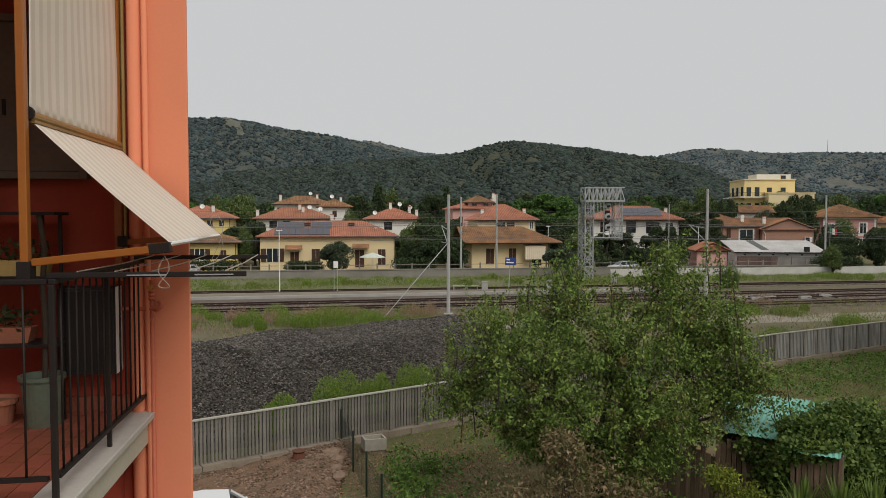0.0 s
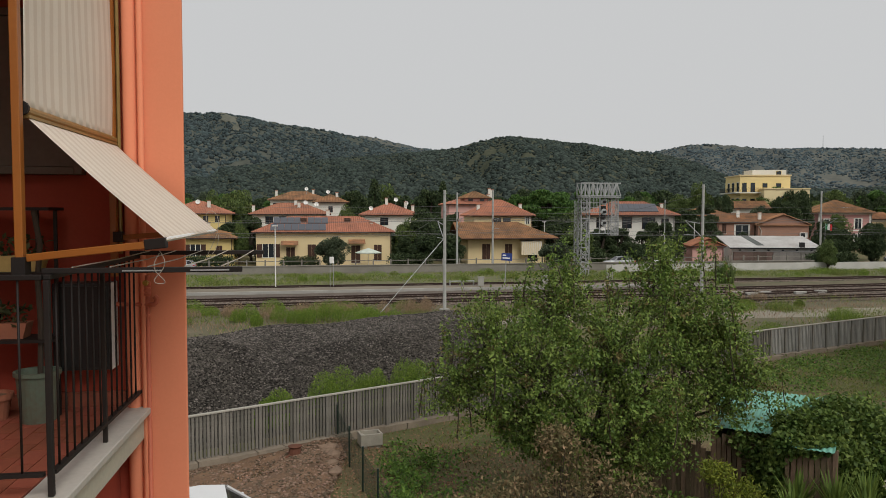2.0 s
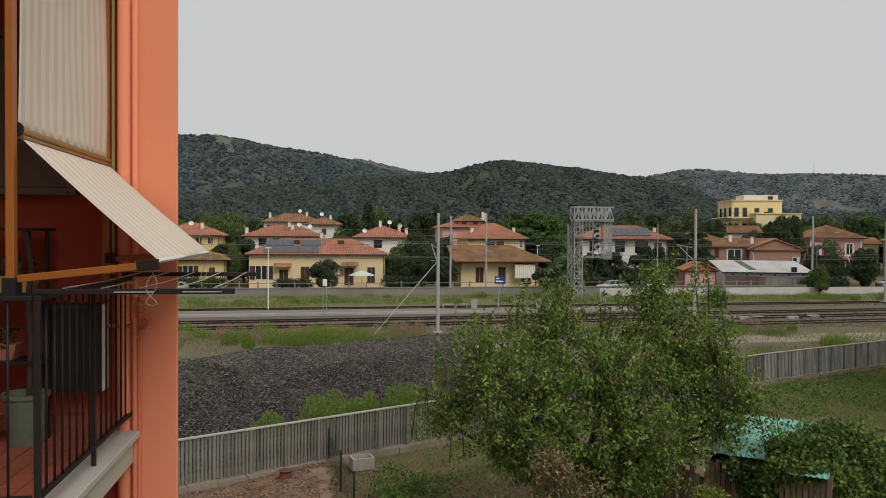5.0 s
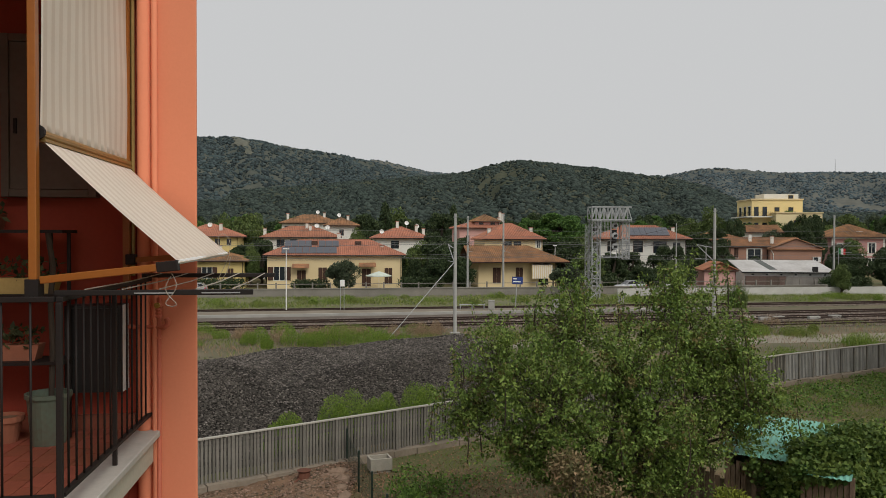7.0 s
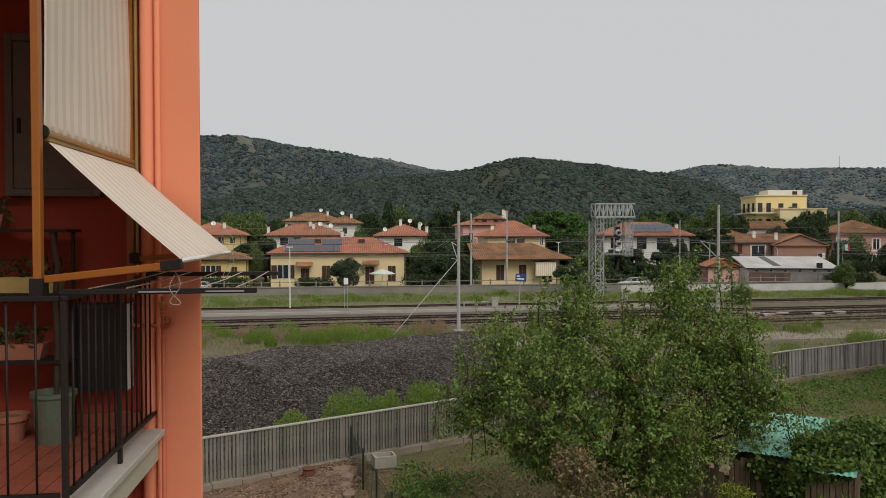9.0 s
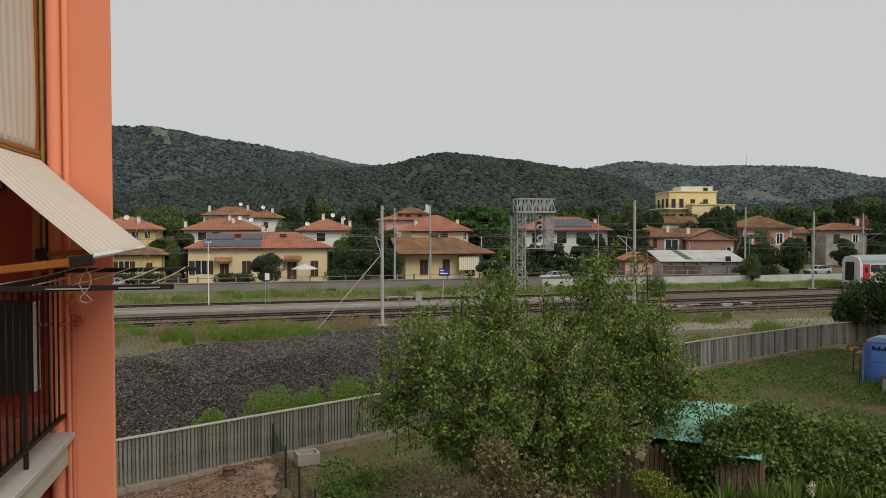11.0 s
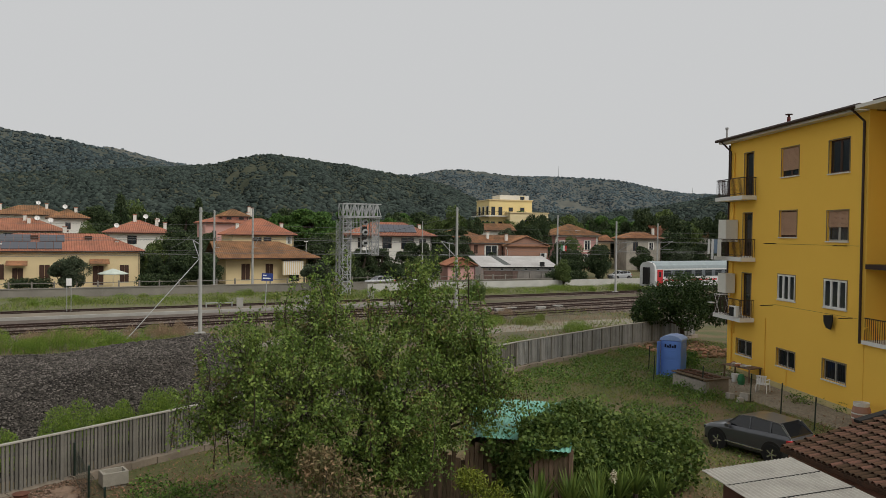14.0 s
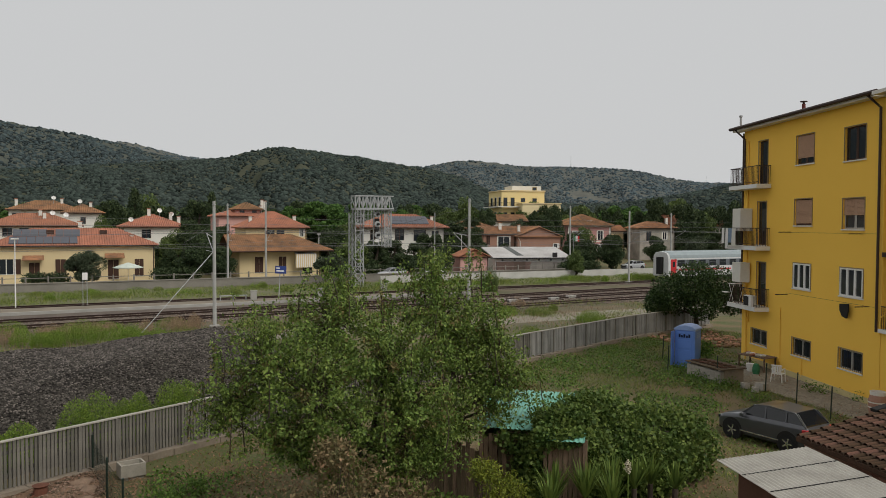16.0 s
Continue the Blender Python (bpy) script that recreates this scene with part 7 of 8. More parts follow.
YSHRUB = leafmat("yellow_green_leaves", (0.21, 0.24, 0.03), (0.13, 0.17, 0.03), island=0.4)
shrub("yellow_shrub", "yellow-green shrub beside the shed", [(6.7, 16.6, 1.2, 0.55), (7.0, 16.8, 0.9, 0.6), (6.2, 16.5, 1.75, 0.35)], 2600, 0.1, YSHRUB, aspect=0.35)
for x, y in ((0.2, 17.2), (0.9, 17.0), (-0.3, 18.0), (1.5, 17.0), (-0.9, 18.3), (5.2, 16.3), (-1.5, 21.2), (-0.9, 20.2), (-1.3, 19.3), (-0.7, 22.0)):
    shrub("garden_weed", "green leafy weed clump on bare earth", [(x, y, 0.2, 0.5), (x + 0.3, y - 0.2, 0.25, 0.4)], 420, 0.12, VINEY, aspect=0.4, group="garden weeds", stems=4)
# climbing vine over the arbour
VINE = leafmat("vine_leaves", (0.06, 0.115, 0.026), (0.15, 0.2, 0.048), island=0.5, through_light=0.3, rough=0.5, scale=1.6)
vn = thing("vine_arbour", pose(11.1, 19.2, 0), "overgrown arbour thickly covered with green vine", "climbing plant")
cen = []
for dx, dy, dz, rx, ry, rz, n in ((-1.9, -0.3, 1.4, 1.3, 1.0, 1.05, 2800), (0.0, 0.6, 1.35, 1.6, 1.4, 1.2, 3600), (1.5, 0.2, 1.2, 1.5, 1.3, 1.1, 3200), (-0.2, -0.6, 1.0, 1.7, 1.0, 1.15, 2800), (-2.6, -0.9, 1.3, 0.8, 0.6, 0.8, 1500), (-3.0, -0.3, 1.75, 0.7, 0.6, 0.4, 800), (-1.6, -1.2, 0.8, 0.9, 0.5, 0.8, 1200), (2.6, -0.2, 1.0, 0.9, 0.9, 1.0, 1500), (-1.0, 1.2, 1.6, 1.2, 0.8, 0.8, 1400), (-0.8, -0.3, 2.1, 1.15, 0.8, 0.8, 2200), (-1.5, -1.7, 1.1, 0.75, 0.5, 1.1, 1900), (-2.1, -1.3, 2.4, 0.9, 0.5, 0.4, 1100), (-2.3, -2.25, 2.2, 0.6, 0.25, 0.22, 420), (-2.9, -2.0, 2.2, 0.4, 0.3, 0.3, 300), (-3.15, -1.75, 1.2, 0.3, 0.3, 1.0, 500), (0.6, -1.2, 0.9, 1.4, 0.6, 0.9, 1900)):
    cen.append(in_ball(int(n * 2.5), 0.62) * (1 + 0.1 * rng.normal(size=(int(n * 2.5), 1))) * np.array([rx, ry, rz]) + np.array([dx, dy, dz]))
c = np.concatenate(cen)
part("foliage", leaves("foliage", c[c[:, 2] > 0.05], 0.105, VINE, aspect=0.85, droop=0.3, up=0.4), VINE, vn)
# hidden dark box added inside the foliage, stands for shade between leaves
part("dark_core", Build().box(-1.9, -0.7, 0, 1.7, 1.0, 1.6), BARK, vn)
# yuccas
YUC = leafmat("sword_leaves", (0.1, 0.17, 0.03), (0.15, 0.2, 0.05), island=0.4)
for x, y, h in ((8.1, 16.6, 0.95), (8.8, 16.3, 1.0), (9.6, 16.4, 0.9), (10.3, 16.5, 0.9), (10.9, 16.7, 0.85), (7.7, 16.0, 0.8), (9.2, 15.7, 0.9), (11.3, 16.2, 0.7)):
    root = thing("yucca", pose(x, y, 0), "clump of upright green sword-shaped leaves", "plant", "yuccas")
    b = Build()
    for i in range(46):
        a, t = rng.uniform(0, 6.28), rng.uniform(0.1, 0.8)
        d = Vector((math.cos(a) * t, math.sin(a) * t, 1)).normalized()
        s = Vector((-math.sin(a), math.cos(a), 0)) * 0.035
        z0 = Vector((0, 0, 0.85))
        ln = h * rng.uniform(0.75, 1.2)
        b.add([z0 - s, z0 + s, z0 + d * ln * 0.6 + s * 0.9, z0 + d * ln + Vector((0, 0, -0.06 * t)), z0 + d * ln * 0.6 - s * 0.9], [(0, 1, 2, 4), (4, 2, 3)])
    part("leaf_rosette", b, YUC, root)
    part("stalk", Build().tube((0, 0, 0), (0, 0, 0.9), 0.07, n=8), BARK, root)
CREAMY = mat("cream_petals", (0.6, 0.55, 0.4), rough=0.8)
fl = thing("yucca_flower", pose(9.75, 15.9, 0), "cream flower spike among the sword leaves", "flower")
part("stem", Build().tube((0, 0, 0), (0, 0, 1.75), 0.018, n=6), YUC, fl)
part("bloom", leaves("bloom", in_ball(160, 0.4) * np.array([0.07, 0.07, 0.16]) + np.array([0, 0, 1.7]), 0.05, CREAMY, aspect=0.7), CREAMY, fl)
for x0, x1, o, h in ((-21, -17, 104.6, 1.6), (-6.5, -1.5, 104.8, 1.9), (19, 27, 105.5, 1.6), (27.5, 35, 105.8, 2.2), (-38, -29, 106, 1.7), (55, 62, 100.5, 1.8)):
    n = int((x1 - x0) / 0.9)
    shrub("hedge", "dark clipped garden hedge along the street", [(*along(x0 + i * 0.9, o), h * 0.55, h * 0.55) for i in range(n + 1)], 520 * (n + 1), 0.22, FAR_LEAF, aspect=0.7, group="hedges", stems=2)
shrub("garden_weed", "leafy green bush beside the blue cabin", [(25.9, 34.6, 0.5, 0.6), (26.2, 34.9, 0.9, 0.5), (25.6, 35.3, 0.4, 0.5)], 1100, 0.13, VINEY, aspect=0.6, group="garden weeds", stems=5)
for x, y in ((23.2, 32.9), (22.9, 31.2), (23.1, 29.6), (23.9, 33.4), (22.4, 26.8), (27.5, 26.4), (26.2, 27.4), (26.9, 25.2)):
    shrub("garden_weed", "low green weeds at the edge of the yard", [(x, y, 0.12, 0.45), (x + 0.4, y - 0.3, 0.1, 0.4)], 380, 0.1, VINEY, aspect=0.5, group="garden weeds", stems=2)
N = 500
tagged(new("debris", scatter("debris", np.stack([rng.uniform(28.5, 34, N), rng.uniform(39, 45, N), np.full(N, 0.06)], 1), rng.uniform(0.04, 0.2, N), 0.6, LITTER, seed=90)), "dark debris and cut branches under the tree", "debris", kind="stuff")


# ---- things in the garden ----
# bare earth beside the fence, with stones
gx, gy = np.meshgrid(np.linspace(-12, -2.9, 40), np.linspace(10, 25, 50))
lim = np.interp(gx, [-13.2, 0.2], [17.6, 27.05]) - 0.15
hz = 0.05 + 0.22 * np.exp(-(((gx + 3.9) / 0.9) ** 2)) * (gy > 17) + 0.06 * np.sin(gx * 2.1) * np.sin(gy * 1.7) + rng.normal(size=gx.shape) * 0.02
hz = np.where((gy > lim) | (gx > -3.1), -0.05, hz)
ii = (np.arange(49)[:, None] * 40 + np.arange(39)[None, :]).ravel()
tagged(new("bare_earth", soup("bare_earth", np.stack([gx, np.minimum(gy, lim), hz], -1).reshape(-1, 3), np.stack([ii, ii + 1, ii + 41, ii + 40], 1), DIRT, True)),
       "bare reddish-brown earth with rubble below the fence", "ground", kind="structure")
N = 18000
x = rng.uniform(-9, -2.9, N)
y = rng.uniform(14, 24, N)
keep = y < np.interp(x, [-13.2, 0.2], [17.6, 27.05]) - 0.4
PEBBLE = mat("earthy_stone", (0.25, 0.175, 0.12), (0.11, 0.075, 0.052), rough=0.95, scale=4, fine=30, island=0.6, bump=0.6)
tagged(new("rubble", scatter("rubble", np.stack([x, y, 0.06 + 0.22 * np.exp(-(((x + 3.9) / 0.9) ** 2)) * (y > 17) + 0.06 * np.sin(x * 2.1) * np.sin(y * 1.7)], 1)[keep], (0.01 + 0.045 * rng.uniform(size=N) ** 3)[keep], 0.6, PEBBLE, seed=60)), "scattered rubble and clods on the earth", "rubble", kind="stuff")
for x, y, s in ((-3.5, 23.2, 0.28), (-3.3, 22.5, 0.26), (-3.25, 21.8, 0.22), (-3.0, 21.0, 0.24), (-3.55, 22.9, 0.18)):
    v, f = lump(1, 0.3, int(s * 1000))
    single("stone_block", Build().add([(p[0] * s * 1.3, p[1] * s, p[2] * s * 0.5 + s * 0.35) for p in v], [tuple(int(q) for q in t) for t in f]), PEBBLE, "rough stone block beside the mesh fence", "stone", "stone blocks", m=pose(x, y, 0.1, 0, 0, x * 90))
st = thing("tree_stump", pose(-4.46, 22.5, 0.1), "weathered reddish tree stump on bare earth", "stump")
RUSTW = mat("rusty_wood", (0.16, 0.06, 0.035), (0.08, 0.04, 0.028), rough=0.95, scale=5, fine=30, bump=0.7)
part("stump", Build().lathe([(0.3, 0), (0.2, 0.12), (0.17, 0.3), (0.22, 0.36), (0.04, 0.38)], n=11), RUSTW, st)
for a in range(5):
    part("root", Build().tube((0.12 * math.cos(a * 1.3), 0.12 * math.sin(a * 1.3), 0.12), (0.45 * math.cos(a * 1.3), 0.45 * math.sin(a * 1.3), 0.02), 0.06, 0.02, 6), RUSTW, st)
tr = thing("concrete_trough", pose(-2.3, 23.9, 0, 0, 0, 20) @ Matrix.Diagonal((0.85, 0.85, 0.85, 1)), "small square concrete wash trough in the garden", "trough")
TROUGH = mat("pale_trough_concrete", (0.38, 0.35, 0.29), (0.24, 0.225, 0.185), rough=0.9, scale=3, fine=30)
for x0, y0, x1, y1 in ((-0.42, -0.32, 0.42, -0.25), (-0.42, 0.25, 0.42, 0.32), (-0.42, -0.25, -0.35, 0.25), (0.35, -0.25, 0.42, 0.25)):
    part("side", Build().box(x0, y0, 0.1, x1, y1, 0.55), TROUGH, tr, bevel=0.01)
part("base", Build().box(-0.36, -0.26, 0.0, 0.36, 0.26, 0.2), TROUGH, tr)
part("washboard", Build().add([(-0.35, -0.25, 0.52), (0.0, -0.25, 0.3), (0.0, 0.25, 0.3), (-0.35, 0.25, 0.52)], [(0, 1, 2, 3)]), TROUGH, tr)
# green wire mesh fence
GREENP = mat("dark_green_post", (0.02, 0.035, 0.025), fine=30, rough=0.5)
mf = thing("mesh_fence", pose(0, 0, 0), "thin dark green wire mesh garden fence", "fence")
MP = [Vector((-3.42, 24.4, 0)), Vector((-2.72, 21.9, 0)), Vector((-2.12, 19.95, 0)), Vector((-1.56, 18.2, 0)), Vector((-1.0, 16.3, 0))]
for p in MP:
    part("post", Build().tube(p, p + Vector((0, 0, 1.25)), 0.03, n=8), GREENP, mf)
for p, q in zip(MP, MP[1:]):
    b = Build()
    for i in range(9):
        z = Vector((0, 0, 0.1 + i * 0.125))
        b.tube(p + z, q + z, 0.0045, n=3, cap=False)
    n = int((q - p).length / 0.12)
    for i in range(n):
        a = p.lerp(q, i / n)
        b.tube(a + Vector((0, 0, 0.1)), a + Vector((0, 0, 1.1)), 0.0045, n=3, cap=False)
    part("mesh_panel", b, GREENP, mf)


# cars
def car(m, label, paint, length=4.2, width=1.8, height=1.55, group="parked cars"):
    """A hatchback along local x, front towards -x, on four wheels."""
    root = thing("car", m, label, "car", group)
    k = length / 4.2
    h = height / 1.55
    hw = width / 2
    secs = [(-2.1, 0.5, 0.62, 0.78), (-2.02, 0.3, 0.8, 0.9), (-1.75, 0.24, 0.93, 0.96), (-0.95, 0.24, 1.04, 1.0), (0.2, 0.24, 1.08, 1.0), (1.3, 0.24, 1.12, 1.0), (1.85, 0.3, 1.12, 0.97), (2.05, 0.42, 1.04, 0.9), (2.1, 0.55, 0.85, 0.84)]
    vs, n = [], 8
    for x, lo, hi, w in secs:
        vs += [(x * k, s * hw * w * t, z * h) for s, t, z in ((-1, 0.92, lo), (-1, 1, lo + 0.15), (-1, 1, hi - 0.12), (-1, 0.9, hi), (1, 0.9, hi), (1, 1, hi - 0.12), (1, 1, lo + 0.15), (1, 0.92, lo))]
    fs = [(j * n + i, j * n + (i + 1) % n, (j + 1) * n + (i + 1) % n, (j + 1) * n + i) for j in range(len(secs) - 1) for i in range(n)]
    fs += [tuple(range(n - 1, -1, -1)), tuple(range((len(secs) - 1) * n, len(secs) * n))]
    part("body", Build().add(vs, fs), paint, root, bevel=0.05, smooth=True)
    cab = [(-0.98, 1.0, 0.84), (-0.3, 1.5, 0.74), (0.3, 1.56, 0.74), (1.45, 1.5, 0.72), (1.95, 1.12, 0.8)]
    low = [(-0.98, 0.99, 0.86), (-0.35, 1.0, 0.88), (0.3, 1.01, 0.88), (1.45, 1.02, 0.88), (2.0, 1.02, 0.84)]
    vs = []
    for (x, z, w), (x2, z2, w2) in zip(cab, low):
        vs += [(x2 * k, -hw * w2, z2 * h), (x * k, -hw * w, z * h), (x * k, hw * w, z * h), (x2 * k, hw * w2, z2 * h)]
    fs = [(j * 4 + i, j * 4 + i + 1, j * 4 + i + 5, j * 4 + i + 4) for j in range(4) for i in range(3)] + [(0, 3, 2, 1), (16, 17, 18, 19)]
    part("greenhouse", Build().add(vs, fs), CARGLASS, root, "dark tinted windows")
    rv = [(x * k, s * hw * (w + 0.01), z * h + 0.012) for x, z, w in cab[1:4] for s in (-1, 1)]
    rv += [(x, y, z - 0.05) for x, y, z in rv]
    part("roof", Build().add(rv, [(0, 1, 3, 2), (2, 3, 5, 4), (0, 6, 7, 1), (4, 5, 11, 10), (0, 2, 8, 6), (2, 4, 10, 8), (1, 7, 9, 3), (3, 9, 11, 5)]), paint, root, bevel=0.015)
    for s in (-1, 1):
        for (xa, za, wa), (xb, zb, wb) in (((-0.98, 1.0, 0.87), (-0.35, 1.47, 0.72)), ((2.0, 1.05, 0.83), (1.55, 1.48, 0.71)), ((0.22, 1.02, 0.89), (0.16, 1.52, 0.71)), ((1.15, 1.02, 0.89), (1.1, 1.5, 0.71))):
            part("pillar", Build().beam((xa * k, s * hw * wa, za * h), (xb * k, s * hw * wb, zb * h), 0.035, 0.07), paint, root)
        part("sill_trim", Build().beam((-0.9 * k, s * hw * 1.01, 0.42 * h), (0.95 * k, s * hw * 1.01, 0.42 * h), 0.02, 0.035), CHROME, root)
        part("roof_trim", Build().path([(-0.4 * k, s * hw * 0.73, 1.475 * h), (0.3 * k, s * hw * 0.72, 1.55 * h), (1.5 * k, s * hw * 0.71, 1.49 * h), (1.98 * k, s * hw * 0.83, 1.08 * h)], 0.016, 6), CHROME, root)
        part("mirror", Build().box(-0.8 * k, min(s * hw * 0.95, s * (hw + 0.16)), 1.0 * h, -0.62 * k, max(s * hw * 0.95, s * (hw + 0.16)), 1.14 * h), paint, root, bevel=0.02)
        part("headlight", Build().box(-2.07 * k, min(s * hw * 0.5, s * hw * 0.88), 0.68 * h, -1.9 * k, max(s * hw * 0.5, s * hw * 0.88), 0.79 * h), GLASS, root)
        part("tail_light", Build().box(1.9 * k, min(s * hw * 0.6, s * hw * 0.985), 0.88 * h, 2.09 * k, max(s * hw * 0.6, s * hw * 0.985), 1.0 * h), TRAIN_RED, root)
        for x in (-1.28, 1.3):
            part("wheel_arch", Build().tube((x * k, s * (hw - 0.14), 0.36), (x * k, s * (hw + 0.012), 0.36), 0.4, n=22), UNDER, root)
            w = part("wheel", Build().tube((x * k, s * (hw - 0.2), 0.33), (x * k, s * (hw + 0.022), 0.33), 0.33, n=22), TYRE, root)
            part("rim", Build().tube((x * k, s * (hw - 0.02), 0.33), (x * k, s * (hw + 0.026), 0.33), 0.2, n=18), UNDER, w)
            sp = Build()
            for i in range(5):
                a = i * 2 * math.pi / 5
                sp.beam((x * k, s * (hw + 0.03), 0.33), (x * k + 0.19 * math.cos(a), s * (hw + 0.03), 0.33 + 0.19 * math.sin(a)), 0.012, 0.05)
            part("spokes", sp, CHROME, w)
    part("number_plate", Build().box(2.1 * k, -0.26, 0.6 * h, 2.115 * k, 0.26, 0.71 * h), WHITE, root)
    part("front_bumper", Build().box(-2.03 * k, -hw * 0.88, 0.26, -1.8 * k, hw * 0.88, 0.42), UNDER, root, bevel=0.03)
    part("rear_bumper", Build().box(1.8 * k, -hw * 0.9, 0.28, 2.06 * k, hw * 0.9, 0.48), UNDER, root, bevel=0.03)
    return root


CARGLASS = glass("car_glass", (0.012, 0.013, 0.014), 0.05)
CHROME = mat("chrome_trim", (0.6, 0.6, 0.6), rough=0.25, metal=0.8, bump=0, fine=20)
TYRE = mat("tyre_rubber", (0.018, 0.018, 0.018), rough=0.85, fine=60)


def paintmat(name, col):
    m = mat(name, col, tuple(c * 0.9 for c in col), rough=0.3, scale=2, fine=50, bump=0.01, spec=0.5)
    m.node_tree.nodes["Principled BSDF"].inputs["Coat Weight"].default_value = 0.6
    return m


DARKPAINT = paintmat("dark_grey_paint", (0.05, 0.053, 0.06))
WHITEPAINT = paintmat("white_car_paint", (0.7, 0.7, 0.7))
SILVERPAINT = paintmat("silver_paint", (0.4, 0.41, 0.42))
car(pose(18.88, 21.39, 0, 0, 0, -75.4), "dark grey compact crossover car parked on the grass", DARKPAINT, 3.50, 1.56, 1.40)
car(pose(-4.9, 15.85, 0.06, 0, 0, 200), "small white car parked below the balcony", WHITEPAINT, 3.7, 1.65, 1.45)
for i, (x, o, pm, lb) in enumerate(((24.5, 98.2, SILVERPAINT, "silver car parked along the street"), (31, 98.4, WHITEPAINT, "white car parked along the street"), (70, 101.5, SILVERPAINT, "silver car parked by the far wall"), (79, 101.5, SILVERPAINT, "grey car parked by the far wall"), (85, 101.8, WHITEPAINT, "pale car parked by the far wall"), (-33, 99, SILVERPAINT, "grey car parked along the street"))):
    car(pose(*along(x, o), 0.03) @ TRK, lb, pm)

# portable toilet
TBLUE = mat("sky_blue_plastic", (0.14, 0.27, 0.68), (0.12, 0.235, 0.6), rough=0.45, scale=2, fine=20, bump=0.03)
TBLUE2 = mat("pale_blue_roof", (0.3, 0.42, 0.72), rough=0.45, fine=20, bump=0.03)
pt_ = thing("portable_toilet", pose(24.75, 34.5, 0, 0, 0, -52), "blue plastic portable toilet cabin with rounded roof", "portable toilet")
part("cabin", Build().box(-0.55, -0.55, 0.1, 0.55, 0.55, 2.0), TBLUE, pt_, bevel=0.06)
part("skid", Build().box(-0.58, -0.58, 0.0, 0.58, 0.58, 0.1), TBLUE, pt_)
part("roof", Build().prism([(-0.6, 2.0), (0.6, 2.0), (0.58, 2.1), (0.35, 2.24), (0, 2.29), (-0.35, 2.24), (-0.58, 2.1)], -0.6, 0.6), TBLUE2, pt_, bevel=0.03)
dr = part("door", Build().box(-0.42, -0.59, 0.2, 0.42, -0.552, 1.95), TBLUE, pt_, bevel=0.02)
part("door_panel", Build().box(-0.33, -0.61, 0.3, 0.33, -0.592, 0.95).box(-0.33, -0.61, 1.05, 0.33, -0.592, 1.5), TBLUE, dr, bevel=0.015)
NAVY = mat("navy_logo", (0.01, 0.015, 0.05), fine=20)
for i in range(5):
    part("logo_bar", Build().box(-0.32 + i * 0.13, -0.604, 1.62, -0.22 + i * 0.13, -0.592, 1.74 + (0.07 if i in (0, 2, 4) else 0)), NAVY, dr)
for i in range(3):
    part("vent", Build().box(0.551, -0.3, 1.6 + i * 0.1, 0.56, 0.3, 1.65 + i * 0.1), TBLUE2, pt_)
part("open_side", Build().box(-0.6, -1.05, 0.15, -0.55, -0.56, 1.95), TBLUE, pt_)

# green-roofed shed with board walls
GSHEET = mat("green_corrugated_sheet", (0.17, 0.4, 0.31), (0.13, 0.33, 0.26), rough=0.55, scale=0.9, fine=8, mixing=0.4, bump=0.05)
BOARD = mat("brown_weathered_board", (0.19, 0.135, 0.085), (0.07, 0.05, 0.034), rough=0.9, scale=3, fine=18, mixing=0.7, rnd=0.45, stretch=(6, 6, 0.6))
gs = thing("garden_shed", pose(7.2, 19.0, 0, 0, 0, -32), "old board shed with a green corrugated roof", "shed")


def corrugated(x0, x1, y0, y1, z00, z01, pitch=0.12, amp=0.012, thick=0.006):
    """A corrugated sheet over a plan rectangle; ridges run along y, height z00 at y0 and z01 at y1."""
    n = int((x1 - x0) / (pitch / 4))
    b = Build()
    for t in (0, -thick):
        for y, z in ((y0, z00), (y1, z01)):
            b.v += [(x0 + (x1 - x0) * i / n, y, z + t + amp * math.sin(2 * math.pi * i / 4)) for i in range(n + 1)]
    m = n + 1
    for i in range(n):
        b.f += [(i, i + 1, m + i + 1, m + i), (2 * m + i, 3 * m + i, 3 * m + i + 1, 2 * m + i + 1), (i, 2 * m + i, 2 * m + i + 1, i + 1), (m + i, m + i + 1, 3 * m + i + 1, 3 * m + i)]
    return b


part("roof_sheet", corrugated(-0.4, 2.15, -0.1, 3.3, 2.1, 2.42), GSHEET, gs)
part("post", Build().box(-0.2, 0, 0, -0.08, 0.12, 2.1), BOARD, gs)
part("post", Build().box(2.1, 0, 0, 2.22, 0.12, 2.1), BOARD, gs)
for i in range(17):
    h = rng.uniform(1.75, 2.05)
    part("board", Build().box(-0.06 + i * 0.127, 0.03, 0.02, 0.05 + i * 0.127, 0.06, h), BOARD, gs)
part("porch_sheet", corrugated(1.75, 2.75, -1.25, -0.75, 2.2, 2.32), GSHEET, gs)
for i in range(7):
    part("board", Build().box(1.82 + i * 0.127, -1.0, 0.02, 1.93 + i * 0.127, -0.97, rng.uniform(1.95, 2.12)), BOARD, gs)
part("post", Build().box(2.7, -1.05, 0, 2.8, -0.95, 2.2), BOARD, gs)
part("post", Build().box(1.7, -1.05, 0, 1.79, -0.95, 2.2), BOARD, gs)
part("back_panel", Build().box(-0.1, 3.1, 0, 2.05, 3.15, 2.3).box(-0.14, 0.13, 0, -0.1, 3.1, 2.0), BOARD, gs)
part("cross_rail", Build().box(-0.1, 0.061, 0.5, 2.15, 0.1, 0.58).box(-0.1, 0.061, 1.5, 2.15, 0.1, 1.58), BOARD, gs)
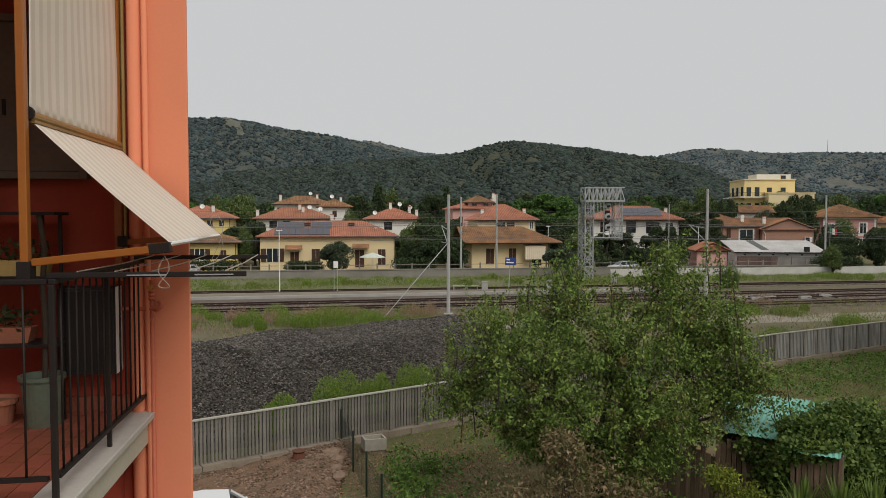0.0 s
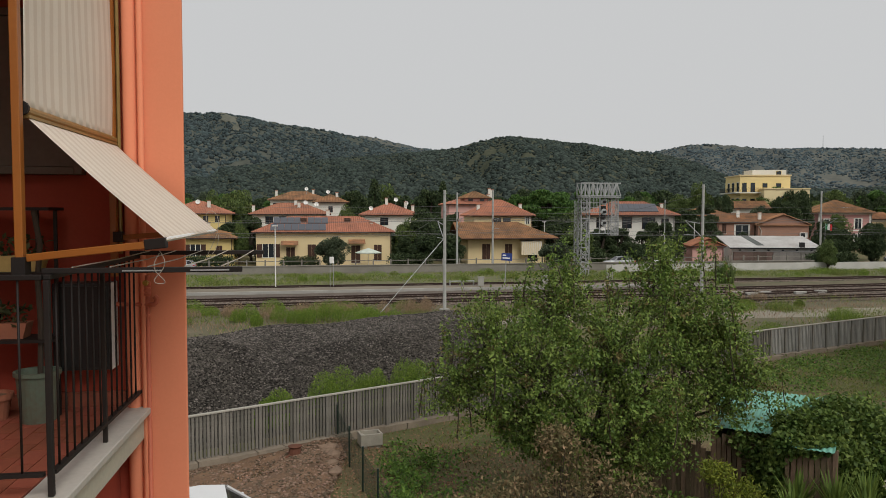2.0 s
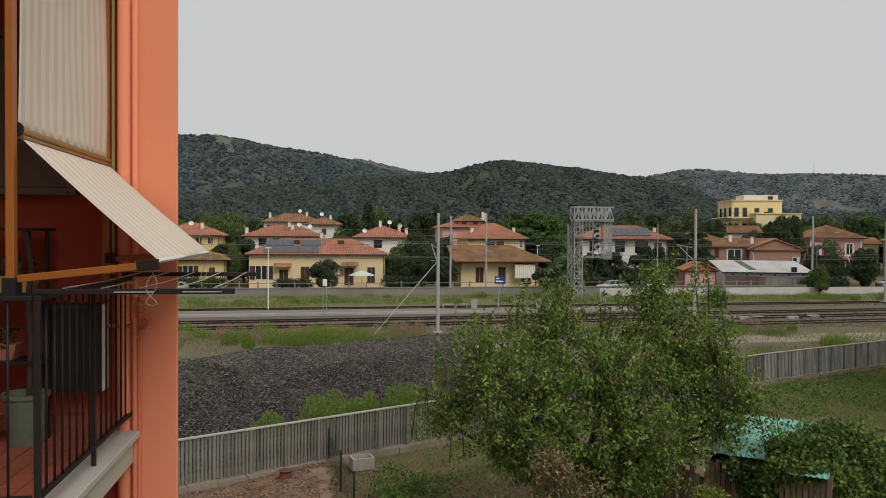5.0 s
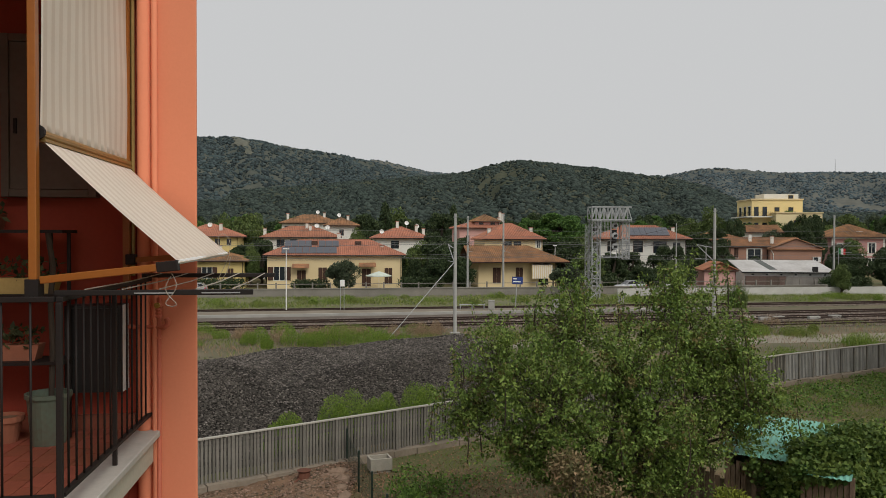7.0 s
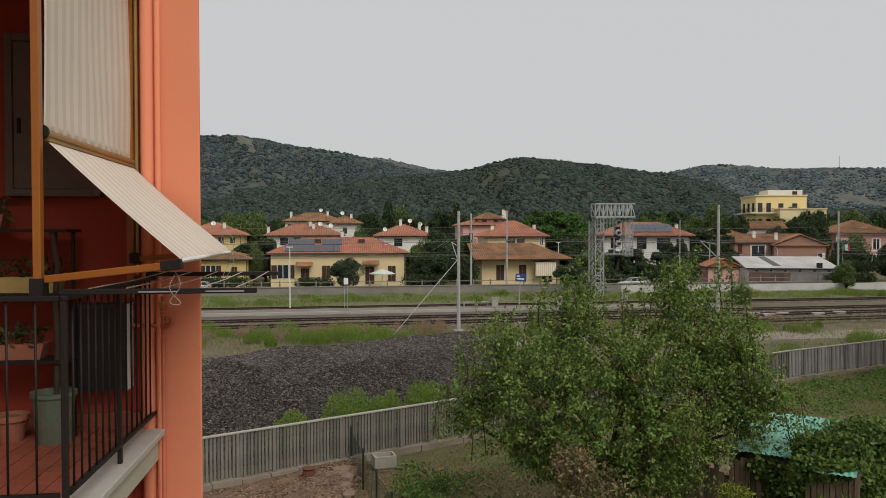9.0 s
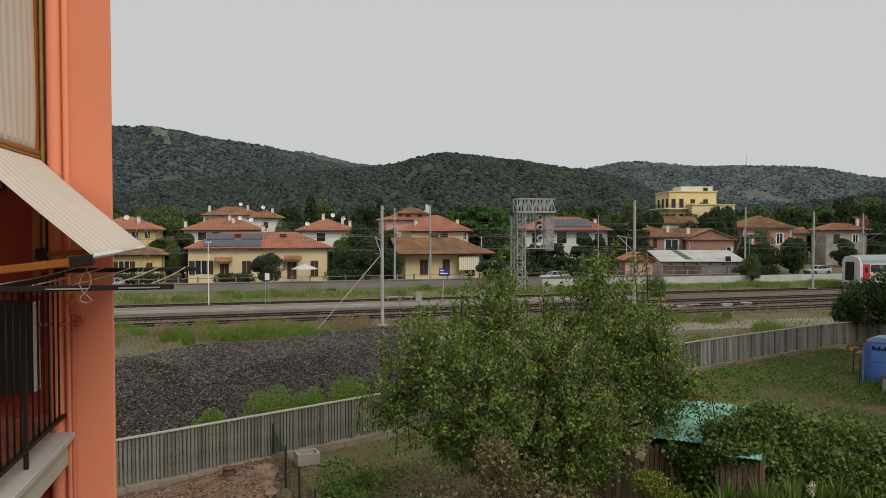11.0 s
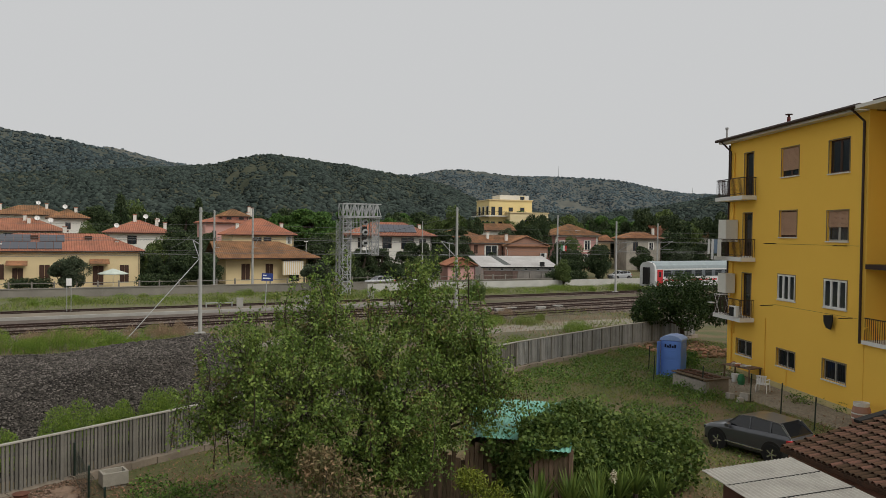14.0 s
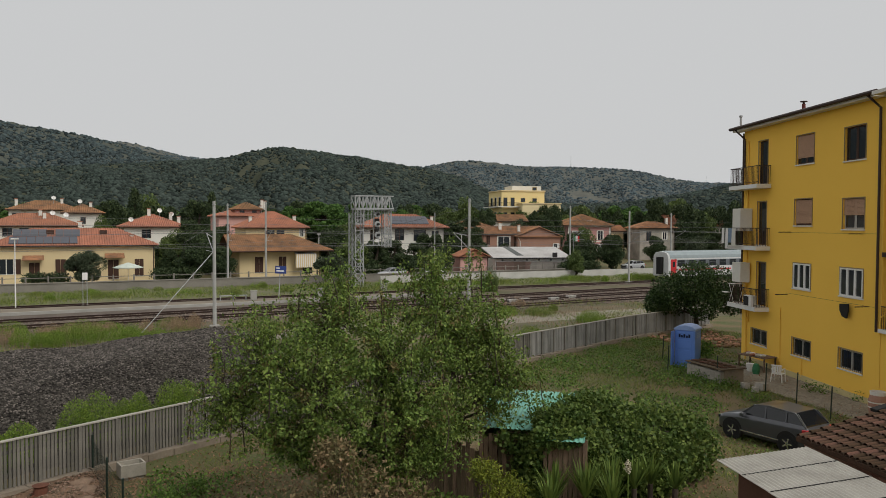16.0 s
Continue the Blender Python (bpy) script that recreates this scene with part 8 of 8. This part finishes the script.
# board screen left of the shed, half hidden by the tree
sc = thing("board_fence", pose(4.8, 20.9, 0, 0, 0, -38), "old brown board fence behind the fruit tree", "fence")
for i in range(22):
    part("board", Build().box(i * 0.13, 0, 0.02, 0.115 + i * 0.13, 0.03, rng.uniform(1.35, 1.6)), BOARD, sc)

# shed roofs below the yellow building
PALE_SHEET = mat("pale_fibre_sheet", (0.45, 0.43, 0.38), (0.27, 0.255, 0.22), rough=0.85, scale=1.8, fine=26, mixing=0.55, bump=0.1)
o, ex, ey = Vector((11.02, 13.94, 0)), Vector((13.23 - 11.02, 13.64 - 13.94, 0)), Vector((13.26 - 13.23, 11.4 - 13.64, 0))
ang = math.degrees(math.atan2(ex.y, ex.x))
ps = thing("sheet_roof_shed", pose(o.x, o.y, 0, 0, 0, ang), "low brown shed with a pale corrugated sheet roof", "shed")
for j in range(4):
    part("roof_sheet", corrugated(-0.02 * j, 2.25, -1.0 * j - 1.06, -1.0 * j, 2.36 - 0.006 * j, 2.36 - 0.006 * j + 0.012, pitch=0.1, amp=0.012).add([], []), PALE_SHEET, ps, m=pose(0, 0, 0, 0, -5, 0))
for j in range(1, 4):
    part("seam", Build().box(0.0, -1.0 * j - 0.03, 2.362, 2.25, -1.0 * j - 0.012, 2.378), UNDER, ps, m=pose(0, 0, 0, 0, -5, 0))
part("wall", Build().box(0.25, -4.2, 0, 2.2, -0.15, 2.25), mat("brown_shed_wall", (0.14, 0.07, 0.05), fine=12, rough=0.9), ps)
# tiled lean-to roof: each tile a part
tl = thing("tiled_roof_shed", pose(13.5, 14.5, 0, 0, 0, -5), "low shed with an old brown tiled roof", "shed")
part("wall", Build().box(0.15, -4.2, 0, 3.2, -0.1, 2.45), BRICKRED, tl)
part("roof_bed", Build().add([(0, -4.3, 2.52), (3.3, -4.3, 3.2), (3.3, 0, 3.2), (0, 0, 2.52), (0, -4.3, 2.42), (3.3, -4.3, 3.1), (3.3, 0, 3.1), (0, 0, 2.42)], [(0, 1, 2, 3), (7, 6, 5, 4), (0, 4, 5, 1), (1, 5, 6, 2), (2, 6, 7, 3), (3, 7, 4, 0)]), TILE_BROWN, tl)
tb = Build()
for i in range(7):
    a, c = math.pi * i / 6, math.pi * (i + 1) / 6
    if i < 6:
        k = len(tb.v)
        for t in (a, c):
            for x, r in ((0, 0.075), (0.36, 0.062)):
                tb.v.append((x, -math.cos(t) * r, math.sin(t) * r))
        tb.f.append((k, k + 1, k + 3, k + 2))
tmesh = tb.mesh("roof_tile", TILE_BROWN)
tilt = math.degrees(math.atan2(3.2 - 2.52, 3.3))
for i in range(10):
    for j in range(24):
        part("roof_tile", tmesh, TILE_BROWN, tl, m=pose(0.32 * i, -0.1 - j * 0.172, 2.545 + 0.32 * i * math.tan(radians(tilt)), 0, -tilt + rng.uniform(2, 7), rng.uniform(-4, 4)))
part("ridge_flashing", Build().beam((2.2, 0.02, 3.05), (3.3, 0.02, 3.27), 0.2, 0.08), UNDER, tl)

# rubble pen with stacked tiles, posts, chair, table, barrel by the yellow building
pen = thing("rubble_pen", pose(23.3, 32.4, 0, 0, 0, -88), "low crumbling wall with old tiles stacked on top", "wall")
part("wall", Build().box(0, -0.1, 0, 2.5, 0.12, 0.62), GREYWALL, pen, bevel=0.03)
part("side_wall", Build().box(0, 0.121, 0, 0.2, 1.6, 0.7), ROUGH, pen, bevel=0.03)
part("side_wall", Build().box(2.3, 0.121, 0, 2.5, 1.3, 0.7), ROUGH, pen, bevel=0.03)
part("lid_board", Build().box(-0.1, -0.15, 0.71, 2.6, 1.4, 0.75), BOARD, pen)
for i in range(16):
    part("stacked_tile", tmesh, TILE, pen, m=pose(0.1 + (i % 8) * 0.3, 0.1 + (i // 8) * 0.5, 0.76, 0, 0, 75 + rng.uniform(-20, 20)))
for x, y in ((24.0, 25.8), (23.2, 23.15), (24.24, 27.95), (23.4, 30.3), (22.9, 33.6), (24.6, 36.6)):
    single("fence_post", Build().tube((0, 0, 0), (0, 0, 1.35), 0.03, n=6), GREENP, "thin dark iron fence post in the grass", "post", "iron posts", m=pose(x, y, 0, 1.5, 1, 0))
ch = thing("garden_chair", pose(26.5, 29.7, 0, 0, 0, 120), "white plastic garden armchair", "chair")
part("seat", Build().box(-0.24, -0.24, 0.4, 0.24, 0.24, 0.44), WHITE, ch, bevel=0.015)
back = part("backrest", Build().box(-0.25, 0.2, 0.8, 0.25, 0.25, 0.86), WHITE, ch, bevel=0.01)
for i in range(6):
    part("slat", Build().box(-0.22 + i * 0.08, 0.21, 0.44, -0.17 + i * 0.08, 0.24, 0.81), WHITE, back)
for sx in (-0.24, 0.24):
    part("armrest", Build().box(sx - 0.03, -0.24, 0.62, sx + 0.03, 0.22, 0.655), WHITE, ch, bevel=0.01)
    for sy in (-0.22, 0.22):
        part("leg", Build().tube((sx, sy, 0.62 if sy < 0 else 0.42), (sx * 1.12, sy * 1.15, 0), 0.025, n=6), WHITE, ch)
tbl = thing("garden_table", pose(27.7, 32.6, 0, 0, 0, 10), "old brown table piled with odds and ends", "table")
part("tabletop", Build().box(-0.5, -0.9, 0.72, 0.5, 0.9, 0.77), BOARD, tbl)
for sx in (-0.42, 0.42):
    for sy in (-0.8, 0.8):
        part("leg", Build().box(sx - 0.03, sy - 0.03, 0, sx + 0.03, sy + 0.03, 0.72), BOARD, tbl)
for i in range(6):
    v, f = lump(1, 0.3, 80 + i)
    single("sack", Build().add([(p[0] * 0.2, p[1] * 0.16, p[2] * 0.08 + 0.07) for p in v], [tuple(int(q) for q in t) for t in f]), (PALE, GREYWALL, TERRA)[i % 3], "small bundle lying on the garden table", "bundle", "bundles", m=pose(27.6 + rng.uniform(-0.25, 0.25), 32.0 + i * 0.24, 0.77))
single("bucket", Build().lathe([(0.15, 0), (0.2, 0.42), (0.21, 0.42), (0.18, 0.4), (0.02, 0.38)], n=16), WHITE, "white plastic bucket under the table", "bucket", m=pose(27.0, 32.3, 0))
single("watering_bag", Build().lathe([(0.16, 0), (0.2, 0.25), (0.14, 0.5), (0.05, 0.55)], n=9), mat("green_plastic", (0.05, 0.2, 0.09), fine=20), "green plastic sack beside the table", "sack", m=pose(26.8, 31.6, 0))
br = thing("barrel", pose(25.75, 23.3, 0), "round red and white patterned barrel by the wall", "barrel")
part("drum", Build().lathe([(0.3, 0), (0.36, 0.25), (0.36, 0.6), (0.29, 0.85), (0.02, 0.86)], n=18), BRICKRED, br)
part("rim", Build().lathe([(0.3, 0.8), (0.31, 0.95), (0.27, 0.95), (0.26, 0.82)], n=18), PALE, br)
for z in (0.3, 0.5):
    part("band", Build().lathe([(0.365, z), (0.37, z + 0.05), (0.34, z + 0.05), (0.34, z)], n=18), PALE, br)
for x, y, s in ((23.9, 28.9, 0.4), (24.4, 28.4, 0.5), (23.8, 28.1, 0.35)):
    single("broken_block", Build().box(-s / 2, -s / 3, 0, s / 2, s / 3, s * 0.7), GREYWALL, "pale broken masonry block on the ground", "block", "masonry blocks", m=pose(x, y, 0, 4, 3, s * 200), bevel=0.02)
ca = thing("air_conditioner", pose(27.0, 23.0, 0.02, 0, 0, 12), "white outdoor air conditioner standing by the wall", "air conditioner")
part("casing", Build().box(-0.2, -0.4, 0.05, 0.15, 0.4, 0.7), WHITE, ca, bevel=0.015)
part("fan_grille", Build().lathe([(0.02, 0), (0.25, 0), (0.25, 0.02), (0.02, 0.025)], n=18), UNDER, ca, m=pose(-0.2, 0.08, 0.37, 0, -90, 0))
PAVE = pebbled("gravelly_yard", (0.19, 0.165, 0.125), (0.5, 0.45, 0.37), 16.0, 0.03)
single("yard", Build().add([(25.4, 34.0, 0.015), (24.6, 28.6, 0.015), (23.9, 20.0, 0.015), (26.4, 20.0, 0.015), (29.0, 35.0, 0.015)], [(0, 1, 2, 3, 4)]), PAVE, "strip of stony yard along the yellow building", "yard", kind="structure")

# on the yellow building's balconies
def on_yb(x, y, z, rz=0):
    return YB @ pose(x, y, z, 0, 0, rz)


for x, z, w, h, d in ((0.0, 7.35, 0.5, 1.25, 0.55),):
    wc = thing("balcony_cupboard", on_yb(0.55, -0.55, z), "grey-white glazed cupboard on the balcony", "cupboard")
    part("body", Build().box(-0.35, -0.2, 0, 0.55, 0.5, 1.25), PALE, wc, bevel=0.01)
    part("door", Build().box(-0.39, -0.18, 0.04, -0.351, 0.48, 1.2), WHITE, wc)
    part("pane", Build().box(-0.395, -0.1, 0.15, -0.391, 0.4, 1.1), GLASS, wc)
for i, (x, m_, hh, w) in enumerate(((-0.15, WHITE, 0.85, 0.35), (0.25, WHITE, 1.15, 0.35), (0.62, mat("blue_cloth", (0.14, 0.22, 0.34), (0.3, 0.36, 0.42), scale=6, rough=0.95), 0.8, 0.4), (1.05, PALE, 1.0, 0.35))):
    b = Build()
    for k in range(7):
        b.v += [(x + w * k / 6, -1.2 + 0.03 * math.sin(k * 1.9 + i), 7.5), (x + w * k / 6 + 0.02, -1.22 + 0.05 * math.sin(k * 1.9 + i), 7.5 - hh)]
    b.f = [(2 * k, 2 * k + 1, 2 * k + 3, 2 * k + 2) for k in range(6)]
    lo = single("hanging_laundry", b, m_, "washed cloth hung over the balcony railing", "laundry", "laundry", m=YB)
    lo.modifiers.new("thick", "SOLIDIFY").thickness = 0.01
rk = thing("drying_rack", on_yb(0.5, -0.6, 3.27), "white folding drying rack on the balcony", "drying rack")
rb = Build()
for i in range(6):
    rb.tube((-0.3 + i * 0.12, -0.3, 1.1), (-0.3 + i * 0.12, 0.3, 1.1), 0.01, n=5)
part("rack_top", rb.box(-0.32, -0.32, 1.09, 0.34, -0.3, 1.11).box(-0.32, 0.3, 1.09, 0.34, 0.32, 1.11), WHITE, rk)
for s in (-0.3, 0.3):
    part("leg", Build().tube((-0.3, s, 0), (0.3, s, 1.1), 0.012, n=5).tube((0.3, s, 0), (-0.3, s, 1.1), 0.012, n=5), WHITE, rk)
part("sheet", Build().box(-0.45, -0.05, 1.2, 0.5, 0.5, 2.3), PALE, rk, "pale privacy screen")
ac = thing("air_conditioner", on_yb(2.3, -0.75, 3.27), "white air conditioner unit on the balcony floor", "air conditioner")
part("casing", Build().box(-0.4, -0.15, 0, 0.4, 0.2, 0.6), WHITE, ac, bevel=0.015)
part("grille", Build().box(-0.35, -0.165, 0.05, 0.15, -0.151, 0.55), UNDER, ac)
single("hanging_cloth", Build().prism([(-0.3, 0), (0.3, 0.06), (0.32, -0.2), (0.2, -0.6), (-0.1, -0.55), (-0.28, -0.3)], -0.12, -0.05), UNDER, "black cloth hanging from the wall line", "laundry", m=on_yb(9.6, -0.1, 4.15))
# parasol at the cream house
um = thing("garden_parasol", pose(-10.2, 104.6, 0), "pale green garden parasol in front of the cream house", "parasol")
part("pole", Build().tube((0, 0, 0), (0, 0, 2.5), 0.03, n=6), WHITE, um)
part("canopy", Build().lathe([(1.9, 1.95), (1.0, 2.3), (0.05, 2.6), (0.04, 2.56), (1.0, 2.25), (1.88, 1.9)], n=8), mat("pale_green_canvas", (0.6, 0.66, 0.58), fine=20), um)

# flag on a pole by the brick house
fg = thing("flag_pole", pose(59.6, 115.4, 0), "green, white and red flag on a thin pole", "flag")
part("pole", Build().tube((0, 0, 0), (0, 0, 6.0), 0.035, n=6), GALV, fg)
for i, col in enumerate(((0.03, 0.22, 0.08), (0.7, 0.69, 0.66), (0.5, 0.04, 0.04))):
    b = Build()
    for k in range(5):
        u = 0.04 + (i + k / 4) * 0.34
        b.v += [(u, 0.06 * math.sin(u * 5), 5.95 - 0.12 * u), (u * 0.96, 0.08 * math.sin(u * 5 + 0.5), 5.1 - 0.25 * u)]
    b.f = [(2 * k, 2 * k + 1, 2 * k + 3, 2 * k + 2) for k in range(4)]
    part("flag_stripe", b, mat("flag_cloth", col, rough=0.9, fine=40), fg).modifiers.new("thick", "SOLIDIFY").thickness = 0.01
